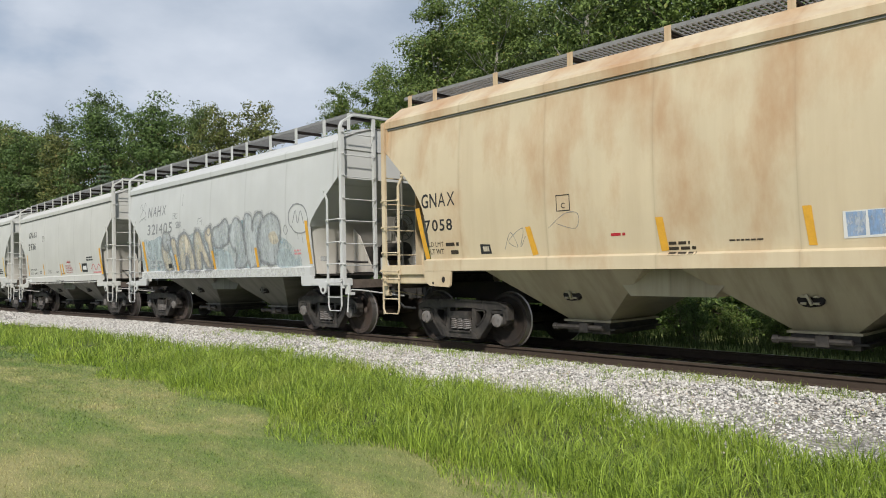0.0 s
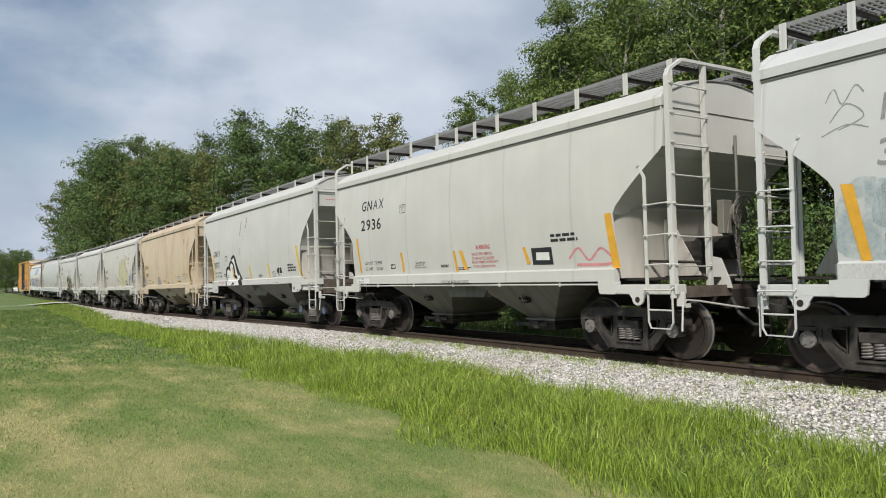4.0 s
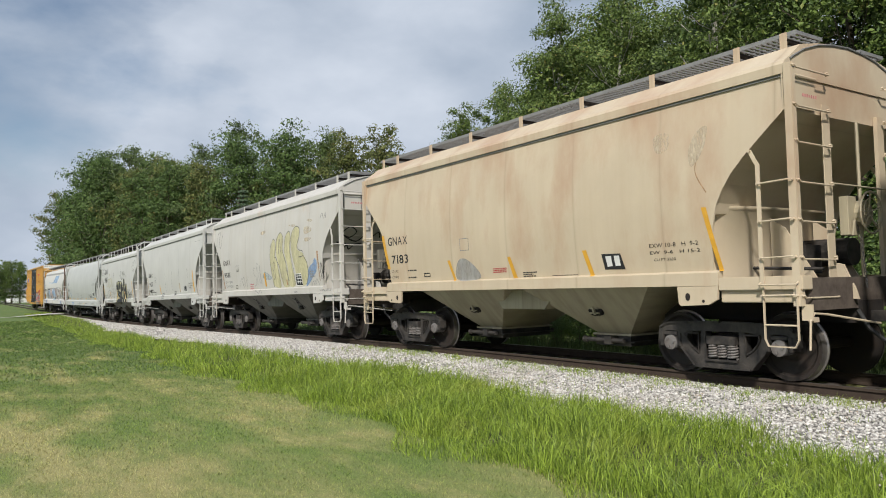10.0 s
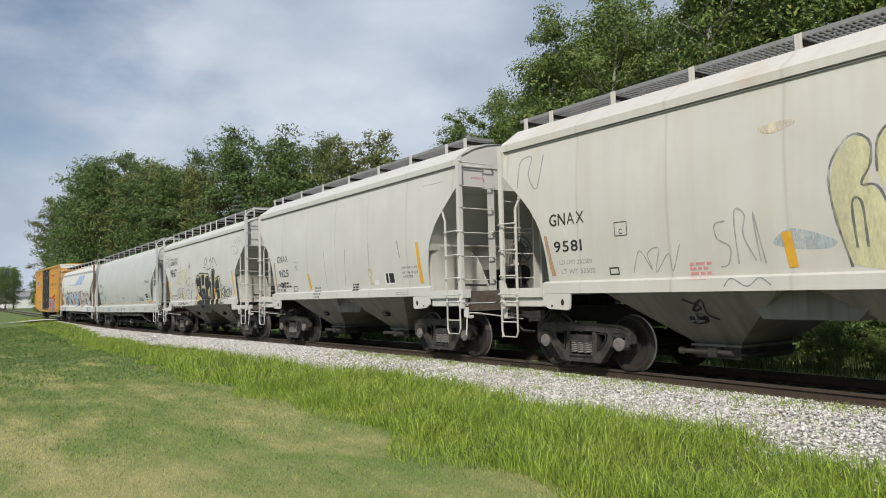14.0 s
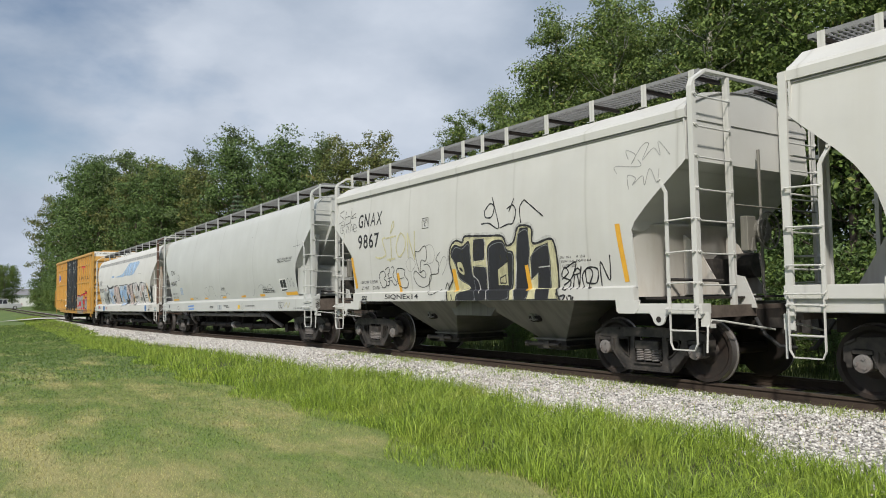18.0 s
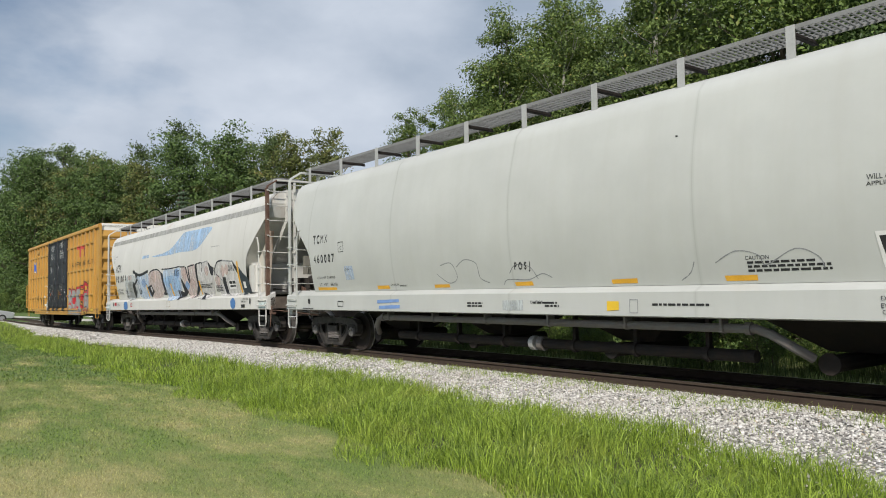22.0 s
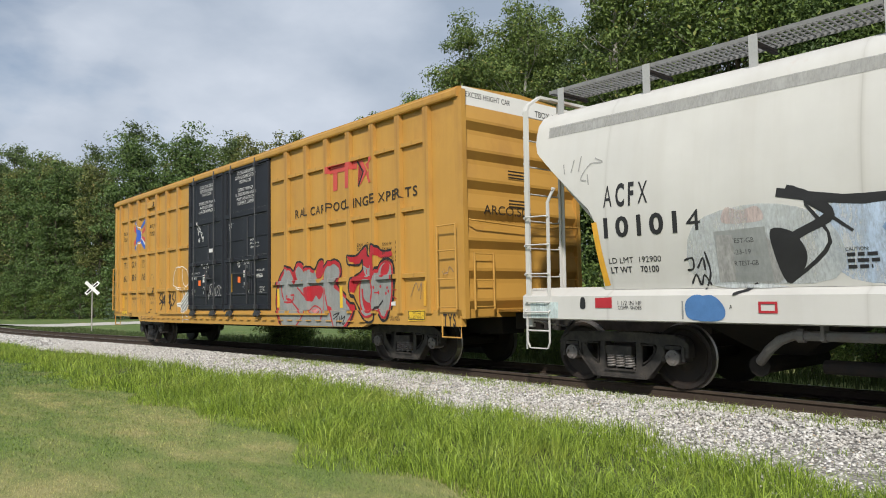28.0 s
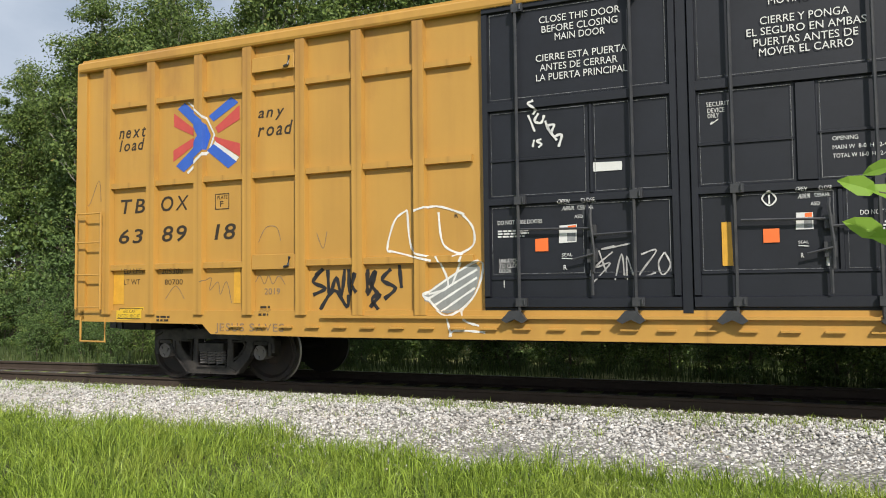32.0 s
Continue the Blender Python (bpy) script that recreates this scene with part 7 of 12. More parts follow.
D = Drawing(hop[3], 'h')
D.text('GNAX', -4.14, 2.46, 0.84, 0.23, 'black_paint')
D.text('9707', -4.09, 2.0, 0.66, 0.25, 'black_paint')
D.text('LD LMT  233000', -4.06, 1.78, 0.79, 0.08, 'black_paint')
D.text('LT   WT   53000', -4.03, 1.64, 0.78, 0.08, 'black_paint')
D.outline('black_paint', -2.67, 2.22, -2.42, 2.45, 0.012)
D.text('PLATE', -2.63, 2.38, 0.18, 0.05, 'black_paint')
D.text('C', -2.57, 2.27, 0.05, 0.08, 'black_paint')
D.poly('bright_yellow', [(-4.18, 1.61), (-4.07, 1.63), (-4.17, 2.54), (-4.28, 2.54)], 'reflective_strip')
D.outline('black_paint', -2.95, 1.65, -2.73, 1.77, 0.02)
D.outline('black_paint', -2.91, 1.67, -2.81, 1.75, 0.01)
D.text('2 INCH TREAD COND SHOES', -4.91, 1.42, 0.74, 0.04, 'black_paint')
D.text('PROXUSAL', -3.65, 1.4, 0.78, 0.08, 'pink_spray', 0.2)
D.fill('white_paint', [(-2.57, 1.3), (-2.63, 1.66), (-2.58, 1.89), (-2.35, 1.98), (-2.14, 1.87), (-2.08, 2.1), (-1.89, 2.2), (-1.72, 2.1), (-1.63, 1.76), (-1.59, 1.54), (-1.41, 1.28), (-2.0, 1.27)])
D.fill('white_paint', [(-1.92, 2.26), (-1.62, 2.35), (-1.37, 1.96), (-1.03, 1.54), (-0.84, 1.26), (-1.41, 1.27), (-1.54, 1.62), (-1.68, 1.97)])
D.line('black_paint', 0.11, [(-2.57, 1.27), (-2.66, 1.66), (-2.58, 1.91), (-2.35, 1.99), (-2.17, 1.92)])
D.line('black_paint', 0.1, [(-2.15, 1.87), (-2.19, 2.07), (-1.97, 2.2), (-1.71, 2.08), (-1.63, 1.83), (-1.73, 1.64)])
D.line('black_paint', 0.09, [(-1.77, 2.04), (-1.7, 1.89), (-1.73, 1.77)])
D.line('black_paint', 0.1, [(-1.97, 2.29), (-1.66, 2.4), (-1.59, 2.35)])
D.fill('black_paint', [(-1.7, 2.45), (-1.47, 2.37), (-1.15, 1.88), (-0.78, 1.46), (-0.75, 1.26), (-1.04, 1.26), (-1.39, 1.82), (-1.57, 2.23)])
D.line('black_paint', 0.07, [(-1.87, 1.67), (-1.64, 1.63), (-1.42, 1.55), (-1.53, 1.66), (-1.69, 1.63)])
D.line('black_paint', 0.07, [(-2.0, 1.27), (-1.83, 1.39), (-1.68, 1.36)])
D.text('19.', -2.55, 1.6, 0.19, 0.13, 'black_paint', 0.2)
D.poly('yellow_strip', [(-1.82, 1.53), (-1.72, 1.54), (-1.82, 1.99), (-1.92, 1.98)], 'reflective_strip')
D.poly('bright_yellow', [(0.05, 1.52), (0.17, 1.53), (0.07, 1.99), (-0.03, 1.98)], 'reflective_strip')
D.poly('bright_yellow', [(1.93, 1.52), (2.03, 1.52), (1.95, 1.99), (1.85, 1.98)], 'reflective_strip')
D.poly('white_paint', [(2.68, 1.56), (3.14, 1.57), (3.1, 1.86), (2.67, 1.86)], 'marking')
D.poly('black_paint', [(2.7, 1.64), (2.91, 1.64), (2.89, 1.84), (2.69, 1.83)], 'marking')
D.poly('black_paint', [(2.94, 1.64), (3.11, 1.64), (3.09, 1.83), (2.93, 1.83)], 'marking')
D.poly('black_paint', [(2.71, 1.58), (3.12, 1.58), (3.12, 1.6), (2.71, 1.61)], 'marking')
D.text('ABOX', 2.75, 1.8, 0.09, 0.03, 'white_paint')
D.text('JOB 3203', 2.26, 1.68, 0.24, 0.05, 'black_paint')
D.outline('black_paint', 2.26, 1.55, 2.52, 1.65, 0.01)
D.print(0.9, 1.63, 0.45, 0.02, 3, 'black_paint')
D.print(-0.5, 1.56, 0.4, 0.01, 2, 'black_paint')
D.poly('roof_grey', [(-0.93, 3.12), (-0.85, 3.1), (-0.75, 3.69), (-0.86, 3.58)], 'marking')
D.poly('roof_grey', [(-0.91, 2.49), (-0.87, 2.36), (-0.88, 2.69), (-0.91, 2.66)], 'marking')
D.line('tan_rust_line', 0.02, [(-0.34, 3.68), (-0.37, 3.17)])
D.line('tan_rust_line', 0.07, [(-0.21, 3.75), (-0.27, 3.35)])
D.line('faded_grey', 0.015, [(-0.49, 3.45), (-0.52, 2.87)])
D.outline('roof_grey', 2.63, 1.29, 2.88, 1.36, 0.015)
D.print(3.64, 1.86, 0.66, 0.05, 3, 'black_paint')
D.poly('bright_yellow', [(4.59, 1.53), (4.69, 1.54), (4.51, 2.44), (4.38, 2.44)], 'reflective_strip')

D = Drawing(hop[4], 'h')
D.text('GNAX', -4.29, 2.38, 0.88, 0.2, 'black_paint')
D.text('7183', -4.16, 1.95, 0.74, 0.2, 'black_paint')
D.outline('faded_grey', -1.35, 2.11, -1.04, 2.36, 0.012)
D.text('LD LMT', -4.21, 1.74, 0.31, 0.065, 'black_paint')
D.text('LT WT', -4.21, 1.60, 0.29, 0.065, 'black_paint')
D.print(-3.48, 1.76, 0.42, 0.03, 1, 'black_paint')
D.print(-3.48, 1.60, 0.42, 0.03, 1, 'black_paint')
D.outline('black_paint', -2.81, 1.61, -2.56, 1.7, 0.02)
D.poly('yellow_strip', [(-4.25, 1.84), (-4.36, 1.83), (-4.59, 2.64), (-4.47, 2.64)], 'reflective_strip')
D.poly('yellow_strip', [(-1.65, 1.5), (-1.58, 1.51), (-1.75, 1.94), (-1.84, 1.93)], 'reflective_strip')
D.poly('yellow_strip', [(0.29, 1.51), (0.4, 1.52), (0.25, 1.92), (0.16, 1.91)], 'reflective_strip')
D.poly('yellow_strip', [(2.28, 1.5), (2.37, 1.5), (2.23, 1.93), (2.13, 1.93)], 'reflective_strip')
D.poly('yellow_strip', [(4.72, 1.51), (4.79, 1.51), (4.59, 2.4), (4.51, 2.4)], 'reflective_strip')
D.fill('roof_grey', [(-1.56, 1.55), (-1.46, 1.9), (-1.18, 1.94), (-0.83, 1.73), (-0.73, 1.55), (-1.09, 1.5)])
D.poly('black_paint', [(2.61, 1.6), (3.04, 1.59), (2.96, 1.84), (2.56, 1.85)], 'marking')
D.poly('white_paint', [(2.67, 1.64), (2.78, 1.65), (2.76, 1.81), (2.64, 1.81)], 'marking')
D.poly('white_paint', [(2.84, 1.65), (2.95, 1.65), (2.93, 1.81), (2.82, 1.81)], 'marking')
D.text('EXW 10-8   H  9-2', 3.55, 1.89, 0.87, 0.06, 'black_paint')
D.text('EW  9-6   H 15-2', 3.55, 1.79, 0.89, 0.05, 'black_paint')
D.text('CU FT 3250', 3.61, 1.69, 0.4, 0.04, 'black_paint')
D.print(-0.31, 1.7, 0.42, 0.02, 3, 'red_paint')
D.print(0.57, 1.6, 0.39, 0.02, 3, 'black_paint')
D.print(1.35, 1.53, 0.65, 0.01, 1, 'black_paint')
D.line('tan_rust_line', 0.02, [(4.51, 3.2), (4.44, 2.91), (4.61, 2.6)])
D.fill('faded_tan', [(4.46, 3.47), (4.64, 3.52), (4.57, 3.19), (4.38, 2.99), (4.33, 3.22)])
D.fill('faded_tan', [(3.71, 3.53), (3.97, 3.54), (3.96, 3.31), (3.76, 3.29)])

D = Drawing(hop[5], 'h')
D.fill('blue_spray', [(3.46, 1.57), (3.74, 2.04), (4.06, 2.18), (4.19, 2.32), (4.33, 2.21), (4.26, 1.94), (3.98, 1.77), (3.66, 1.59)])
D.fill('teal_spray', [(-0.06, 1.91), (0.2, 2.08), (0.72, 1.91), (0.66, 1.81), (0.25, 1.82)])
D.fill('cream_spray', [(0.86, 1.73), (0.72, 2.4), (0.8, 2.88), (1.06, 3.09), (1.21, 2.83), (1.16, 2.53), (1.36, 2.28), (1.51, 1.57), (0.95, 1.59)])
D.fill('cream_spray', [(1.26, 2.63), (1.29, 3.06), (1.58, 3.25), (1.82, 3.09), (1.82, 2.7), (1.98, 2.42), (2.2, 1.71), (2.12, 1.55), (1.69, 1.6), (1.45, 2.21)])
D.fill('cream_spray', [(1.96, 2.62), (2.01, 3.07), (2.26, 3.25), (2.46, 3.07), (2.4, 2.7), (2.54, 2.12), (2.67, 1.6), (2.2, 1.59), (2.18, 2.15)])
D.fill('cream_spray', [(2.5, 2.69), (2.5, 3.12), (2.78, 3.34), (3.07, 3.28), (3.12, 3.03), (2.98, 2.66), (3.4, 2.5), (3.68, 2.15), (3.67, 1.82), (3.39, 1.57), (2.9, 1.59), (2.73, 2.11)])
D.line('outline_grey', 0.036, [(0.9, 1.57), (0.74, 2.26), (0.72, 2.75), (0.96, 3.09), (1.18, 3.01), (1.19, 2.74), (1.08, 2.51), (1.29, 2.42), (1.51, 1.58)])
D.line('outline_grey', 0.036, [(1.26, 2.63), (1.29, 3.03), (1.59, 3.26), (1.84, 3.09), (1.8, 2.7), (1.97, 2.42), (2.13, 2.03), (2.13, 1.58)])
D.line('outline_grey', 0.036, [(1.48, 2.6), (1.52, 3.07), (1.63, 2.82), (1.64, 2.64)])
D.line('outline_grey', 0.036, [(1.95, 2.59), (2.02, 3.06), (2.31, 3.25), (2.45, 3.04), (2.39, 2.7), (2.61, 2.06), (2.64, 1.62)])
D.line('outline_grey', 0.036, [(2.5, 2.65), (2.52, 3.12), (2.8, 3.34), (3.11, 3.27), (3.11, 3.0), (2.96, 2.75), (3.16, 2.61), (3.35, 2.58), (3.4, 2.44), (3.06, 2.41)])
D.line('outline_grey', 0.036, [(3.37, 2.46), (3.65, 2.21), (3.68, 1.87), (3.49, 1.59)])
D.line('outline_grey', 0.036, [(0.98, 1.79), (0.96, 2.31), (1.07, 2.3), (1.1, 1.79)])
D.line('outline_grey', 0.036, [(1.34, 2.35), (1.53, 2.13), (1.74, 1.6)])
D.line('outline_grey', 0.036, [(2.01, 2.16), (2.2, 1.71)])
D.poly('white_paint', [(2.73, 1.56), (3.23, 1.55), (3.16, 1.93), (2.7, 1.92)], 'marking')
D.poly('black_paint', [(2.76, 1.58), (3.2, 1.57), (3.14, 1.9), (2.73, 1.9)], 'marking')
D.line('white_paint', 0.03, [(2.8, 1.68), (3.17, 1.68)], smooth=False)
D.line('white_paint', 0.03, [(2.8, 1.77), (3.16, 1.77)], smooth=False)
D.line('white_paint', 0.03, [(2.79, 1.85), (3.14, 1.85)], smooth=False)
D.line('white_paint', 0.03, [(2.9, 1.61), (2.86, 1.88)], smooth=False)
D.line('white_paint', 0.03, [(3.06, 1.61), (3.03, 1.89)], smooth=False)
D.text('GNAX', -4.17, 2.46, 0.83, 0.21, 'brown_paint')
D.text('9581', -4.09, 2.01, 0.66, 0.19, 'black_paint')
D.text('LD LMT 232500', -3.99, 1.8, 0.76, 0.07, 'faded_grey')
D.text('LT WT 53500', -3.96, 1.64, 0.78, 0.08, 'faded_grey')
D.outline('black_paint', -2.7, 2.19, -2.44, 2.41, 0.012)
D.text('C', -2.61, 2.22, 0.07, 0.08, 'black_paint')
D.outline('black_paint', -2.87, 1.59, -2.67, 1.71, 0.02)
D.line('roof_grey', 0.025, [(-0.73, 2.25), (-0.89, 2.22), (-0.87, 2.03), (-0.68, 1.9), (-0.72, 1.68), (-0.85, 1.64)])
D.line('roof_grey', 0.025, [(-0.57, 1.67), (-0.58, 2.36), (-0.43, 2.31), (-0.47, 2.05), (-0.31, 1.7)])
D.line('roof_grey', 0.025, [(-0.25, 1.68), (-0.31, 2.34), (-0.18, 1.66)])
D.line('roof_grey', 0.02, [(-2.38, 1.61), (-2.23, 1.94), (-2.02, 1.64), (-2.08, 1.89), (-1.87, 1.96), (-1.95, 1.6), (-1.7, 1.87), (-1.65, 1.61), (-1.49, 1.99)])
D.line('roof_grey', 0.03, [(-5.01, 3.23), (-4.96, 3.71), (-4.65, 3.76), (-4.72, 3.44), (-4.49, 3.17), (-4.34, 3.75)])
D.line('faded_grey', 0.02, [(-0.79, 1.37), (-0.67, 1.48), (-0.44, 1.37), (-0.26, 1.48), (-0.1, 1.38)])
D.fill('faded_tan', [(-0.19, 3.41), (0.2, 3.45), (0.3, 3.38), (-0.03, 3.31)])
D.fill('faded_tan', [(3.5, 3.26), (3.92, 3.25), (4.01, 3.12), (3.72, 3.06), (3.49, 3.09)])
D.fill('faded_tan', [(3.52, 2.94), (3.97, 2.93), (3.9, 2.85), (3.58, 2.84)])
D.fill('faded_tan', [(3.59, 3.47), (4.02, 3.46), (3.96, 3.38)])
D.fill('faded_tan', [(2.27, 3.44), (2.75, 3.42), (2.67, 3.34)])
D.line('roof_grey', 0.03, [(4.59, 3.4), (4.7, 3.56), (4.83, 3.4), (4.92, 3.56), (4.97, 3.4)])
D.poly('tan_rust_line', [(4.44, 1.66), (4.53, 1.66), (4.45, 2.51), (4.35, 2.52)], 'reflective_strip')
D.poly('yellow_strip', [(0.13, 1.59), (0.25, 1.6), (0.19, 2.05), (0.06, 2.04)], 'reflective_strip')
D.poly('tan_rust_line', [(-4.21, 1.61), (-4.1, 1.61), (-4.26, 2.31), (-4.33, 2.31)], 'reflective_strip')
D.poly('tan_rust_line', [(1.99, 1.59), (2.08, 1.6), (2.04, 1.78), (1.96, 1.77)], 'reflective_strip')
D.line('roof_grey', 0.025, [(3.88, 1.54), (3.98, 1.66), (4.07, 1.55), (4.1, 1.69), (4.19, 1.57), (4.25, 1.73), (4.39, 1.54)])
D.print(3.79, 1.92, 0.44, 0.04, 3, 'faded_grey')
D.line('black_paint', 0.03, [(4.6, 1.71), (4.55, 1.98), (4.58, 2.13), (4.65, 2.14), (4.66, 1.97), (4.72, 1.71), (4.78, 2.06), (4.74, 1.81), (4.86, 2.06)])
D.text('2 INCH TREAD COND SHOES', 4.52, 1.37, 0.74, 0.04, 'black_paint')
D.print(-1.35, 1.68, 0.38, 0.04, 4, 'pink_spray')
D.outline('roof_grey', 2.66, 1.35, 2.92, 1.4, 0.015)

D = Drawing(hop[6], 'h')
D.text('GNAX', -3.93, 2.45, 0.83, 0.2, 'black_paint')
D.text('9125', -3.82, 2.0, 0.73, 0.22, 'black_paint')
D.outline('faded_grey', -2.6, 2.17, -2.33, 2.42, 0.012)
D.text('C', -2.54, 2.21, 0.12, 0.09, 'faded_grey')
D.print(-3.72, 1.78, 0.83, 0.06, 2, 'brown_paint')
D.outline('black_paint', -2.78, 1.55, -2.5, 1.7, 0.02)
D.poly('yellow_strip', [(-1.59, 1.58), (-1.47, 1.59), (-1.6, 2.03), (-1.71, 2.02)], 'reflective_strip')
D.poly('faded_tan', [(2.02, 1.62), (2.19, 1.61), (2.11, 2.03), (1.93, 2.02)], 'reflective_strip')
D.poly('yellow_strip', [(4.29, 1.59), (4.43, 1.59), (4.31, 2.5), (4.2, 2.51)], 'reflective_strip')
D.poly('white_paint', [(2.77, 1.6), (3.23, 1.61), (3.19, 1.88), (2.74, 1.89)], 'marking')
D.poly('black_paint', [(2.81, 1.64), (2.93, 1.64), (2.9, 1.87), (2.79, 1.87)], 'marking')
D.poly('black_paint', [(2.97, 1.64), (3.19, 1.64), (3.17, 1.87), (2.94, 1.87)], 'marking')
D.text('EXW 10-8  H  9-2', 3.56, 1.94, 0.65, 0.05, 'black_paint')
D.text('EW   9-6  H 15-0', 3.57, 1.83, 0.65, 0.05, 'black_paint')
D.text('CU FT 3250', 3.59, 1.74, 0.4, 0.05, 'black_paint')
D.print(1.06, 1.63, 0.33, 0.04, 3, 'black_paint')
D.print(-1.29, 1.59, 0.48, 0.05, 4, 'faded_grey')
D.line('faded_grey', 0.02, [(-0.55, 2.59), (-0.46, 1.62)])
D.line('faded_grey', 0.02, [(0.74, 2.58), (0.66, 1.64)])
D.line('faded_grey', 0.02, [(2.02, 2.65), (2.03, 2.12)])
D.poly('white_paint', [(2.24, 1.6), (2.45, 1.61), (2.44, 1.72), (2.23, 1.72)], 'marking')
D.line('faded_grey', 0.03, [(3.4, 2.61), (3.5, 2.2)])
D.outline('roof_grey', 3.29, 1.35, 3.81, 1.42, 0.015)
D.line('faded_grey', 0.012, [(4.49, 3.72), (5.3, 3.71)], smooth=False)
D.poly('tan_rust_line', [(-4.12, 1.57), (-4.04, 1.58), (-4.13, 2.48), (-4.23, 2.48)], 'reflective_strip')
D.text('LD LMT 234000', -4.03, 1.71, 0.62, 0.1, 'black_paint')
D.text('LT   WT   52000', -4.0, 1.56, 0.6, 0.09, 'black_paint')

D = Drawing(hop[7], 's')
D.fill('cream_spray', [(-0.23, 1.19), (-0.28, 1.46), (-0.1, 1.69), (-0.17, 2.03), (-0.11, 2.33), (0.1, 2.46), (0.32, 2.41), (0.4, 2.52), (0.69, 2.51), (1.14, 2.48), (1.6, 2.44), (1.72, 2.26), (1.93, 2.32), (2.05, 2.56), (2.24, 2.59), (2.44, 2.51), (2.46, 2.25), (2.88, 2.3), (3.0, 2.22), (3.05, 1.91), (3.03, 1.4), (2.99, 1.18), (1.65, 1.15), (0.06, 1.15)], 'black_paint', 0.05)
D.fill('dark_spray', [(-0.12, 2.2), (0.04, 2.38), (0.29, 2.33), (0.55, 2.42), (0.58, 2.07), (0.61, 1.73), (0.76, 1.61), (0.83, 1.4), (0.75, 1.2), (0.11, 1.17), (0.06, 1.37), (0.5, 1.49), (0.13, 1.68), (0.04, 1.93)])
D.line('faded_grey', 0.012, [(-0.07, 2.16), (0.07, 2.32), (0.3, 2.28), (0.53, 2.36), (0.56, 2.04), (0.59, 1.74), (0.72, 1.63), (0.78, 1.44), (0.71, 1.26), (0.14, 1.23), (0.09, 1.41), (0.49, 1.52), (0.15, 1.69), (0.07, 1.92)], True)
D.fill('cream_spray', [(0.11, 2.01), (0.25, 2.0), (0.32, 1.86), (0.3, 1.76), (0.14, 1.84)])
D.fill('dark_spray', [(0.16, 1.91), (0.25, 1.89), (0.27, 1.82), (0.19, 1.85)])
D.poly('dark_spray', [(0.69, 2.44), (1.05, 2.44), (1.02, 2.03), (0.65, 2.01)], 'graffiti_fill')
D.line('faded_grey', 0.012, [(0.71, 2.42), (1.03, 2.42), (1.0, 2.05), (0.67, 2.03)], True)
D.poly('dark_spray', [(0.62, 1.92), (1.06, 1.88), (1.0, 1.19), (0.71, 1.19), (0.63, 1.48)], 'graffiti_fill')
D.line('faded_grey', 0.012, [(0.64, 1.88), (1.03, 1.85), (0.98, 1.22), (0.72, 1.22), (0.65, 1.49)], True)
D.fill('dark_spray', [(1.13, 2.26), (1.34, 2.38), (1.61, 2.36), (1.72, 2.19), (1.9, 2.12), (1.88, 1.84), (1.83, 1.54), (1.76, 1.39), (1.68, 1.21), (1.06, 1.19), (1.03, 1.48), (1.1, 1.88)])
D.line('faded_grey', 0.012, [(1.17, 2.22), (1.36, 2.32), (1.6, 2.31), (1.7, 2.15), (1.86, 2.09), (1.84, 1.84), (1.8, 1.57), (1.73, 1.43), (1.66, 1.27), (1.1, 1.25), (1.08, 1.51), (1.14, 1.87)], True)
D.poly('cream_spray', [(1.41, 1.82), (1.71, 1.95), (1.68, 1.52), (1.39, 1.53)], 'graffiti_fill')
D.poly('dark_spray', [(1.45, 1.67), (1.64, 1.73), (1.63, 1.55), (1.44, 1.55)], 'graffiti_fill')
D.poly('cream_spray', [(1.47, 1.65), (1.61, 1.7), (1.61, 1.57), (1.47, 1.58)], 'graffiti_fill')
D.poly('dark_spray', [(2.03, 2.41), (2.12, 2.55), (2.34, 2.55), (2.37, 2.17), (2.31, 1.81), (2.33, 1.45), (2.2, 1.19), (1.87, 1.19), (1.87, 1.46), (1.94, 1.83)], 'graffiti_fill')
D.line('faded_grey', 0.012, [(2.04, 2.36), (2.12, 2.48), (2.32, 2.48), (2.35, 2.14), (2.29, 1.82), (2.31, 1.49), (2.19, 1.26), (1.9, 1.26), (1.9, 1.5), (1.96, 1.83)], True)
D.poly('dark_spray', [(2.36, 2.01), (2.52, 2.17), (2.85, 2.24), (2.88, 1.92), (2.85, 1.44), (2.8, 1.21), (2.45, 1.19), (2.49, 1.45), (2.53, 1.72), (2.33, 1.6)], 'graffiti_fill')
D.line('faded_grey', 0.012, [(2.38, 1.98), (2.53, 2.12), (2.83, 2.19), (2.85, 1.9), (2.83, 1.47), (2.78, 1.26), (2.47, 1.24), (2.5, 1.47), (2.54, 1.72), (2.36, 1.61)], True)
D.line('white_faint', 0.025, [(1.88, 1.16), (1.87, 1.46), (1.96, 1.91), (1.94, 2.13)])
D.line('white_faint', 0.025, [(1.04, 1.2), (1.08, 1.88), (1.07, 2.4)])
D.line('white_faint', 0.025, [(0.61, 1.73), (0.77, 1.61), (0.83, 1.38)])
D.line('white_faint', 0.025, [(2.56, 1.82), (2.86, 1.83)])
D.text('GNAX', -4.13, 3.06, 1.19, 0.34, 'black_paint', 0.12)
D.text('9867', -4.14, 2.53, 1.06, 0.36, 'black_paint')
D.outline('black_paint', -1.16, 2.81, -0.91, 3.04, 0.012)
D.text('PLATE', -1.12, 2.95, 0.18, 0.05, 'black_paint')
D.text('C', -1.08, 2.85, 0.08, 0.09, 'black_paint')
D.text('LD LMT 232900', -4.12, 1.67, 0.86, 0.07, 'black_paint')
D.text('LT WT     53100', -4.09, 1.52, 0.89, 0.08, 'black_paint')
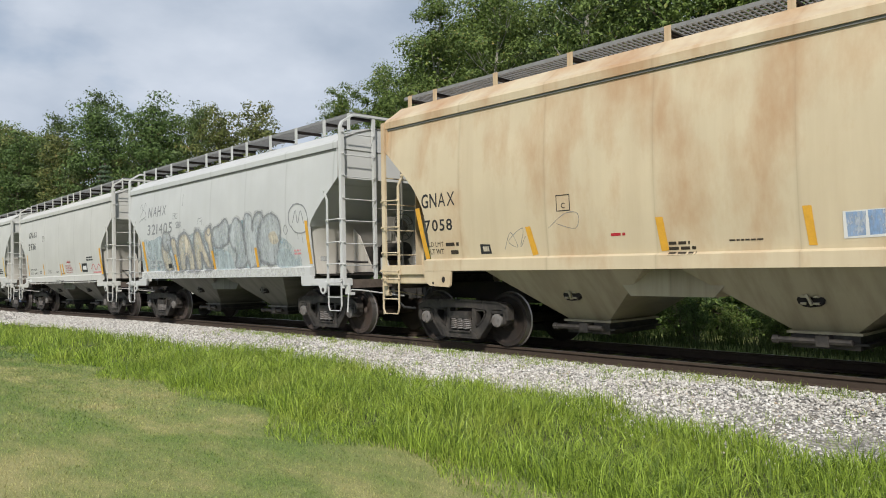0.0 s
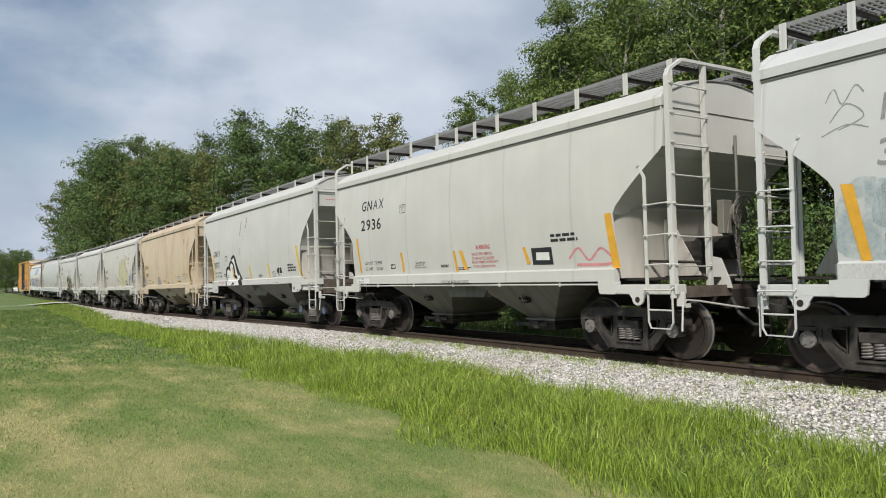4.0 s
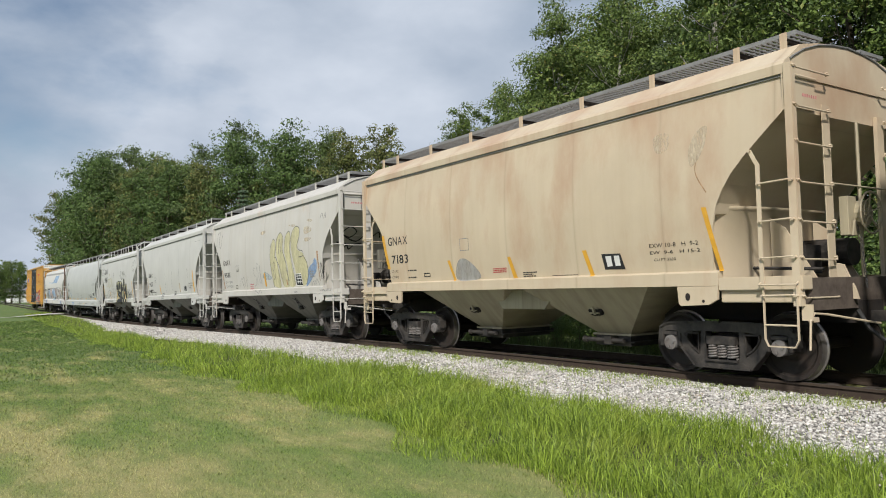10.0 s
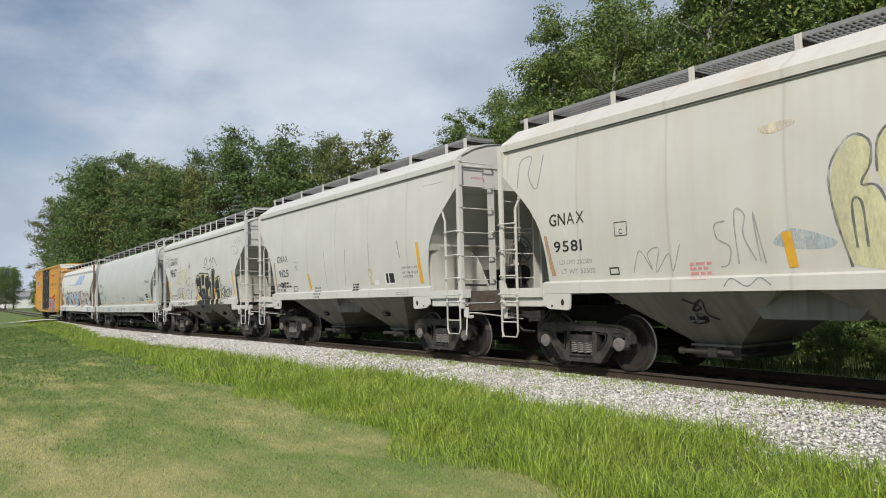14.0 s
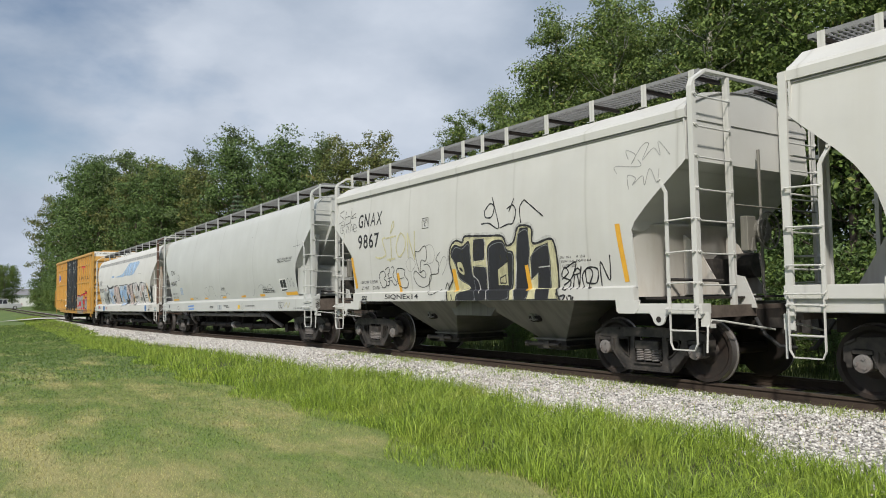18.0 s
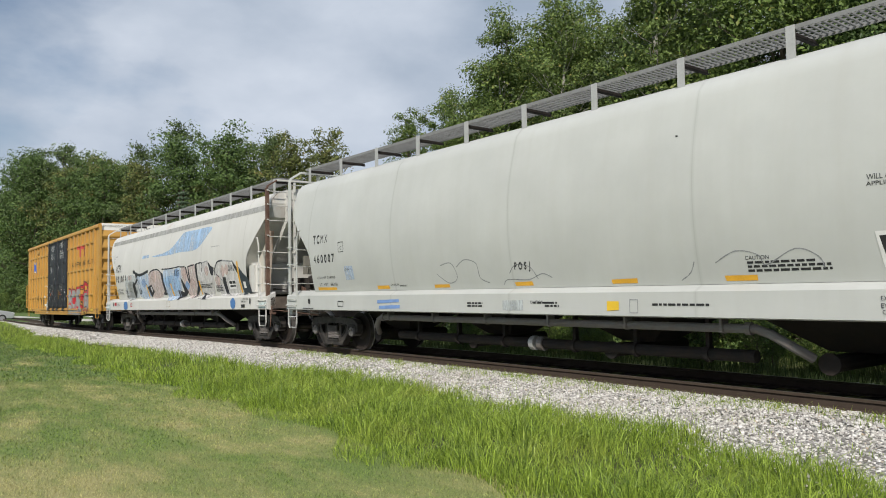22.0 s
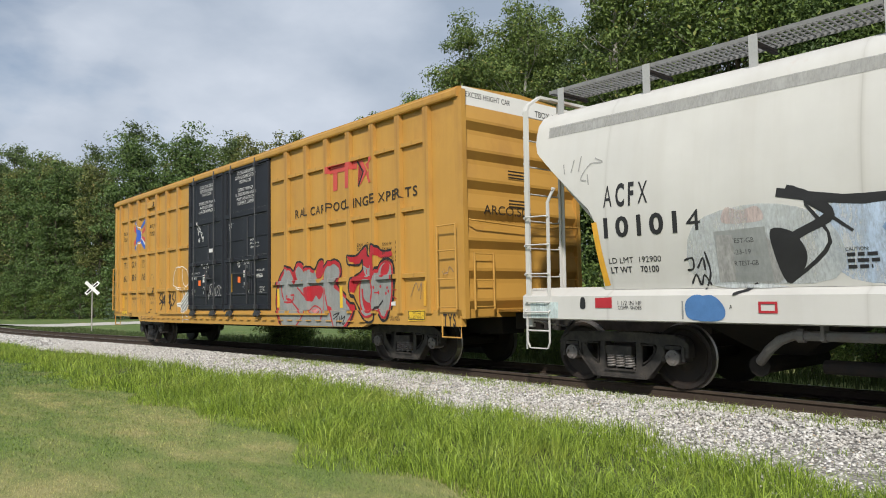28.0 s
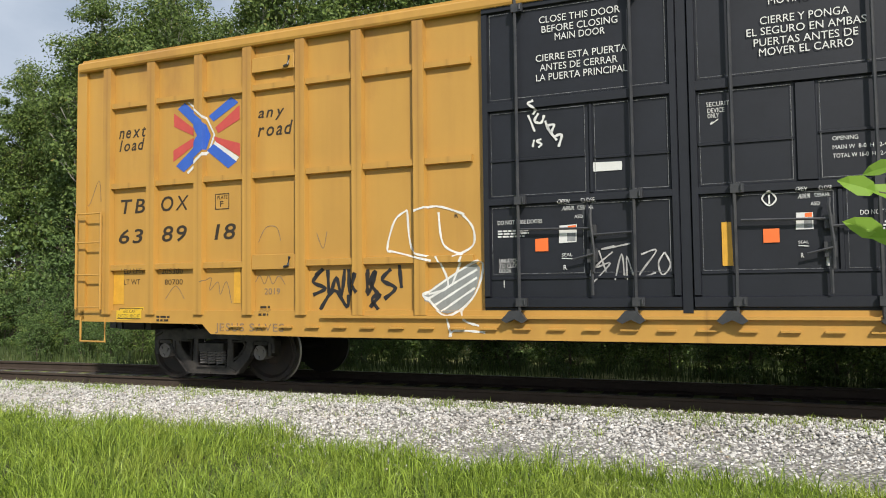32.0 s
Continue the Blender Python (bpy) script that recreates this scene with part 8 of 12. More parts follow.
D.poly('yellow_strip', [(-4.41, 1.55), (-4.29, 1.57), (-4.44, 2.34), (-4.55, 2.34)], 'reflective_strip')
D.poly('yellow_strip', [(-2.24, 1.44), (-2.14, 1.45), (-2.24, 1.89), (-2.35, 1.88)], 'reflective_strip')
D.poly('yellow_strip', [(-0.02, 1.42), (0.1, 1.43), (0.02, 1.89), (-0.1, 1.88)], 'reflective_strip')
D.poly('yellow_strip', [(2.24, 1.41), (2.35, 1.42), (2.28, 1.88), (2.19, 1.87)], 'reflective_strip')
D.text('5IQNEx14', -2.86, 1.265, 1.47, 0.13, 'black_paint')
D.text('VENT CAR WHEN', -0.5, 1.21, 0.52, 0.05, 'black_paint')
D.text('EW  10-1      H  13-0', 3.13, 1.94, 0.58, 0.04, 'black_paint')
D.text('EXW 10-8   EXW H 8-8', 3.14, 1.87, 0.7, 0.04, 'black_paint')
D.text('CU FT  3250', 3.16, 1.79, 0.31, 0.05, 'black_paint')
D.line('roof_grey', 0.018, [(-0.63, 1.87), (-0.38, 2.16), (-0.26, 2.03), (-0.47, 1.78)])
D.line('black_paint', 0.03, [(-0.4, 1.48), (-0.31, 1.61), (-0.25, 1.47)])
D.line('black_paint', 0.03, [(1.1, 2.98), (1.25, 3.09), (1.38, 3.02), (1.31, 2.84), (1.12, 2.84), (1.08, 2.98)])
D.line('black_paint', 0.03, [(1.32, 3.21), (1.52, 2.61), (1.21, 2.72), (0.98, 2.72)])
D.line('black_paint', 0.03, [(1.76, 2.94), (1.94, 2.99), (2.02, 2.85), (1.93, 2.66), (1.78, 2.65), (1.55, 2.6)])
D.line('black_paint', 0.03, [(1.82, 2.88), (1.97, 3.11)])
D.line('black_paint', 0.03, [(2.16, 2.64), (2.13, 2.91), (2.24, 3.04), (2.32, 3.01), (2.75, 2.71)])
D.line('black_paint', 0.03, [(3.12, 1.59), (3.29, 1.7), (3.21, 1.79), (3.13, 1.64), (3.33, 1.56), (3.24, 1.41), (3.13, 1.46)])
D.line('black_paint', 0.03, [(3.37, 1.41), (3.42, 1.63), (3.38, 1.65), (3.57, 1.69), (3.51, 1.77), (3.44, 1.71)])
D.line('black_paint', 0.03, [(3.52, 1.42), (3.5, 1.65)])
D.line('black_paint', 0.03, [(3.64, 1.43), (3.61, 1.64), (3.76, 1.76), (3.85, 1.67), (3.75, 1.47), (3.83, 1.43)])
D.line('black_paint', 0.035, [(3.09, 1.3), (3.23, 1.32), (3.12, 1.19)])
D.line('black_paint', 0.035, [(3.27, 1.3), (3.32, 1.19), (3.38, 1.3), (3.3, 1.31)])
D.line('black_paint', 0.035, [(3.43, 1.3), (3.4, 1.19), (3.67, 1.21)])
D.line('black_paint', 0.05, [(-0.13, 1.37), (-0.08, 1.21), (3.03, 1.25), (3.01, 1.37)], smooth=False)
D.outline('black_paint', -4.02, 1.2, -3.77, 1.29, 0.03)
D.line('roof_grey', 0.018, [(4.7, 3.39), (4.65, 3.54), (4.84, 3.44), (4.76, 3.31), (4.96, 3.56), (5.09, 3.57), (4.98, 3.34), (5.18, 3.49), (5.31, 3.36), (5.27, 3.58), (5.49, 3.34)])
D.line('roof_grey', 0.018, [(4.47, 3.2), (4.44, 3.32), (4.93, 3.25), (4.89, 3.36)])
D.line('roof_grey', 0.018, [(4.71, 2.92), (4.69, 3.14), (4.85, 3.08), (4.78, 2.98), (4.98, 3.1), (5.02, 2.95), (5.12, 3.19), (5.25, 2.96), (5.29, 3.16)])
D.line('black_paint', 0.03, [(3.22, 1.77), (3.49, 1.87), (3.36, 1.61), (3.16, 1.49)])
D.line('black_paint', 0.03, [(3.53, 1.49), (3.6, 1.79)])
D.line('black_paint', 0.03, [(3.7, 1.52), (3.71, 1.75), (3.96, 1.74), (3.92, 1.52), (3.7, 1.52)])
D.line('black_paint', 0.03, [(4.03, 1.46), (4.04, 1.85), (4.21, 1.55), (4.25, 1.95)])
D.poly('yellow_strip', [(4.52, 1.51), (4.61, 1.52), (4.5, 2.42), (4.4, 2.42)], 'reflective_strip')

D.line('black_paint', 0.022, [(-3.1, 1.9), (-3.01, 1.94), (-2.9, 1.94), (-2.85, 1.84), (-2.94, 1.77), (-2.83, 1.69), (-2.89, 1.58), (-3.03, 1.56), (-3.13, 1.68), (-3.15, 1.83)], True)
D.line('black_paint', 0.022, [(-2.85, 1.98), (-2.68, 2.03), (-2.66, 1.92), (-2.74, 1.86), (-2.69, 1.76), (-2.72, 1.62), (-2.86, 1.6)])
D.line('black_paint', 0.022, [(-2.55, 2.01), (-2.48, 2.04), (-2.43, 1.95), (-2.51, 1.84), (-2.36, 1.65), (-2.46, 1.61), (-2.59, 1.71)])
D.line('black_paint', 0.022, [(-2.3, 1.97), (-2.1, 1.98), (-1.96, 1.93), (-1.99, 1.82), (-1.86, 1.68), (-1.93, 1.54), (-2.17, 1.56), (-2.31, 1.65), (-2.33, 1.84)], True)
D.line('black_paint', 0.014, [(-2.77, 1.76), (-2.56, 1.8)])
D.line('black_paint', 0.014, [(-2.77, 1.69), (-2.56, 1.73)])
D.line('black_paint', 0.014, [(-2.26, 1.74), (-2.02, 1.77)])
D.line('black_paint', 0.018, [(-1.47, 2.34), (-1.31, 2.32), (-1.16, 2.41), (-1.04, 2.41), (-1.01, 2.21), (-1.09, 2.1), (-1.25, 2.12), (-1.32, 1.85)])
D.line('black_paint', 0.018, [(-1.32, 1.85), (-1.18, 1.9), (-1.1, 1.83), (-1.16, 1.74), (-1.3, 1.78), (-1.51, 1.9), (-1.6, 1.8), (-1.52, 1.63), (-1.31, 1.54), (-1.07, 1.57), (-0.91, 1.72), (-0.9, 1.92), (-1.01, 2.03), (-1.15, 2.02)])
D.line('black_paint', 0.018, [(-1.47, 2.33), (-1.44, 2.13), (-1.34, 1.85)])
D.line('roof_grey', 0.012, [(-1.86, 2.12), (-1.68, 2.21), (-1.51, 2.11), (-1.51, 2.01), (-1.73, 1.89), (-1.87, 2.01)], True)
D.line('roof_grey', 0.012, [(-1.04, 2.42), (-0.84, 2.44), (-0.71, 2.31), (-0.74, 2.11), (-0.89, 2.04), (-1.01, 2.07)])
D.line('black_paint', 0.018, [(-0.5, 2.26), (-0.61, 2.18), (-0.66, 2.1), (-0.57, 2.04), (-0.6, 1.87), (-0.67, 1.81), (-0.94, 1.77), (-0.99, 1.41), (-0.8, 1.38), (-0.53, 1.48)])
D.line('black_paint', 0.014, [(-4.98, 3.6), (-5.22, 3.52), (-4.95, 3.36), (-5.26, 3.27)])
D.line('black_paint', 0.014, [(-4.84, 3.57), (-4.92, 3.19)])
D.line('black_paint', 0.014, [(-4.86, 3.41), (-4.62, 3.43)])
D.line('black_paint', 0.014, [(-4.88, 3.21), (-4.59, 3.26)])
D.line('black_paint', 0.014, [(-4.54, 3.61), (-4.59, 3.23)])
D.line('black_paint', 0.014, [(-4.3, 3.48), (-4.55, 3.36), (-4.27, 3.37)])
D.line('black_paint', 0.014, [(-5.11, 3.25), (-5.11, 3.02), (-4.92, 3.05), (-5.07, 3.13), (-4.92, 3.19), (-5.11, 3.23)])
D.line('black_paint', 0.014, [(-4.81, 3.01), (-4.72, 3.19), (-4.63, 2.99)])
D.line('black_paint', 0.014, [(-4.56, 3.01), (-4.52, 3.22), (-4.42, 3.02), (-4.38, 3.23)])
D.line('black_paint', 0.014, [(-4.35, 3.09), (-4.21, 3.1), (-4.35, 3.19), (-4.38, 3.01), (-4.21, 3.02)])
D.line('cream_spray', 0.05, [(-2.77, 2.73), (-2.91, 2.7), (-2.83, 2.5), (-2.76, 2.33), (-3.03, 2.26), (-3.26, 2.3)])
D.line('cream_spray', 0.05, [(-2.74, 2.71), (-2.28, 2.74)])
D.line('cream_spray', 0.05, [(-2.51, 2.7), (-2.52, 2.22), (-2.65, 2.2)])
D.line('cream_spray', 0.05, [(-2.71, 2.21), (-2.34, 2.22)])
D.line('cream_spray', 0.05, [(-2.15, 2.73), (-2.28, 2.47), (-2.17, 2.25), (-1.92, 2.39), (-1.87, 2.62), (-2.03, 2.78), (-2.15, 2.73)])
D.line('cream_spray', 0.05, [(-1.77, 2.2), (-1.77, 2.77)])
D.line('cream_spray', 0.05, [(-1.76, 2.76), (-1.5, 2.15)])
D.line('cream_spray', 0.05, [(-1.5, 2.15), (-1.47, 2.79)])
D.line('cream_spray', 0.05, [(-2.53, 2.82), (-2.42, 3.08), (-2.37, 2.98), (-2.53, 2.82)])
D.print(-3.99, 1.33, 0.3, 0.03, 2, 'black_paint')
D = Drawing(flow_grey, 'f')
D.text('TCMX', -7.03, 2.58, 0.7, 0.22, 'black_paint')
D.text('460007', -7.02, 2.11, 0.99, 0.21, 'black_paint')
D.outline('black_paint', -5.83, 2.33, -5.59, 2.57, 0.015)
D.text('C', -5.75, 2.39, 0.07, 0.08, 'black_paint')
D.text('LD LMT 219900', -6.94, 1.73, 0.85, 0.06, 'black_paint')
D.text('LT  WT   66100', -6.89, 1.56, 0.85, 0.07, 'black_paint')
D.poly('yellow_strip', [(-7.0, 1.46), (-6.1, 1.45), (-6.11, 1.52), (-7.0, 1.53)], 'reflective_strip')
D.poly('yellow_strip', [(-4.34, 1.44), (-3.88, 1.45), (-3.9, 1.53), (-4.35, 1.53)], 'reflective_strip')
D.poly('blue_spray_pale', [(-5.6, 1.68), (-5.23, 1.69), (-5.26, 2.0), (-5.63, 2.01)], 'marking')
D.text('10-24-20', -5.61, 1.9, 0.31, 0.05, 'black_paint')
D.text('CAUTION:', -3.82, 1.52, 0.3, 0.04, 'black_paint')
D.print(-3.49, 1.52, 0.3, 0.01, 2, 'black_paint')
D.poly('yellow_strip', [(3.92, 1.45), (4.35, 1.44), (4.35, 1.53), (3.9, 1.53)], 'reflective_strip')
D.poly('yellow_strip', [(2.06, 1.44), (2.52, 1.45), (2.52, 1.53), (2.05, 1.52)], 'reflective_strip')
D.poly('yellow_strip', [(-0.01, 1.44), (0.41, 1.44), (0.39, 1.53), (-0.04, 1.52)], 'reflective_strip')
D.poly('yellow_strip', [(-2.31, 1.44), (-1.82, 1.44), (-1.84, 1.52), (-2.31, 1.52)], 'reflective_strip')
D.text('CAUTION', 4.22, 1.72, 0.31, 0.05, 'black_paint')
D.print(4.24, 1.67, 1.14, 0.03, 3, 'black_paint')
D.line('faded_grey', 0.018, [(-2.03, 1.88), (-1.69, 1.91), (-1.56, 1.64), (-1.82, 1.54), (-2.17, 1.72)])
D.line('faded_grey', 0.018, [(-1.55, 1.83), (-1.29, 1.96), (-0.97, 1.88), (-0.91, 1.62), (-0.67, 1.52)])
D.line('faded_grey', 0.018, [(-0.31, 1.48), (-0.19, 1.57), (0.32, 1.56), (0.65, 1.65), (0.86, 1.58)])
D.line('faded_grey', 0.018, [(-0.13, 1.67), (0.04, 1.81), (0.38, 1.77), (0.54, 1.56)])
D.line('faded_grey', 0.018, [(3.25, 1.48), (3.41, 1.58), (3.49, 1.73)])
D.line('faded_grey', 0.018, [(3.8, 1.7), (4.1, 1.84), (4.39, 1.78), (4.49, 1.65), (4.87, 1.83), (5.13, 1.73), (5.19, 1.59)])
D.text('POSJ', 0.01, 1.69, 0.4, 0.17, 'black_paint', 0.2)
D.poly('black_paint', [(3.25, 3.46), (3.29, 3.46), (3.29, 3.48), (3.25, 3.49)], 'marking')
D.text('WILL ADD. THERMALBOND. 2 COAT', 5.73, 2.54, 1.19, 0.06, 'black_paint')
D.text('APPLIED PARAGOULD 03-2003', 5.72, 2.47, 1.08, 0.05, 'black_paint')
D.poly('white_paint', [(5.83, 1.57), (6.33, 1.59), (6.27, 1.97), (5.77, 1.97)], 'marking')
D.poly('black_paint', [(5.86, 1.69), (6.06, 1.69), (6.02, 1.93), (5.81, 1.92)], 'marking')
D.poly('black_paint', [(6.08, 1.69), (6.3, 1.69), (6.25, 1.94), (6.04, 1.94)], 'marking')
D.poly('black_paint', [(5.85, 1.59), (6.31, 1.61), (6.3, 1.65), (5.85, 1.64)], 'marking')
D.poly('yellow_strip', [(6.16, 1.45), (7.05, 1.46), (7.01, 1.56), (6.14, 1.55)], 'reflective_strip')
D.line('faded_grey', 0.02, [(6.45, 1.65), (6.4, 1.95), (6.56, 1.9), (6.61, 1.69), (6.73, 1.98), (6.82, 1.68), (6.88, 1.85), (6.89, 1.64)])
D.line('faded_grey', 0.02, [(6.99, 2.89), (7.5, 2.91)])
D.line('faded_grey', 0.02, [(7.28, 3.08), (7.3, 2.85)])
D.poly('blue_paint_faded', [(-4.17, 1.15), (-3.35, 1.18), (-3.35, 1.24), (-4.15, 1.22)], 'logo_bar')
D.poly('blue_paint_faded', [(-4.1, 1.03), (-3.32, 1.05), (-3.32, 1.12), (-4.09, 1.1)], 'logo_bar')
D.outline('black_paint', -5.84, 1.07, -5.59, 1.2, 0.015)
D.fill('black_paint', [(-7.28, 1.15), (-7.28, 1.25), (-7.19, 1.24), (-7.19, 1.13)])
D.print(-7.56, 1.01, 0.61, 0.02, 1, 'black_paint')
D.poly('bright_yellow', [(2.06, 1.06), (2.28, 1.07), (2.28, 1.2), (2.06, 1.2)], 'marking')
D.print(2.86, 1.14, 0.99, 0.03, 1, 'black_paint')
D.print(0.53, 1.16, 0.61, 0.03, 1, 'black_paint')
D.poly('pale_spray', [(-0.13, 1.04), (0.29, 1.05), (0.29, 1.22), (-0.13, 1.2)], 'marking')
D.outline('faded_grey', 2.47, 1.03, 2.62, 1.23, 0.01)
D.text('CAUTION:', 0.46, 1.16, 0.31, 0.05, 'black_paint')
D.print(0.79, 1.16, 0.32, 0.03, 2, 'black_paint')
D.poly('pale_spray', [(-0.21, 1.05), (0.21, 1.06), (0.21, 1.22), (-0.22, 1.21)], 'marking')
D.print(-1.16, 1.15, 0.52, 0.03, 2, 'black_paint')
D.text('EXW 10-8  H  9-2', 5.82, 1.21, 0.48, 0.05, 'black_paint')
D.text('EW  9-6  H 15-0', 5.82, 1.13, 0.48, 0.05, 'black_paint')
D.text('CU FT 5800', 5.83, 1.06, 0.32, 0.05, 'black_paint')
D.text('2 INCH HF COMP SHOES', 7.01, 1.04, 0.63, 0.04, 'black_paint')
D.line('cream_spray', 0.04, [(6.32, 1.1), (6.49, 1.23), (6.59, 1.08), (6.75, 1.23)])

D = Drawing(flow_white, 'f')
D.fill('blue_spray_pale', [(-4.11, 2.26), (-3.05, 2.39), (-2.47, 2.31), (-2.4, 1.5), (-3.75, 1.5)])
D.fill('pink_light', [(-2.32, 2.39), (-1.34, 2.43), (-0.81, 2.26), (-0.71, 1.55), (-2.32, 1.48)])
D.fill('blue_spray_pale', [(-0.65, 2.37), (0.49, 2.42), (1.23, 2.41), (1.29, 1.86), (0.93, 1.39), (-0.33, 1.4)])
D.fill('pink_light', [(1.28, 2.37), (1.91, 2.37), (2.1, 1.89), (2.03, 2.42), (2.68, 2.44), (2.89, 1.62), (2.38, 1.37), (1.69, 1.53)])
D.fill('white_faint', [(2.86, 2.36), (3.47, 2.53), (3.83, 2.5), (4.24, 2.14), (4.25, 1.75), (4.04, 1.41), (3.14, 1.37)])
D.fill('white_faint', [(4.38, 2.25), (4.76, 2.45), (5.29, 2.48), (5.78, 2.36), (6.04, 2.13), (6.16, 1.43), (5.26, 1.42), (4.73, 1.42), (4.4, 1.8)])
D.fill('pink_spray_pale', [(4.35, 1.89), (4.56, 1.67), (4.78, 1.87), (4.57, 2.08)])
D.fill('pink_spray_pale', [(4.83, 2.17), (5.02, 1.97), (5.21, 2.15), (5.03, 2.35)])
D.fill('pink_spray_pale', [(5.18, 2.2), (5.34, 2.02), (5.51, 2.18), (5.35, 2.36)])
D.fill('pink_spray_pale', [(3.51, 2.24), (3.7, 2.05), (3.89, 2.21), (3.71, 2.4)])
D.fill('pink_spray_pale', [(1.42, 2.2), (1.65, 2.01), (1.87, 2.18), (1.65, 2.37)])
D.fill('pink_spray_pale', [(2.09, 1.86), (2.34, 1.65), (2.58, 1.84), (2.34, 2.06)])
D.fill('pink_spray_pale', [(-2.11, 2.25), (-1.78, 2.01), (-1.45, 2.21), (-1.78, 2.45)])
D.fill('blue_spray', [(0.53, 2.26), (0.83, 2.05), (1.13, 2.22), (0.84, 2.43)])
D.fill('blue_spray', [(-0.44, 2.0), (-0.13, 1.81), (0.17, 1.98), (-0.13, 2.17)])
D.fill('blue_spray', [(-3.39, 2.05), (-3.05, 1.86), (-2.72, 2.02), (-3.05, 2.21)])
D.fill('blue_spray', [(1.57, 1.81), (1.79, 1.66), (2.02, 1.8), (1.8, 1.96)])
D.poly('dark_spray', [(-2.69, 1.86), (-2.16, 1.95), (-1.9, 1.67), (-2.34, 1.46)], 'graffiti_fill')
D.poly('white_faint', [(-2.32, 1.85), (-2.16, 1.87), (-2.09, 1.7), (-2.21, 1.66)], 'graffiti_fill')
D.poly('dark_spray', [(0.66, 1.9), (0.85, 1.92), (0.94, 1.46), (1.13, 1.33), (0.88, 1.31)], 'graffiti_fill')
D.poly('dark_spray', [(1.19, 2.09), (1.34, 2.03), (1.81, 1.59), (1.54, 1.46), (0.99, 1.36), (0.96, 1.66), (1.4, 1.58)], 'graffiti_fill')
D.poly('dark_spray', [(2.66, 2.47), (2.83, 2.49), (2.95, 1.63), (2.32, 1.31), (2.57, 1.54), (2.77, 1.79)], 'graffiti_fill')
D.poly('dark_spray', [(1.71, 2.45), (1.83, 2.44), (2.1, 1.88), (2.0, 1.89)], 'graffiti_fill')
D.poly('dark_spray', [(1.96, 2.43), (2.05, 2.44), (2.16, 1.96), (2.08, 1.9)], 'graffiti_fill')
D.poly('dark_spray', [(3.82, 2.53), (4.07, 2.38), (4.34, 2.3), (4.24, 2.06), (4.06, 2.07)], 'graffiti_fill')
D.poly('dark_spray', [(3.19, 1.55), (3.88, 1.43), (3.7, 1.31), (3.34, 1.31)], 'graffiti_fill')
D.poly('dark_spray', [(4.98, 1.97), (5.23, 1.98), (5.3, 1.49), (5.53, 1.4), (5.1, 1.43), (5.01, 1.72)], 'graffiti_fill')
D.poly('dark_spray', [(5.79, 2.46), (6.17, 2.22), (6.3, 1.96), (6.19, 2.02), (5.91, 2.27)], 'graffiti_fill')
D.poly('teal_dark', [(6.28, 2.23), (6.56, 2.04), (6.85, 1.89), (6.93, 1.65), (6.98, 1.45), (6.43, 1.4), (6.31, 1.92)], 'graffiti_fill')
D.poly('dark_spray', [(-0.97, 2.35), (-0.78, 2.35), (-0.5, 1.51), (-0.9, 1.55), (-0.71, 1.66)], 'graffiti_fill')
D.line('dark_spray', 0.05, [(-3.75, 2.39), (-3.22, 2.38), (-2.47, 2.48)])
D.line('dark_spray', 0.06, [(-2.43, 2.31), (-2.08, 2.46), (-1.34, 2.49), (-0.89, 2.34)])
D.line('dark_spray', 0.05, [(-0.81, 2.48), (0.13, 2.46), (1.2, 2.49)])
D.line('dark_spray', 0.06, [(-0.75, 2.33), (-0.62, 1.93), (-0.44, 1.53)])
D.line('dark_spray', 0.05, [(1.2, 2.47), (1.71, 2.45)])
D.line('dark_spray', 0.05, [(1.96, 2.44), (2.63, 2.48)])
D.line('dark_spray', 0.05, [(2.72, 2.48), (3.3, 2.5), (3.26, 2.21)])
D.line('faded_grey', 0.04, [(3.34, 2.5), (3.81, 2.54)])
D.line('dark_spray', 0.06, [(4.36, 2.06), (4.41, 2.25), (4.65, 2.46), (5.03, 2.49)])
D.line('faded_grey', 0.05, [(5.03, 2.49), (5.67, 2.43), (5.82, 2.43)])
D.line('dark_spray', 0.025, [(4.32, 2.22), (4.46, 2.11), (4.74, 1.98), (4.96, 1.85)])
D.line('dark_spray', 0.02, [(1.59, 1.61), (1.94, 1.46), (2.04, 1.33)])
D.line('dark_spray', 0.02, [(2.93, 1.35), (3.27, 1.38), (3.52, 1.47)])
D.fill('blue_stripe', [(-2.1, 3.01), (-0.09, 3.13), (0.95, 3.55), (1.27, 3.68), (2.31, 3.67), (3.83, 3.65), (3.62, 3.39), (2.98, 3.05), (2.3, 2.96), (1.1, 2.99), (-0.09, 2.96)])
D.poly('blue_stripe', [(-3.29, 3.0), (-2.45, 3.0), (-2.45, 3.11), (-3.24, 3.12)], 'marking')
D.poly('roof_grey', [(-8.15, 3.82), (8.13, 3.74), (8.13, 3.91), (-8.15, 3.99)], 'roof_stripe')
D.fill('pale_spray', [(-5.54, 1.48), (-5.6, 2.23), (-4.71, 2.43), (-3.93, 2.16), (-3.92, 1.51)])
D.fill('blue_stripe', [(-0.65, 2.12), (0.6, 2.2), (1.09, 1.94), (0.93, 1.67), (-0.1, 1.7)])
D.line('black_paint', 0.1, [(-4.5, 2.54), (-3.55, 2.37), (-2.5, 2.48)])
D.line('black_paint', 0.05, [(-3.68, 2.03), (-4.18, 2.4), (-3.93, 1.92), (-4.44, 1.46)])
D.fill('roof_grey', [(-4.98, 1.53), (-5.31, 1.97), (-4.71, 2.09), (-4.49, 1.52)])
D.poly('white_paint', [(6.51, 1.6), (6.68, 1.6), (6.65, 1.79), (6.48, 1.79)], 'marking')
D.text('E.327', 0.6, 2.17, 0.52, 0.21, 'black_paint')
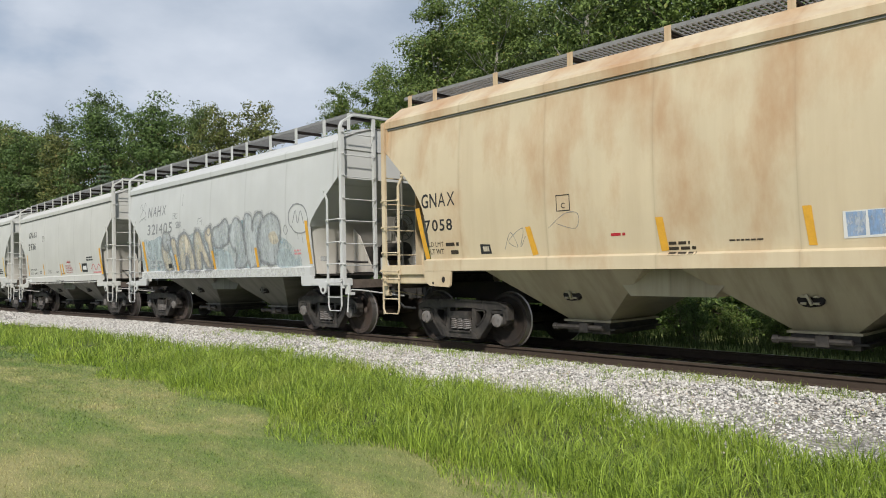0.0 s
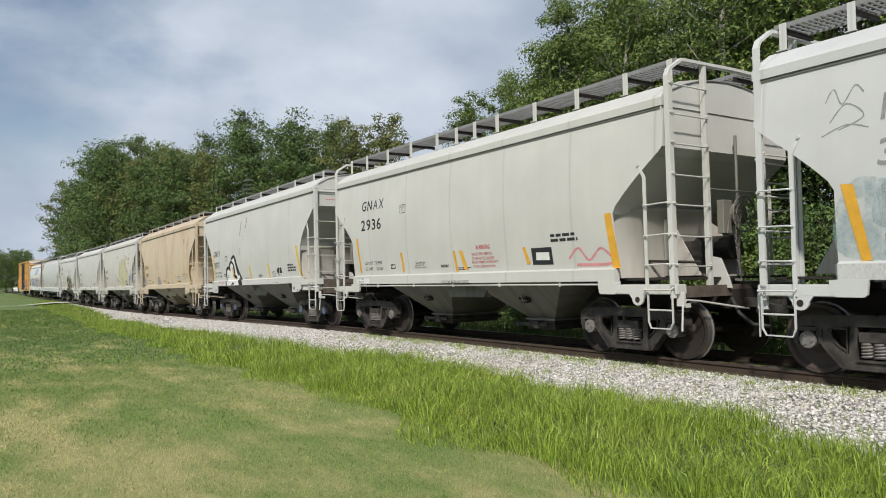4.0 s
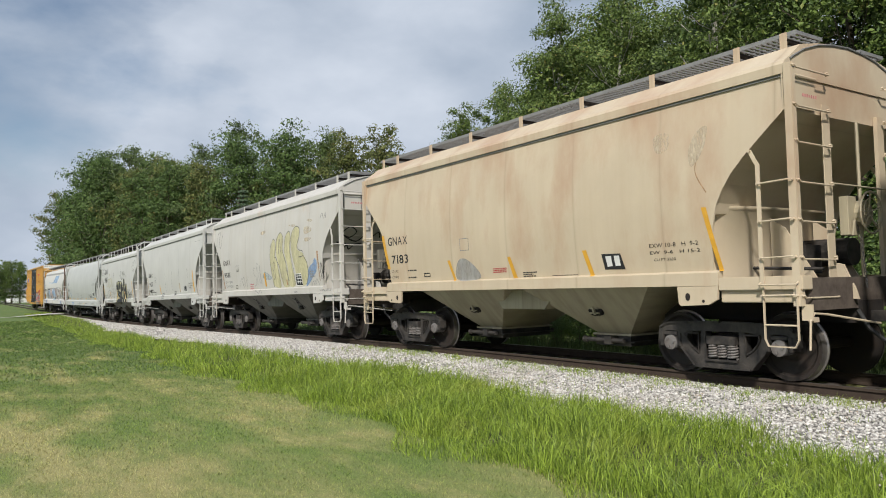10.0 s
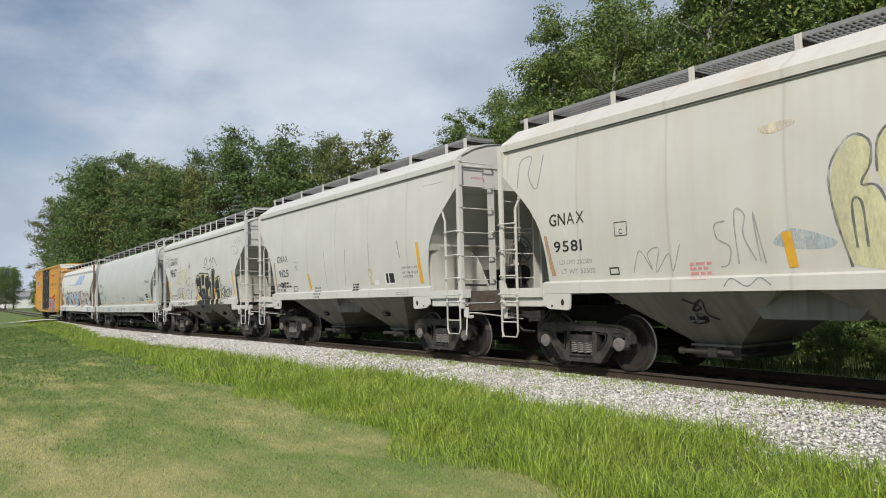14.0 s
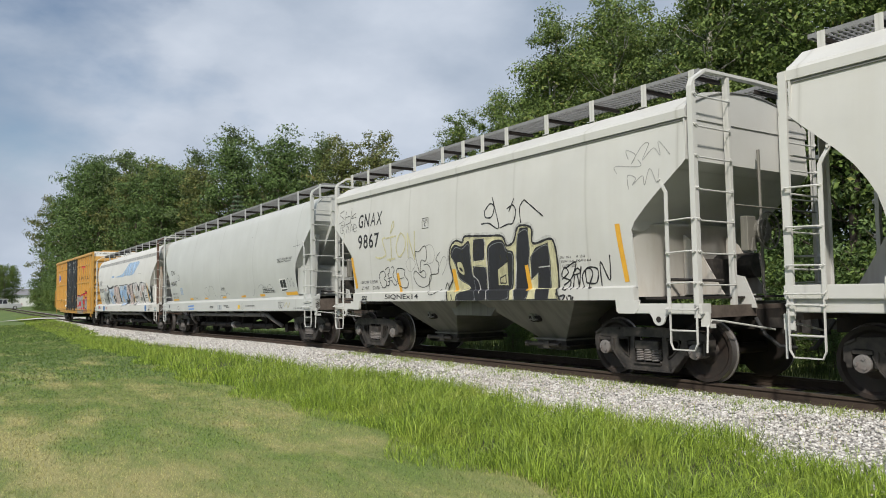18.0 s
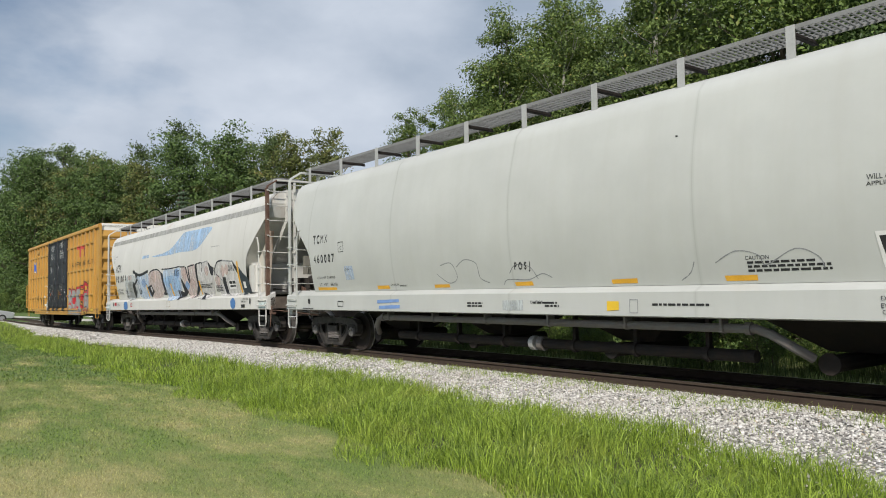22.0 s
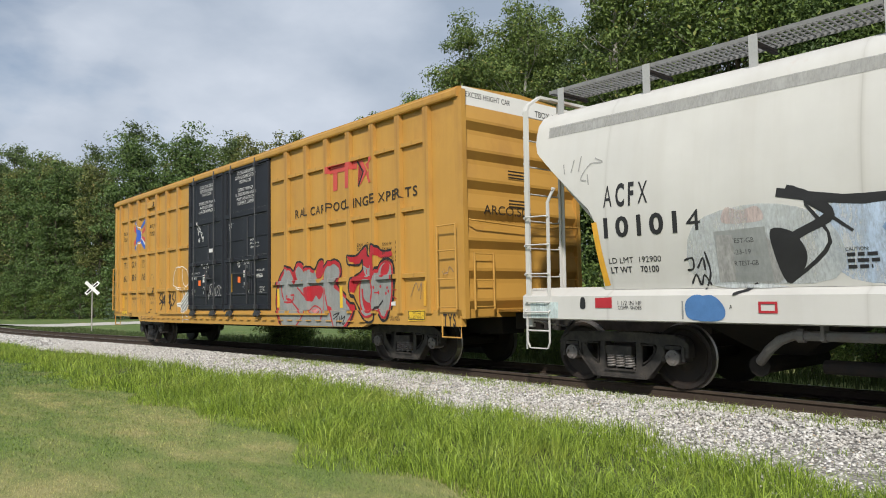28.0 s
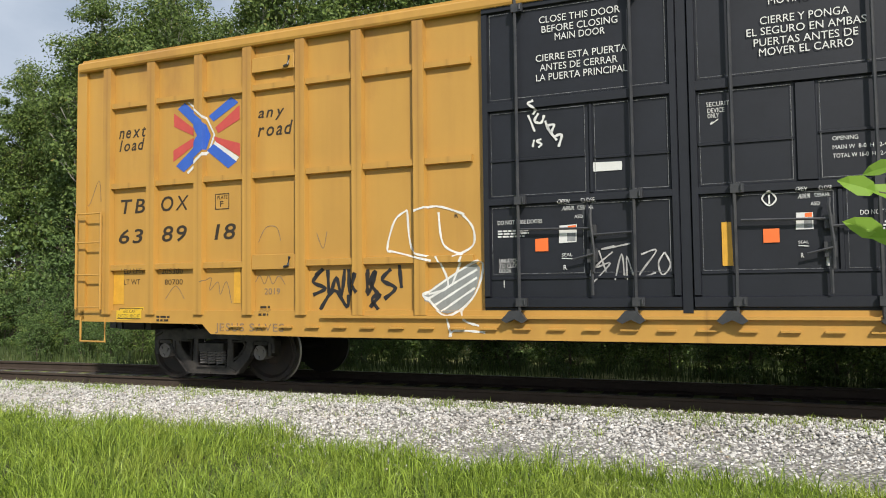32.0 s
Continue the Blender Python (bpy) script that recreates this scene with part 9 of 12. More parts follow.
D.text('OHO', 5.5, 2.13, 0.47, 0.19, 'black_paint', 0.1)
D.poly('white_paint', [(5.42, 1.59), (5.94, 1.6), (5.95, 1.85), (5.43, 1.85)], 'marking')
D.poly('black_paint', [(5.47, 1.75), (5.69, 1.75), (5.68, 1.83), (5.46, 1.84)], 'marking')
D.poly('black_paint', [(5.72, 1.75), (5.93, 1.75), (5.92, 1.84), (5.71, 1.83)], 'marking')
D.poly('black_paint', [(5.49, 1.65), (5.91, 1.66), (5.92, 1.71), (5.49, 1.71)], 'marking')
D.poly('yellow_strip', [(6.26, 1.47), (6.36, 1.48), (6.23, 2.4), (6.13, 2.4)], 'reflective_strip')
D.poly('yellow_strip', [(3.01, 1.47), (3.1, 1.48), (2.99, 1.93), (2.9, 1.93)], 'reflective_strip')
D.poly('yellow_strip', [(0.2, 1.47), (0.31, 1.48), (0.14, 1.92), (0.03, 1.92)], 'reflective_strip')
D.poly('yellow_strip', [(-2.64, 1.46), (-2.55, 1.47), (-2.73, 1.94), (-2.82, 1.93)], 'reflective_strip')
D.text('CAUTION', 3.04, 1.85, 0.27, 0.05, 'black_paint')
D.print(3.04, 1.78, 1.08, 0.03, 3, 'black_paint')
D.print(4.37, 1.7, 0.55, 0.03, 4, 'black_paint')
D.line('faded_grey', 0.02, [(4.06, 2.97), (4.42, 2.97)])
D.line('faded_grey', 0.02, [(4.47, 2.97), (4.79, 2.96)])
D.text('ACFX', -6.99, 2.58, 0.73, 0.34, 'black_paint')
D.text('101014', -7.0, 2.15, 1.51, 0.3, 'black_paint')
D.text('LD LMT  192900', -6.96, 1.79, 0.85, 0.08, 'black_paint')
D.text('LT WT    70100', -6.94, 1.65, 0.78, 0.09, 'black_paint')
D.poly('grey_spray', [(-5.29, 1.49), (-4.62, 1.49), (-4.66, 2.15), (-5.32, 2.13)], 'marking')
D.fill('black_paint', [(-4.47, 1.48), (-4.58, 1.84), (-4.59, 2.11), (-4.35, 2.07), (-4.21, 1.87), (-4.21, 1.7), (-4.32, 1.54)])
D.line('black_paint', 0.05, [(-5.09, 1.34), (-4.93, 1.4), (-4.82, 1.47)])
D.line('black_paint', 0.03, [(-5.51, 1.41), (-5.42, 1.62), (-5.47, 1.89)])
D.line('black_paint', 0.03, [(-5.77, 1.79), (-5.65, 1.81), (-5.65, 1.68), (-5.74, 1.66)])
D.line('black_paint', 0.03, [(-5.59, 1.68), (-5.5, 1.81), (-5.49, 1.65)])
D.line('black_paint', 0.03, [(-5.7, 1.48), (-5.62, 1.6), (-5.57, 1.46), (-5.51, 1.59), (-5.43, 1.46)])
D.poly('yellow_strip', [(-7.09, 1.47), (-6.99, 1.48), (-7.12, 2.4), (-7.21, 2.39)], 'reflective_strip')
D.text('CAUTION:', -3.78, 1.81, 0.24, 0.04, 'black_paint')
D.print(-3.77, 1.75, 0.33, 0.04, 3, 'black_paint')
D.fill('pink_light', [(-5.2, 2.24), (-5.14, 2.42), (-4.95, 2.37), (-4.74, 2.4), (-4.67, 2.24), (-4.9, 2.21)])
D.text('TEST-GB', -5.11, 1.97, 0.3, 0.06, 'black_paint')
D.text('5-23-19', -5.12, 1.83, 0.26, 0.06, 'black_paint')
D.text('AIR TEST-GB', -5.15, 1.69, 0.37, 0.06, 'black_paint')
D.line('roof_grey', 0.025, [(-7.72, 3.18), (-7.76, 3.33)])
D.line('roof_grey', 0.025, [(-7.6, 3.19), (-7.56, 3.38)])
D.line('roof_grey', 0.025, [(-7.46, 3.19), (-7.43, 3.42)])
D.line('roof_grey', 0.025, [(-7.3, 3.03), (-7.41, 3.07), (-7.25, 3.27), (-7.03, 3.27), (-7.17, 3.35)])
D.line('roof_grey', 0.025, [(-7.26, 2.96), (-7.29, 3.12)])
D.line('black_paint', 0.1, [(-4.39, 2.57), (-4.15, 2.46), (-3.91, 2.23), (-4.26, 2.04), (-4.56, 1.86)])
D.poly('roof_grey', [(-5.31, 1.49), (-5.09, 1.5), (-5.07, 2.07), (-5.29, 2.09)], 'marking')
D.fill('blue_sill', [(-5.71, 1.06), (-5.72, 1.25), (-5.57, 1.34), (-5.4, 1.27), (-5.39, 1.09), (-5.55, 1.01)])
D.poly('red_paint', [(-7.17, 1.16), (-6.88, 1.16), (-6.88, 1.31), (-7.17, 1.3)], 'marking')
D.outline('red_paint', -4.76, 1.11, -4.53, 1.25, 0.03)
D.fill('black_paint', [(-7.44, 1.16), (-7.43, 1.3), (-7.36, 1.3), (-7.35, 1.16)])
D.text('1 1/2 IN HF', -6.78, 1.2, 0.39, 0.06, 'black_paint')
D.text('COMP. SHOES', -6.78, 1.14, 0.39, 0.05, 'black_paint')
D.poly('teal_light', [(-8.42, 1.0), (-7.87, 1.0), (-7.86, 1.24), (-8.42, 1.23)], 'marking')
D.text('A', -5.13, 1.16, 0.04, 0.05, 'black_paint')
D.line('faded_grey', 0.03, [(-5.77, 1.02), (-5.77, 1.26)])
D.line('faded_grey', 0.03, [(-5.37, 1.27), (-5.24, 1.2), (-5.3, 1.05)])
D.fill('blue_sill', [(5.76, 1.06), (5.72, 1.23), (5.91, 1.32), (6.08, 1.23), (6.06, 1.05), (5.9, 1.0)])
D.fill('blue_sill', [(-5.59, 1.02), (-5.62, 1.26), (-5.36, 1.33), (-5.19, 1.17), (-5.24, 1.02)])
D.text('1 1/2 IN HF', 6.51, 1.25, 0.51, 0.06, 'black_paint')
D.text('COMP. SHOES', 6.51, 1.18, 0.4, 0.05, 'black_paint')
D.poly('black_paint', [(6.52, 1.03), (6.78, 1.04), (6.78, 1.13), (6.52, 1.12)], 'marking')
D.fill('black_paint', [(7.1, 1.15), (7.11, 1.29), (7.18, 1.29), (7.18, 1.15)])
D.outline('faded_tan', -0.23, 1.08, 0.21, 1.28, 0.02)
D.poly('teal_light', [(7.73, 1.0), (8.22, 1.01), (8.23, 1.18), (7.73, 1.17)], 'marking')

D = Drawing(yellow_box, 'b')
D.text('next', -8.55, 3.75, 0.54, 0.16, 'brown_paint', 0.25)
D.text('load', -8.54, 3.55, 0.5, 0.18, 'brown_paint', 0.25)
D.text('any', -5.96, 3.78, 0.44, 0.16, 'brown_paint', 0.25)
D.text('road', -5.97, 3.56, 0.59, 0.2, 'brown_paint', 0.25)
D.text('TB', -8.5, 2.58, 0.48, 0.22, 'brown_paint', 0.15)
D.text('OX', -7.71, 2.58, 0.52, 0.23, 'brown_paint', 0.15)
D.text('63', -8.53, 2.12, 0.48, 0.22, 'brown_paint', 0.15)
D.text('89', -7.69, 2.12, 0.47, 0.24, 'brown_paint', 0.15)
D.text('18', -6.72, 2.12, 0.38, 0.23, 'brown_paint', 0.15)
D.outline('brown_paint', -6.71, 2.56, -6.46, 2.79, 0.012)
D.text('F', -6.62, 2.6, 0.06, 0.08, 'brown_paint')
D.text('PLATE', -6.67, 2.71, 0.18, 0.05, 'brown_paint')
D.text('LD LMT', -8.42, 1.66, 0.4, 0.07, 'brown_paint')
D.text('LT WT', -8.42, 1.49, 0.32, 0.08, 'brown_paint')
D.text('205300', -7.69, 1.64, 0.4, 0.08, 'brown_paint')
D.text('80700', -7.63, 1.48, 0.34, 0.08, 'brown_paint')
D.poly('yellow_strip', [(-8.63, 1.19), (-8.42, 1.19), (-8.42, 1.71), (-8.62, 1.72)], 'reflective_strip')
D.poly('yellow_strip', [(-6.38, 1.2), (-6.26, 1.2), (-6.26, 1.7), (-6.37, 1.69)], 'reflective_strip')
D.poly('bright_yellow', [(-8.52, 0.95), (-8.03, 0.97), (-8.03, 1.15), (-8.52, 1.13)], 'marking')
D.outline('black_paint', -8.51, 0.97, -8.04, 1.13, 0.012)
D.text('THIS CAR', -8.4, 1.06, 0.25, 0.05, 'black_paint')
D.text('EXCESS HEIGHT', -8.49, 0.99, 0.43, 0.05, 'black_paint')
D.poly('white_paint', [(-7.22, 4.19), (-6.87, 3.9), (-6.74, 3.67), (-6.83, 3.45), (-7.23, 3.14), (-7.20, 3.115), (-6.805, 3.42), (-6.71, 3.665), (-6.845, 3.92), (-7.185, 4.195)], 'marking')
D.poly('white_paint', [(-6.74, 3.53), (-6.34, 3.24), (-6.29, 3.3), (-6.71, 3.57)], 'marking')
D.poly('blue_paint', [(-7.27, 4.19), (-7.4, 4.11), (-7.04, 3.79), (-6.97, 3.66), (-7.07, 3.535), (-7.43, 3.25), (-7.28, 3.15), (-6.87, 3.455), (-6.79, 3.66), (-6.90, 3.885)], 'marking')
D.poly('blue_paint', [(-6.83, 3.95), (-6.43, 4.19), (-6.3, 4.1), (-6.74, 3.86)], 'marking')
D.poly('blue_paint', [(-6.86, 3.44), (-6.48, 3.15), (-6.33, 3.24), (-6.74, 3.53)], 'marking')
D.poly('logo_red', [(-7.47, 4.05), (-7.03, 3.74), (-7.06, 3.66), (-7.47, 3.85)], 'marking')
D.poly('logo_red', [(-7.48, 3.49), (-7.09, 3.66), (-7.02, 3.58), (-7.48, 3.32)], 'marking')
D.poly('logo_red', [(-6.71, 3.77), (-6.28, 4.06), (-6.28, 3.85), (-6.66, 3.68)], 'marking')
D.poly('logo_red', [(-6.74, 3.64), (-6.27, 3.5), (-6.27, 3.31), (-6.69, 3.55)], 'marking')
D.print(-5.92, 1.13, 0.2, 0.03, 3, 'brown_paint')
D.print(-7.74, 0.99, 0.27, 0.03, 2, 'brown_paint')
D.line('black_paint', 0.06, [(-5.03, 1.57), (-4.9, 1.66), (-5.06, 1.49), (-4.87, 1.4), (-5.06, 1.31)])
D.line('black_paint', 0.06, [(-4.83, 1.65), (-4.8, 1.31), (-4.7, 1.54), (-4.62, 1.31), (-4.57, 1.65)])
D.line('black_paint', 0.06, [(-4.51, 1.65), (-4.48, 1.31), (-4.37, 1.59), (-4.45, 1.48), (-4.35, 1.34)])
D.line('black_paint', 0.06, [(-4.22, 1.64), (-4.22, 1.31), (-4.1, 1.61), (-4.19, 1.48), (-4.07, 1.31)])
D.line('black_paint', 0.06, [(-3.88, 1.64), (-4.01, 1.5), (-3.82, 1.39), (-3.98, 1.25)])
D.line('black_paint', 0.06, [(-4.95, 1.11), (-4.73, 1.37), (-4.54, 1.15), (-4.51, 1.31)])
D.line('black_paint', 0.06, [(-4.19, 1.14), (-4.04, 1.31), (-4.16, 1.25), (-4.07, 1.11)])
D.line('black_paint', 0.06, [(-3.76, 1.69), (-3.73, 1.39)])
D.fill('grey_spray', [(-3.38, 1.31), (-2.70, 1.68), (-2.74, 1.3), (-3.08, 1.06)])
D.line('white_spray', 0.032, [(-3.29, 1.73), (-3.82, 1.86), (-3.93, 1.91), (-3.82, 2.27), (-3.64, 2.4)])
D.line('white_spray', 0.032, [(-3.64, 2.4), (-3.58, 1.9), (-3.34, 1.79)])
D.line('white_spray', 0.032, [(-3.2, 2.35), (-3.14, 1.94), (-2.88, 1.8)])
D.line('white_spray', 0.032, [(-2.88, 2.31), (-2.74, 2.14), (-2.74, 1.91), (-3.0, 1.78)])
D.line('white_spray', 0.032, [(-3.23, 1.79), (-3.08, 1.41), (-3.4, 1.3)])
D.line('white_spray', 0.032, [(-2.88, 1.78), (-3.03, 1.41)])
D.line('white_spray', 0.032, [(-3.4, 1.3), (-2.66, 1.72), (-2.72, 1.3), (-3.09, 1.03), (-3.4, 1.3)])
D.line('white_spray', 0.032, [(-3.35, 1.25), (-2.69, 1.61)])
D.line('white_spray', 0.032, [(-3.26, 1.17), (-2.69, 1.51)])
D.line('white_spray', 0.032, [(-3.17, 1.09), (-2.72, 1.38)])
D.line('white_spray', 0.032, [(-3.09, 1.01), (-3.03, 0.77)])
D.line('white_spray', 0.032, [(-2.89, 1.14), (-2.86, 0.98), (-2.66, 0.91)])
D.line('white_spray', 0.032, [(-3.06, 0.77), (-2.97, 0.85), (-2.58, 0.83)])
D.line('white_spray', 0.032, [(-3.55, 2.37), (-3.23, 2.43), (-2.85, 2.31)])
D.line('faded_brown', 0.015, [(-6.92, 1.51), (-6.77, 1.57), (-6.8, 1.39), (-6.65, 1.51), (-6.61, 1.33), (-6.5, 1.51), (-6.41, 1.2)])
D.line('faded_brown', 0.015, [(-6.0, 1.5), (-5.93, 1.59), (-5.85, 1.47), (-5.78, 1.59), (-5.71, 1.47), (-5.61, 1.58), (-5.51, 1.46)])
D.line('faded_brown', 0.015, [(-5.95, 2.06), (-5.83, 2.26), (-5.65, 2.26), (-5.58, 2.07)])
D.line('faded_brown', 0.015, [(-5.0, 2.15), (-4.9, 1.94), (-4.84, 2.17)])
D.line('faded_brown', 0.015, [(-9.26, 3.08), (-9.16, 2.74), (-8.95, 3.13), (-8.9, 2.79)])
D.line('faded_brown', 0.015, [(-7.61, 1.27), (-7.42, 1.46), (-7.26, 1.27)])
D.text('2019', -5.85, 1.32, 0.26, 0.09, 'faded_brown')
D.text('JESUS SAVES', -6.66, 0.77, 1.16, 0.15, 'faded_brown')
D.text('R', -2.98, 2.27, 0.05, 0.05, 'black_paint')
D.text('SECURITY', 0.06, 3.37, 0.28, 0.05, 'white_paint')
D.text('DEVICE', 0.07, 3.3, 0.18, 0.05, 'white_paint')
D.text('ONLY', 0.07, 3.24, 0.12, 0.05, 'white_paint')
D.line('white_paint', 0.012, [(0.18, 3.22), (0.1, 3.17), (0.12, 3.2)])
D.text('OPENING', 1.30, 2.885, 0.24, 0.045, 'white_paint')
D.text('MAIN W  8-0  H 12-4', 1.30, 2.79, 0.5, 0.045, 'white_paint')
D.text('TOTAL W 16-0  H 12-4', 1.30, 2.70, 0.5, 0.045, 'white_paint')
D.text('DO NOT LUBE DOORS', 1.53, 2.09, 0.55, 0.05, 'white_paint')
D.print(1.64, 2.0, 0.42, 0.02, 3, 'white_paint')
D.text('UNLATCH', 1.815, 1.665, 0.26, 0.045, 'white_paint')
D.text('TO CLOSE', 1.815, 1.60, 0.26, 0.045, 'white_paint')
D.text('DOOR', 1.815, 1.54, 0.15, 0.045, 'white_paint')
D.poly('white_paint', [(-1.21, 2.73), (-0.88, 2.73), (-0.88, 2.83), (-1.22, 2.84)], 'marking')
D.text('DO NOT LUBE DOORS', -2.4, 2.15, 0.56, 0.05, 'white_paint')
D.print(-2.4, 2.06, 0.42, 0.02, 3, 'white_paint')
D.text('UNLATCH', -2.39, 1.68, 0.24, 0.05, 'white_paint')
D.text('TO CLOSE', -2.39, 1.62, 0.27, 0.05, 'white_paint')
D.text('DOOR', -2.39, 1.56, 0.15, 0.05, 'white_paint')
D.line('white_paint', 0.012, [(-2.33, 1.47), (-2.33, 1.38)])
D.poly('white_paint', [(-1.64, 1.9), (-1.43, 1.91), (-1.42, 2.12), (-1.63, 2.11)], 'marking')
D.poly('orange_card', [(-1.53, 2.06), (-1.44, 2.06), (-1.43, 2.11), (-1.53, 2.1)], 'marking')
D.poly('faded_grey', [(-1.54, 1.92), (-1.44, 1.92), (-1.44, 2.02), (-1.54, 2.02)], 'marking')
D.text('OPEN', -1.64, 2.37, 0.15, 0.05, 'white_paint', 0.4)
D.text('ABRIR', -1.6, 2.29, 0.15, 0.05, 'white_paint', 0.4)
D.text('CLOSE', -1.36, 2.37, 0.17, 0.05, 'white_paint', -0.3)
D.text('CERRAR', -1.41, 2.29, 0.19, 0.05, 'white_paint', -0.3)
D.text('ASD', -1.45, 2.19, 0.1, 0.04, 'white_paint')
D.text('SEAL', -1.61, 1.74, 0.13, 0.04, 'white_paint')
D.text('R', -1.59, 1.58, 0.04, 0.06, 'white_paint')
D.line('white_paint', 0.012, [(-1.61, 1.72), (-1.48, 1.71)])
D.poly('white_paint', [(-1.28, 1.47), (-1.24, 1.47), (-1.24, 1.57), (-1.28, 1.57)], 'marking')
D.poly('white_paint', [(0.92, 1.96), (1.09, 1.96), (1.09, 2.14), (0.93, 2.14)], 'marking')
D.poly('orange_card', [(1.01, 2.09), (1.08, 2.09), (1.08, 2.14), (1.01, 2.13)], 'marking')
D.poly('faded_grey', [(1.0, 1.97), (1.08, 1.97), (1.08, 2.06), (1.0, 2.06)], 'marking')
D.text('OPEN', 0.93, 2.37, 0.11, 0.04, 'white_paint', 0.4)
D.text('ABRIR', 0.95, 2.29, 0.12, 0.05, 'white_paint', 0.4)
D.text('CLOSE', 1.15, 2.37, 0.13, 0.04, 'white_paint', -0.3)
D.text('CERRAR', 1.11, 2.3, 0.15, 0.04, 'white_paint', -0.3)
D.text('ASD', 1.07, 2.21, 0.09, 0.04, 'white_paint')
D.text('SEAL', 0.94, 1.81, 0.1, 0.03, 'white_paint')
D.text('R', 0.96, 1.66, 0.03, 0.05, 'white_paint')
D.line('white_paint', 0.012, [(0.94, 1.79), (1.04, 1.78)])
D.poly('white_paint', [(1.2, 1.57), (1.23, 1.57), (1.23, 1.66), (1.2, 1.66)], 'marking')
D.poly('orange_card', [(-1.93, 1.81), (-1.77, 1.81), (-1.77, 1.97), (-1.93, 1.96)], 'marking')
D.poly('orange_card', [(0.6, 1.83), (0.76, 1.83), (0.76, 1.98), (0.6, 1.98)], 'marking')
D.poly('yellow_strip', [(0.18, 1.59), (0.29, 1.59), (0.28, 2.07), (0.18, 2.07)], 'reflective_strip')
D.line('white_paint', 0.02, [(0.6, 2.31), (0.67, 2.38), (0.74, 2.3), (0.67, 2.23)], True)
D.line('white_paint', 0.02, [(0.67, 2.35), (0.67, 2.25)])
D.line('white_paint', 0.035, [(-1.91, 3.64), (-1.98, 3.61), (-1.9, 3.54), (-1.93, 3.48)])
D.line('white_paint', 0.035, [(-1.86, 3.49), (-1.91, 3.4), (-1.83, 3.37), (-1.79, 3.46)])
D.line('white_paint', 0.035, [(-1.78, 3.39), (-1.72, 3.25), (-1.67, 3.33), (-1.75, 3.31), (-1.64, 3.14)])
D.line('white_paint', 0.035, [(-1.67, 3.19), (-1.58, 3.2), (-1.62, 3.06)])
D.line('white_paint', 0.03, [(-1.92, 3.17), (-1.94, 3.08)])
D.line('white_paint', 0.03, [(-1.83, 3.17), (-1.89, 3.15), (-1.83, 3.11), (-1.87, 3.07)])
D.line('white_paint', 0.03, [(-1.99, 3.48), (-1.91, 3.27)])
D.line('white_faint', 0.022, [(-0.99, 1.85), (-1.14, 1.81), (-0.81, 1.87)])
D.line('white_faint', 0.022, [(-1.01, 1.78), (-1.22, 1.6), (-1.04, 1.65), (-1.25, 1.42)])
D.line('white_faint', 0.022, [(-0.99, 1.45), (-0.91, 1.75), (-0.88, 1.47)])
D.line('white_faint', 0.022, [(-0.85, 1.45), (-0.85, 1.72), (-0.77, 1.49), (-0.75, 1.77)])
D.line('white_faint', 0.022, [(-0.69, 1.74), (-0.52, 1.78), (-0.72, 1.49), (-0.53, 1.53)])
D.line('white_faint', 0.022, [(-0.43, 1.76), (-0.5, 1.64), (-0.46, 1.5), (-0.37, 1.61), (-0.43, 1.76)])
D.line('white_faint', 0.022, [(-1.17, 1.8), (-1.09, 1.55)])
D.poly('logo_red', [(4.97, 4.08), (6.10, 4.05), (6.11, 4.21), (4.97, 4.24)], 'logo_bar')
D.poly('logo_red', [(5.18, 3.68), (5.35, 3.69), (5.36, 4.13), (5.19, 4.14)], 'logo_bar')
D.poly('logo_red', [(5.72, 3.67), (5.88, 3.67), (5.90, 4.11), (5.74, 4.12)], 'logo_bar')
D.poly('logo_red', [(6.16, 4.21), (6.35, 3.97), (6.12, 3.69), (6.22, 3.7), (6.46, 3.95), (6.30, 4.19)], 'logo_bar')
D.poly('logo_red', [(6.50, 3.7), (6.70, 3.68), (6.52, 3.96), (6.42, 3.89)], 'logo_bar')
D.poly('logo_red', [(6.40, 4.1), (6.70, 4.22), (6.71, 4.14), (6.49, 3.97)], 'logo_bar')
D.line('black_paint', 0.05, [(6.11, 4.2), (6.32, 3.95), (6.14, 3.67)], smooth=False)
D.text('RAILCAR', 3.55, 3.24, 1.3, 0.2, 'brown_paint')
D.text('POOLING', 4.99, 3.24, 1.5, 0.2, 'brown_paint')
D.text('EXPERTS', 6.64, 3.25, 1.44, 0.2, 'brown_paint')
D.fill('grey_spray', [(2.8, 1.13), (2.65, 1.4), (2.77, 1.79), (3.05, 2.05), (3.27, 2.07), (3.55, 1.73), (3.52, 2.02), (3.7, 2.14), (3.94, 2.0), (3.9, 1.75), (4.1, 1.99), (4.36, 2.0), (4.57, 1.72), (4.79, 1.77), (4.91, 1.94), (5.15, 2.1), (5.39, 1.97), (5.41, 1.75), (5.19, 1.59), (5.35, 1.53), (5.62, 1.36), (5.92, 1.11), (5.6, 0.73), (5.22, 0.73), (3.6, 0.72), (3.02, 0.74)])
D.fill('red_paint', [(4.45, 1.97), (4.58, 2.17), (4.74, 2.19), (4.79, 2.04), (4.67, 1.84), (4.48, 1.82)])
D.line('red_paint', 0.09, [(2.87, 0.8), (2.65, 1.26), (2.77, 1.79), (3.05, 2.05), (3.27, 2.1), (3.59, 1.73), (3.49, 2.02), (3.7, 2.17), (3.97, 1.99)])
D.line('red_paint', 0.09, [(3.97, 1.99), (4.1, 2.05), (4.36, 1.97)])
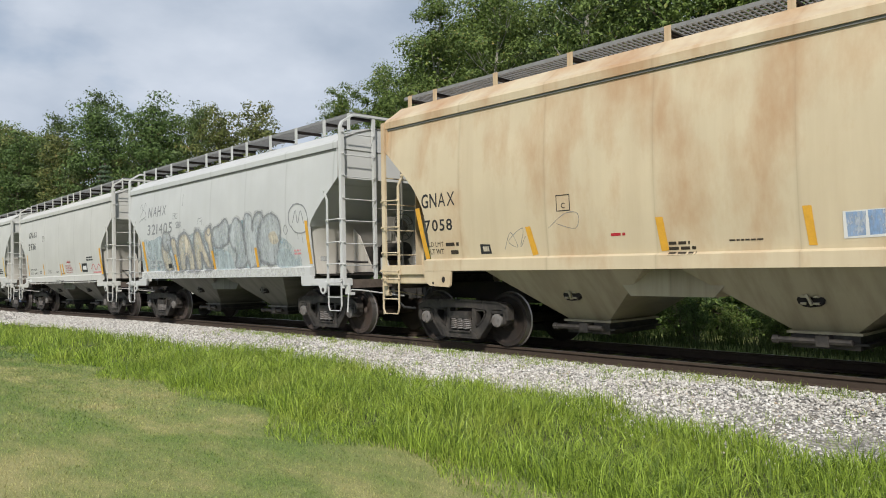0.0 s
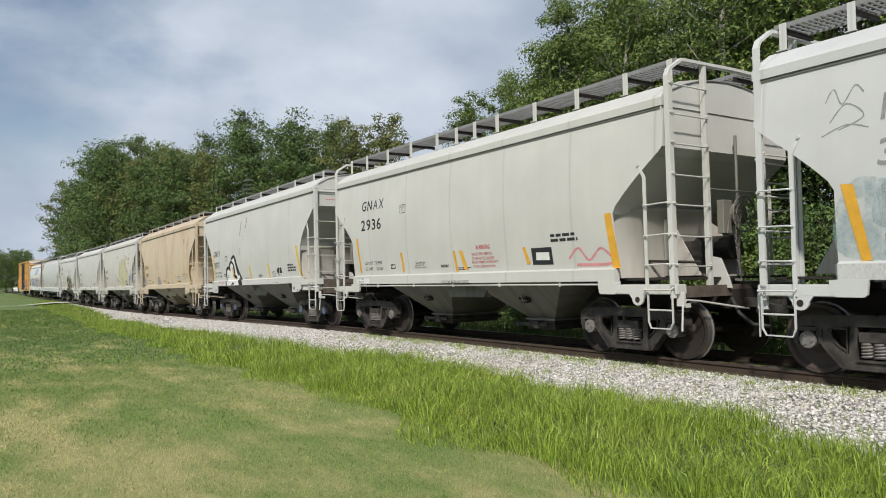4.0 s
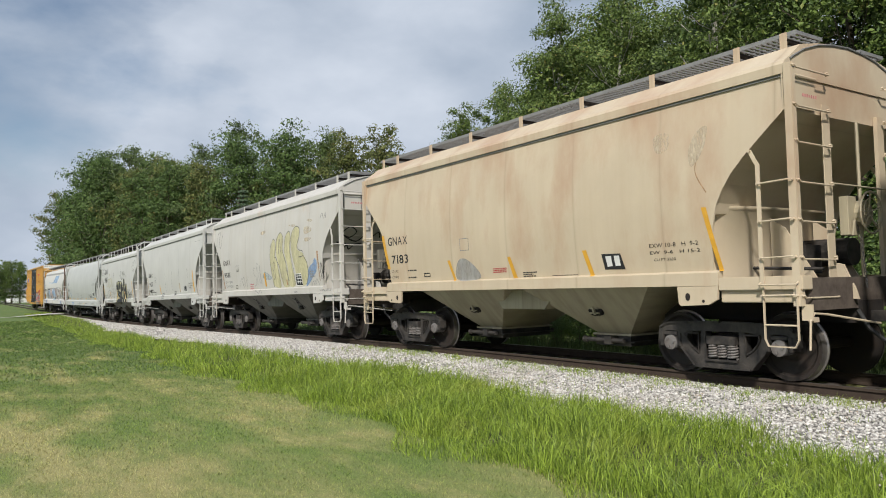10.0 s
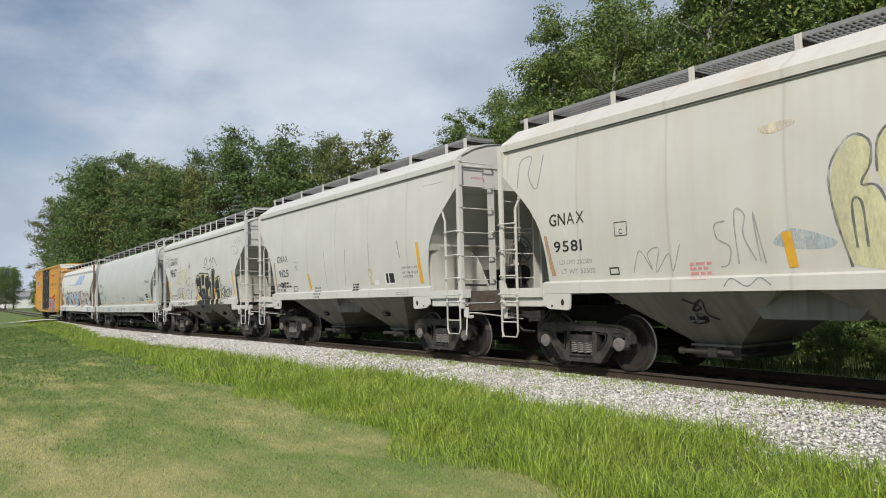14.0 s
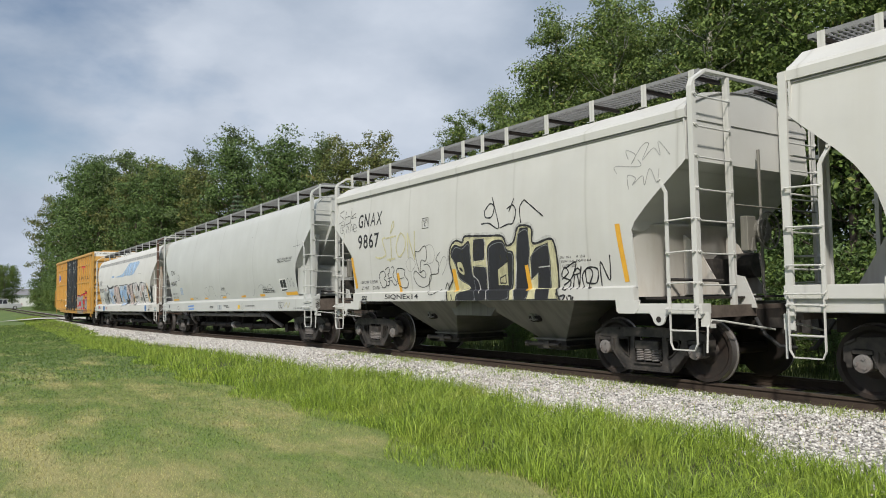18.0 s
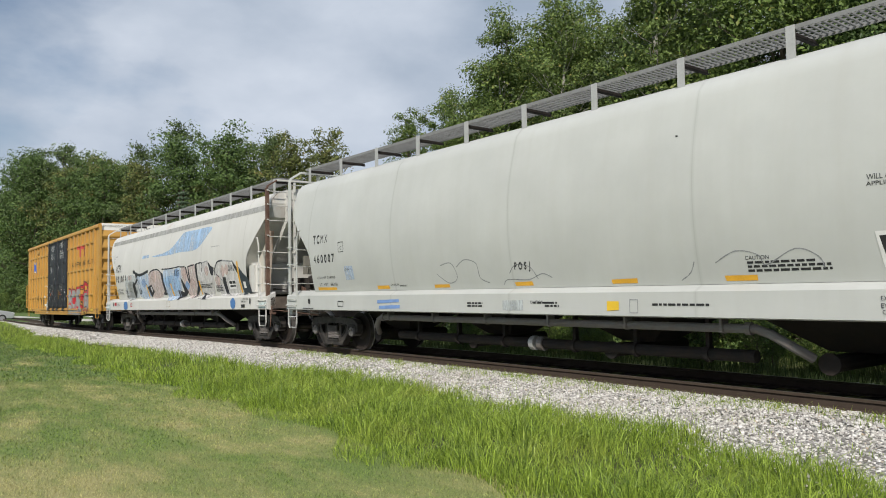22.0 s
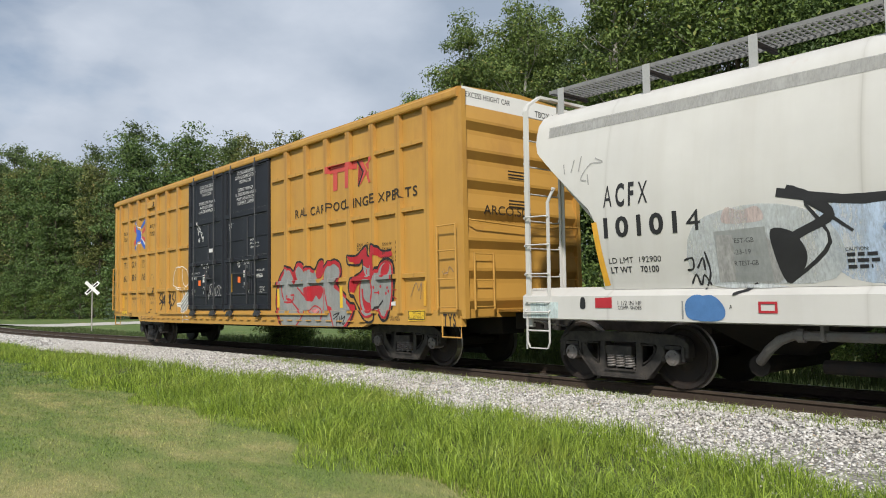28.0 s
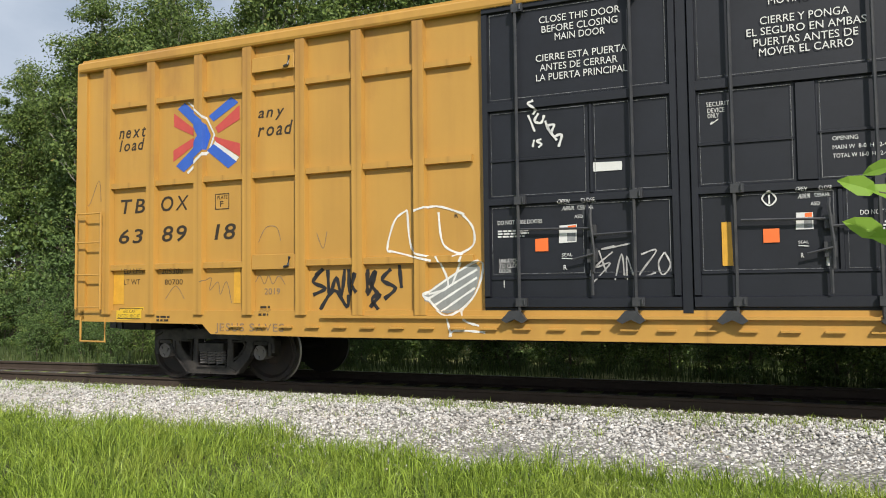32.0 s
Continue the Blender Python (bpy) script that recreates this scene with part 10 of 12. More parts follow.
D.line('red_paint', 0.09, [(4.85, 1.77), (4.91, 2.0), (5.15, 2.15), (5.42, 2.03), (5.42, 1.8), (5.19, 1.59)])
D.line('red_paint', 0.1, [(5.19, 1.64), (5.46, 1.5), (5.97, 1.11), (5.62, 0.71)])
D.line('red_paint', 0.05, [(2.87, 1.76), (2.96, 1.39), (3.33, 1.29), (3.47, 1.45), (3.26, 1.39), (3.88, 0.98)])
D.line('red_paint', 0.05, [(3.62, 1.63), (3.95, 1.38), (3.98, 1.07), (3.6, 0.72)])
D.line('red_paint', 0.05, [(4.72, 1.6), (4.77, 1.19), (4.7, 0.9)])
D.line('red_paint', 0.05, [(4.9, 1.6), (5.01, 1.25), (5.22, 0.71)])
D.line('black_paint', 0.05, [(2.95, 0.71), (2.61, 1.2), (2.72, 1.8), (3.03, 2.1), (3.24, 2.14), (3.45, 2.02), (3.6, 2.21), (3.84, 2.19), (4.0, 2.05)])
D.line('black_paint', 0.05, [(4.0, 2.05), (4.17, 2.09), (4.39, 2.02), (4.55, 2.2), (4.74, 2.22), (4.82, 2.04)])
D.line('black_paint', 0.05, [(4.82, 1.92), (4.91, 2.06), (5.15, 2.2), (5.42, 2.11), (5.46, 1.86), (5.3, 1.67), (5.57, 1.47), (6.01, 1.13), (5.65, 0.68)])
D.line('red_paint', 0.04, [(4.21, 1.13), (4.4, 1.2), (4.62, 1.13), (4.59, 1.05), (4.4, 1.0), (4.21, 1.06), (4.21, 1.13)])
D.fill('red_paint', [(3.99, 1.56), (4.26, 1.65), (4.69, 1.63), (4.69, 1.43), (4.56, 1.34), (4.44, 1.43), (4.28, 1.3), (4.12, 1.35)])
D.fill('pink_spray', [(4.27, 1.1), (4.4, 1.15), (4.57, 1.1), (4.46, 1.04)])
D.fill('red_paint', [(5.83, 2.22), (6.01, 2.23), (6.35, 2.39), (6.44, 2.22), (6.58, 2.24), (6.7, 2.41), (6.94, 2.26), (7.2, 2.28), (7.25, 2.16), (6.89, 2.14), (6.72, 2.2), (6.73, 1.84), (6.56, 1.65), (6.14, 1.67), (5.93, 1.46), (5.91, 1.73), (6.19, 1.87), (6.25, 2.08), (6.0, 2.05)])
D.fill('grey_spray', [(6.63, 1.5), (6.71, 1.77), (6.88, 2.0), (7.07, 2.06), (7.22, 2.0), (7.26, 1.79), (7.22, 1.33), (7.1, 1.0), (6.96, 0.97), (6.85, 1.09), (6.67, 1.11), (6.6, 1.28)])
D.line('black_paint', 0.06, [(6.75, 1.88), (6.88, 2.05), (7.07, 2.12), (7.27, 2.04), (7.32, 1.79), (7.28, 1.33), (7.14, 0.95), (6.96, 0.91), (6.85, 1.03)])
D.line('red_paint', 0.055, [(6.72, 1.8), (6.88, 2.0), (7.07, 2.06), (7.22, 2.0), (7.26, 1.79), (7.22, 1.33), (7.1, 1.0), (6.96, 0.97), (6.85, 1.09), (6.67, 1.11)])
D.fill('red_paint', [(6.88, 1.81), (6.93, 1.97), (7.11, 2.05), (7.18, 1.98), (7.13, 1.84), (6.99, 1.75)])
D.fill('red_paint', [(6.72, 1.55), (6.75, 1.585), (6.78, 1.55), (6.75, 1.515)])
D.fill('red_paint', [(6.84, 1.57), (6.87, 1.605), (6.90, 1.57), (6.87, 1.535)])
D.fill('red_paint', [(6.77, 1.45), (6.8, 1.485), (6.83, 1.45), (6.8, 1.415)])
D.fill('red_paint', [(7.06, 1.54), (7.09, 1.575), (7.12, 1.54), (7.09, 1.505)])
D.fill('red_paint', [(7.02, 1.43), (7.05, 1.465), (7.08, 1.43), (7.05, 1.395)])
D.fill('red_paint', [(7.10, 1.47), (7.13, 1.505), (7.16, 1.47), (7.13, 1.435)])
D.fill('grey_spray', [(6.17, 1.64), (6.3, 1.74), (6.59, 1.72), (6.68, 1.5), (6.63, 1.24), (6.64, 1.04), (6.47, 0.97), (6.3, 1.01), (6.16, 1.24)])
D.line('red_paint', 0.05, [(6.17, 1.64), (6.3, 1.74), (6.59, 1.72), (6.68, 1.5), (6.63, 1.24), (6.64, 1.04), (6.47, 0.97), (6.3, 1.01), (6.16, 1.24)], True)
D.fill('red_paint', [(6.21, 1.51), (6.27, 1.52), (6.29, 1.36), (6.43, 1.26), (6.62, 1.24), (6.62, 1.09), (6.43, 1.04), (6.28, 1.19)])
D.line('black_paint', 0.05, [(5.81, 2.25), (5.85, 2.06), (6.15, 2.04), (6.25, 2.13), (6.24, 1.92), (5.94, 1.78), (5.87, 1.51), (6.12, 1.14), (6.4, 0.88), (6.65, 0.89), (6.72, 1.09), (6.95, 1.29)])
D.line('black_paint', 0.05, [(5.81, 2.25), (6.06, 2.24), (6.4, 2.43), (6.44, 2.22), (6.6, 2.21), (6.68, 2.43), (6.94, 2.28), (7.24, 2.28)])
D.fill('grey_spray', [(6.28, 2.01), (6.46, 1.95), (6.63, 2.01), (6.59, 1.82), (6.45, 1.77), (6.35, 1.83)])
D.line('red_paint', 0.035, [(6.4, 1.93), (6.4, 1.83)])
D.line('red_paint', 0.035, [(6.54, 1.93), (6.53, 1.82)])
D.line('black_paint', 0.03, [(5.2, 0.99), (5.45, 1.05), (5.22, 0.91)])
D.line('black_paint', 0.03, [(5.37, 1.02), (5.33, 0.77)])
D.line('black_paint', 0.03, [(5.45, 0.97), (5.47, 0.81), (5.55, 1.0)])
D.line('black_paint', 0.03, [(5.56, 0.92), (5.66, 0.97), (5.57, 0.81), (5.66, 0.84)])
D.poly('bright_yellow', [(2.67, 1.17), (2.79, 1.17), (2.78, 1.62), (2.67, 1.62)], 'reflective_strip')
D.poly('bright_yellow', [(5.41, 1.15), (5.52, 1.15), (5.51, 1.61), (5.4, 1.6)], 'reflective_strip')
D.text('EXH   17-0', 6.08, 2.41, 0.49, 0.07, 'brown_paint')
D.text('EXW 10-8', 6.07, 2.33, 0.5, 0.06, 'brown_paint')
D.text('EXH W     8-2', 6.96, 2.38, 0.54, 0.06, 'brown_paint')
D.text('EXW H    6-0', 6.95, 2.29, 0.55, 0.05, 'brown_paint')
D.text('IH         16-9', 6.95, 2.2, 0.54, 0.05, 'brown_paint')
D.text('MTY C.G. 5-2', 6.95, 2.11, 0.54, 0.05, 'brown_paint')
D.text('FLOOR H  3-8', 6.95, 2.04, 0.54, 0.04, 'brown_paint')
D.poly('bright_yellow', [(7.8, 0.9), (8.3, 0.91), (8.31, 1.11), (7.81, 1.1)], 'marking')
D.outline('black_paint', 7.81, 0.92, 8.29, 1.09, 0.015)
D.text('THIS CAR', 7.93, 1.02, 0.25, 0.06, 'black_paint')
D.text('EXCESS HEIGHT', 7.84, 0.94, 0.42, 0.06, 'black_paint')
D.text('LIFT AND', 7.22, 0.95, 0.31, 0.04, 'black_paint')
D.text('JACK HERE', 7.24, 0.89, 0.31, 0.05, 'black_paint')
D.poly('yellow_strip', [(8.21, 1.18), (8.39, 1.18), (8.4, 1.64), (8.22, 1.64)], 'reflective_strip')
D.text('TYS', 8.81, 0.81, 0.33, 0.23, 'black_paint')
D.line('faded_brown', 0.02, [(7.83, 1.34), (7.99, 1.61), (8.07, 1.47), (8.16, 1.61), (8.12, 1.3)])
D.line('faded_brown', 0.02, [(8.79, 1.84), (8.88, 1.74), (8.95, 1.87), (9.06, 1.77)])
D.poly('white_paint', [(7.22, 1.19), (7.36, 1.19), (7.36, 1.27), (7.22, 1.26)], 'marking')
D.line('red_paint', 0.02, [(7.23, 1.49), (7.43, 1.5)])
D.line('red_paint', 0.02, [(7.23, 1.38), (7.42, 1.31)])
D.text('CLOSE THIS DOOR', -1.83, 4.59, 0.97, 0.085, 'white_paint')
D.text('BEFORE CLOSING', -1.8, 4.47, 0.91, 0.085, 'white_paint')
D.text('MAIN DOOR', -1.64, 4.36, 0.6, 0.085, 'white_paint')
D.text('CIERRE ESTA PUERTA', -1.88, 4.12, 1.09, 0.085, 'white_paint')
D.text('ANTES DE CERRAR', -1.83, 4.0, 0.93, 0.085, 'white_paint')
D.text('LA PUERTA PRINCIPAL', -1.88, 3.88, 1.09, 0.085, 'white_paint')
for u0_, u1_, v0_, v1_ in ((-2.47, -1.30, 2.50, 3.53), (-1.19, -0.36, 2.50, 3.53), (-2.47, -1.34, 1.54, 2.36), (-1.25, -0.36, 1.54, 2.36), (-2.47, -0.36, 3.70, 4.78), (-0.02, 0.92, 2.50, 3.53), (1.19, 2.22, 2.50, 3.53), (-0.02, 1.29, 1.54, 2.36), (1.41, 2.22, 1.54, 2.36), (-0.02, 2.22, 3.70, 4.78)):
    D.outline('door_edge', u0_, v0_, u1_, v1_, 0.007)
D.text('CLOSE AND LOCK', 0.59, 4.67, 0.94, 0.085, 'white_paint')
D.text('BOTH DOORS BEFORE', 0.47, 4.55, 1.17, 0.085, 'white_paint')
D.text('MOVING CAR', 0.73, 4.43, 0.66, 0.085, 'white_paint')
D.text('CIERRE Y PONGA', 0.64, 4.22, 0.86, 0.085, 'white_paint')
D.text('EL SEGURO EN AMBAS', 0.5, 4.1, 1.16, 0.085, 'white_paint')
D.text('PUERTAS ANTES DE', 0.57, 3.98, 1.01, 0.085, 'white_paint')
D.text('MOVER EL CARRO', 0.62, 3.87, 0.91, 0.085, 'white_paint')


# scrawls on the leaning sheets of one car's discharge hoppers
lean = lambda u, v, lift: (u, -(1.46 - (1.32 - v) * 1.0244) - lift, v)
for u_ in (-1.61, 1.89):
    stroke([(u_ - 0.22, 1.20), (u_ + 0.02, 1.08), (u_ - 0.16, 1.03), (u_ + 0.10, 1.19), (u_ + 0.05, 0.98), (u_ + 0.20, 0.90)], 0.035, M["dark_spray"], hop[5], lean)


# scrawls on the front end of the same car: bubble letters on the panel, loops on the slope sheet
on_end = lambda u, v, lift: (HB["half"] + 0.004 + lift, u, v)
on_slope = lambda u, v, lift: (5.63 - (3.53 - v) * 0.95 + 0.02 + lift, u, v)
for pts_ in ([(-0.62, 4.28), (-0.70, 4.05), (-0.62, 3.82), (-0.48, 3.80), (-0.42, 3.95), (-0.55, 4.03), (-0.44, 4.15), (-0.50, 4.30), (-0.62, 4.28)],
             [(-0.34, 4.30), (-0.38, 4.10), (-0.24, 4.02), (-0.20, 3.84), (-0.36, 3.80)], [(-0.10, 3.80), (-0.12, 4.25), (0.02, 4.05), (0.14, 4.28), (0.16, 3.82)],
             [(-0.45, 3.72), (-0.45, 3.60), (-0.36, 3.58)], [(-0.28, 3.60), (-0.28, 3.72), (-0.16, 3.72)], [(-0.08, 3.60), (-0.06, 3.72), (0.02, 3.64), (0.08, 3.74), (0.12, 3.60)]):
    stroke(pts_, 0.028, M["outline_grey"], hop[5], on_end)
for pts_ in ([(-1.25, 2.95), (-1.05, 3.12), (-0.80, 3.0), (-0.95, 2.85), (-1.2, 2.92), (-0.7, 2.75), (-0.4, 3.05), (-0.3, 2.85), (-0.1, 3.0), (0.0, 2.85)],
             [(-1.3, 2.72), (-0.9, 2.66), (-0.5, 2.70)], [(-1.15, 2.62), (-1.05, 2.55), (-0.95, 2.64), (-0.85, 2.54), (-0.75, 2.63)]):
    stroke(pts_, 0.035, M["dark_spray"], hop[5], on_slope)


# ---- trees ----
def leaf_material(name, dark, light, autumn=None, through_=0.2):
    m, t, b = nodes_of(name)
    r = t.nodes.new("ShaderNodeNewGeometry").outputs["Random Per Island"]
    c = ramp(t, r, [(0.0, tuple(k * 0.55 for k in dark)), (0.5, tuple((a + b) * 0.54 for a, b in zip(dark, light))), (0.94, tuple(k * 1.15 for k in light)), (1.0, autumn or light)])
    t.links.new(c, b.inputs["Base Color"])
    b.inputs["Roughness"].default_value = 0.55
    b.inputs["Specular IOR Level"].default_value = 0.3
    tr = t.nodes.new("ShaderNodeBsdfTranslucent")
    t.links.new(c, tr.inputs["Color"])
    mx = t.nodes.new("ShaderNodeMixShader")
    mx.inputs[0].default_value = through_
    t.links.new(b.outputs[0], mx.inputs[1])
    t.links.new(tr.outputs[0], mx.inputs[2])
    t.links.new(mx.outputs[0], t.nodes["Material Output"].inputs["Surface"])
    return m


M["leaf_a"] = leaf_material("broad_leaf", (0.057, 0.104, 0.021), (0.142, 0.200, 0.046), (0.22, 0.22, 0.06))
M["leaf_b"] = leaf_material("birch_leaf", (0.068, 0.118, 0.028), (0.165, 0.225, 0.060), (0.28, 0.25, 0.075))
M["leaf_c"] = leaf_material("dark_leaf", (0.050, 0.098, 0.028), (0.120, 0.180, 0.052))
M["leaf_d"] = leaf_material("turning_leaf", (0.084, 0.108, 0.032), (0.178, 0.196, 0.060), (0.25, 0.19, 0.072))
M["leaf_e"] = leaf_material("grey_green_leaf", (0.062, 0.102, 0.036), (0.138, 0.185, 0.066))
M["needle"] = leaf_material("spruce_needles", (0.070, 0.112, 0.066), (0.150, 0.205, 0.130))
M["bark"] = steel("brown_bark", (0.10, 0.08, 0.06), (0.05, 0.045, 0.035), 0.9)
M["bark_pale"] = steel("pale_birch_bark", (0.42, 0.40, 0.36), (0.12, 0.10, 0.09), 0.85, 0, 0.5)


def leaf_mesh(centers, rnd, mat, squash=0.75):
    """Small folded leaves round each clump's centre: rows of centre, radius, number of leaves and their size."""
    vs, fs = [], []
    for c, cs, per, size in centers:
        for q in range(per):
            d = Vector((rnd.gauss(0, 1), rnd.gauss(0, 1), rnd.gauss(0, squash)))
            d = d.normalized() * cs * rnd.random() ** 0.45
            d.z *= squash
            p = c + d
            n = (d.normalized() + Vector((rnd.uniform(-0.9, 0.9), rnd.uniform(-0.9, 0.9), rnd.uniform(-0.1, 1.2)))).normalized()
            u = n.orthogonal().normalized()
            u.rotate(Matrix.Rotation(rnd.uniform(0, 6.28), 3, n))
            w = n.cross(u)
            s = size * rnd.uniform(0.55, 1.35)
            b = len(vs)
            vs += [p - u * s, p - w * s * 0.55 + n * s * 0.2, p + u * s, p + w * s * 0.55 + n * s * 0.2]
            fs.append((b, b + 1, b + 2, b + 3))
    me = bpy.data.meshes.new("crown")
    me.from_pydata([tuple(v) for v in vs], [], fs)
    me.materials.append(M[mat])
    return me


def make_tree(name, seed, height, spread, leaf, bark, low, limbs, per, size, label, peak=0.45, upward=0.5, clump=0.30, category="tree", group="trees behind the track", fine=0.0):
    """Tapered trunk, limbs that rise from it, twigs on the limbs and leaf clumps at the twigs."""
    rnd = random.Random(seed)
    root = new(name)
    bm = bmesh.new()
    pts, x, y = [], 0.0, 0.0
    for i in range(10):
        pts.append(Vector((x, y, height * 0.96 * i / 9 - 0.3)))
        x += rnd.uniform(-0.14, 0.14) * height / 12
        y += rnd.uniform(-0.14, 0.14) * height / 12
    r0 = height * 0.013 + 0.02
    for i in range(9):
        tube(bm, [pts[i], pts[i + 1]], r0 * (1 - i / 9.6), 7)
    def clump_of(c, r, k):
        # fine leaves in the upper crown, coarser ones in the shade below
        if fine and k > 0.42:
            return (c, r, int(per * 2.3), size * fine)
        return (c, r, int(per * (0.75 if fine else 1.0)), size)

    centers = [clump_of(pts[-1], spread * 0.2, 1), clump_of(pts[-2], spread * 0.28, 1)]
    for i in range(limbs):
        k = (i + rnd.random()) / limbs
        h = low + (0.97 - low) * k
        w = (k / peak) ** 0.6 if k < peak else ((1 - k) / (1 - peak)) ** 0.75
        w = spread * (0.18 + 0.82 * w) * rnd.uniform(0.6, 1.12)
        f = h * 9 / 0.96
        j = min(8, int(f))
        base = pts[j].lerp(pts[j + 1], f - j)
        a = i * 2.399 + rnd.uniform(-0.5, 0.5)
        tip = base + Vector((w * math.cos(a), w * math.sin(a), upward * w * rnd.uniform(0.3, 1.2)))
        mid = base.lerp(tip, 0.5) + Vector((0, 0, -0.08 * w))
        tube(bm, [base, mid, base.lerp(tip, 0.8)], 0.008 + 0.018 * (1 - k) * height / 12, 4)
        n = 2 + int(3 * w / spread)
        for q in range(n):
            c = base.lerp(tip, 0.35 + 0.65 * (q + rnd.random()) / n) + Vector((rnd.gauss(0, 0.16), rnd.gauss(0, 0.16), rnd.gauss(0.08, 0.16))) * spread
            centers.append(clump_of(c, spread * clump * rnd.uniform(0.5, 1.15), k))
            if q % 2 == 0:
                tube(bm, [base.lerp(tip, 0.5), base.lerp(tip, 0.5).lerp(c, 0.7)], 0.007, 3)
    part("trunk", bm, M[bark], root)
    hang("crown", leaf_mesh(centers, rnd, leaf), root)
    return tagged(root, label, category, group)


KINDS = [
    make_tree("tree", 1, 12, 3.0, "leaf_a", "bark", 0.10, 70, 78, 0.092, "broadleaf tree with a full green crown", 0.4, 0.5, 0.31, fine=0.68),
    make_tree("tree", 2, 13, 2.1, "leaf_b", "bark_pale", 0.22, 62, 70, 0.078, "slender birch with a pale trunk and yellowing leaves", 0.45, 0.9, 0.29, fine=0.72),
    make_tree("tree", 3, 11.5, 2.7, "leaf_c", "bark", 0.06, 70, 80, 0.090, "dark green broadleaf tree with dense foliage", 0.35, 0.5, 0.31, fine=0.68),
    make_tree("tree", 4, 11, 2.3, "leaf_d", "bark", 0.12, 56, 62, 0.088, "thin tree with brownish turning leaves", 0.5, 0.8, 0.28),
    make_tree("tree", 5, 11, 1.9, "leaf_a", "bark", 0.05, 64, 62, 0.080, "narrow pointed green tree", 0.22, 1.0, 0.30, fine=0.72),
    make_tree("tree", 6, 12.5, 2.6, "leaf_e", "bark", 0.08, 66, 72, 0.088, "grey-green poplar with an uneven crown", 0.45, 0.9, 0.31, fine=0.72),
    make_tree("tree", 11, 12, 2.9, "leaf_a", "bark", 0.10, 62, 66, 0.090, "broadleaf tree with a full green crown", 0.4, 0.6, 0.31),
    make_tree("tree", 12, 11.5, 2.6, "leaf_c", "bark", 0.06, 64, 66, 0.088, "dark green broadleaf tree with dense foliage", 0.35, 0.6, 0.31),
    make_tree("tree", 13, 12.5, 2.4, "leaf_e", "bark", 0.08, 60, 64, 0.088, "grey-green poplar with an uneven crown", 0.45, 0.9, 0.31),
]
SHRUB = make_tree("shrub", 9, 2.6, 1.35, "leaf_a", "bark", 0.02, 32, 42, 0.055, "leafy green roadside shrub", 0.5, 0.7, 0.34, "shrub", "shrubs behind the track")
BUSH = make_tree("shrub", 10, 3.2, 1.3, "leaf_c", "bark", 0.02, 34, 42, 0.055, "dark leafy thicket shrub", 0.5, 1.0, 0.34, "shrub", "shrubs behind the track")


def make_spruce(seed, height, spread):
    """Straight trunk with whorls of drooping boughs that shorten to a pointed top."""
    rnd = random.Random(seed)
    root = new("tree")
    bm = bmesh.new()
    tube(bm, [(0, 0, -0.3), (0, 0, height * 0.5)], height * 0.013, 7)
    tube(bm, [(0, 0, height * 0.5), (0, 0, height * 0.97)], height * 0.006, 6)
    centers = [(Vector((0, 0, height)), 0.10 * spread, 40, 0.06)]
    n = 26
    for i in range(n):
        z = height * (0.06 + 0.92 * i / n)
        w = spread * (1 - i / n) ** 0.85 + 0.12
        for q in range(5 + int(5 * (1 - i / n))):
            a = q * 2.399 + i * 1.7 + rnd.uniform(-0.3, 0.3)
            r = w * rnd.uniform(0.8, 1.12)
            tip = Vector((r * math.cos(a), r * math.sin(a), z - 0.22 * r))
            tube(bm, [(0, 0, z), tip * 0.85 + Vector((0, 0, z * 0.15))], 0.012, 3)
            for k in (0.4, 0.7, 1.0):
                centers.append((Vector((tip.x * k, tip.y * k, z - 0.22 * r * k)), 0.16 * spread * (1.1 - 0.5 * k) + 0.06, 34, 0.085))
    part("trunk", bm, M["bark"], root)
    hang("crown", leaf_mesh(centers, rnd, "needle", 0.5), root)
    return tagged(root, "blue-green spruce with drooping boughs", "tree", "trees behind the track")


def plant(kind, x, y, scale=1.0, turn=0.0):
    ob = copy_thing(kind, pose(x, y, ground_z(x, y) - 0.05, 0, 0, turn))
    ob.scale = (scale, scale, scale)
    return ob


for k_, (x_, y_) in zip(KINDS + [SHRUB, BUSH], ((-16, 27), (6, 24), (-12, 27), (-70, 44), (-25.5, 27), (-8, 27.5), (-58, 48), (-92, 30), (-101, 30), (-24, 17.2), (-18, 17.6))):
    k_.matrix_basis = pose(x_, y_, ground_z(x_, y_) - 0.05)
rnd = random.Random(4)
# wood close behind the line: low at its end, tall further on
for x, y, k, s in ((-30.2, 21.3, 4, 1.0), (-28.6, 22.5, 1, 0.9), (-27.6, 21.0, 4, 0.92), (-27.0, 24.0, 5, 0.96), (-25.6, 22.0, 0, 0.94), (-24.4, 23.6, 1, 0.98), (-23.2, 21.8, 2, 0.92), (-22.4, 25, 0, 1.1)):
    plant(KINDS[k], x, y, s, x * 77)
for i in range(27):
    x = -22 + i * 1.2 + rnd.uniform(-0.6, 0.6)
    y = 20.6 + (i % 3) * 2.2 + rnd.uniform(-0.8, 0.8)
    plant(KINDS[(1, 0, 5, 1, 2, 0, 1, 5)[i % 8]], x, y, rnd.uniform(0.92, 1.15), rnd.uniform(0, 360))
for i in range(50):
    x = -26.5 + i * 0.72 + rnd.uniform(-0.4, 0.4)
    plant((SHRUB, BUSH)[i % 2], x, 17.4 + rnd.uniform(-0.5, 1.6), rnd.uniform(0.55, 1.15), rnd.uniform(0, 360))
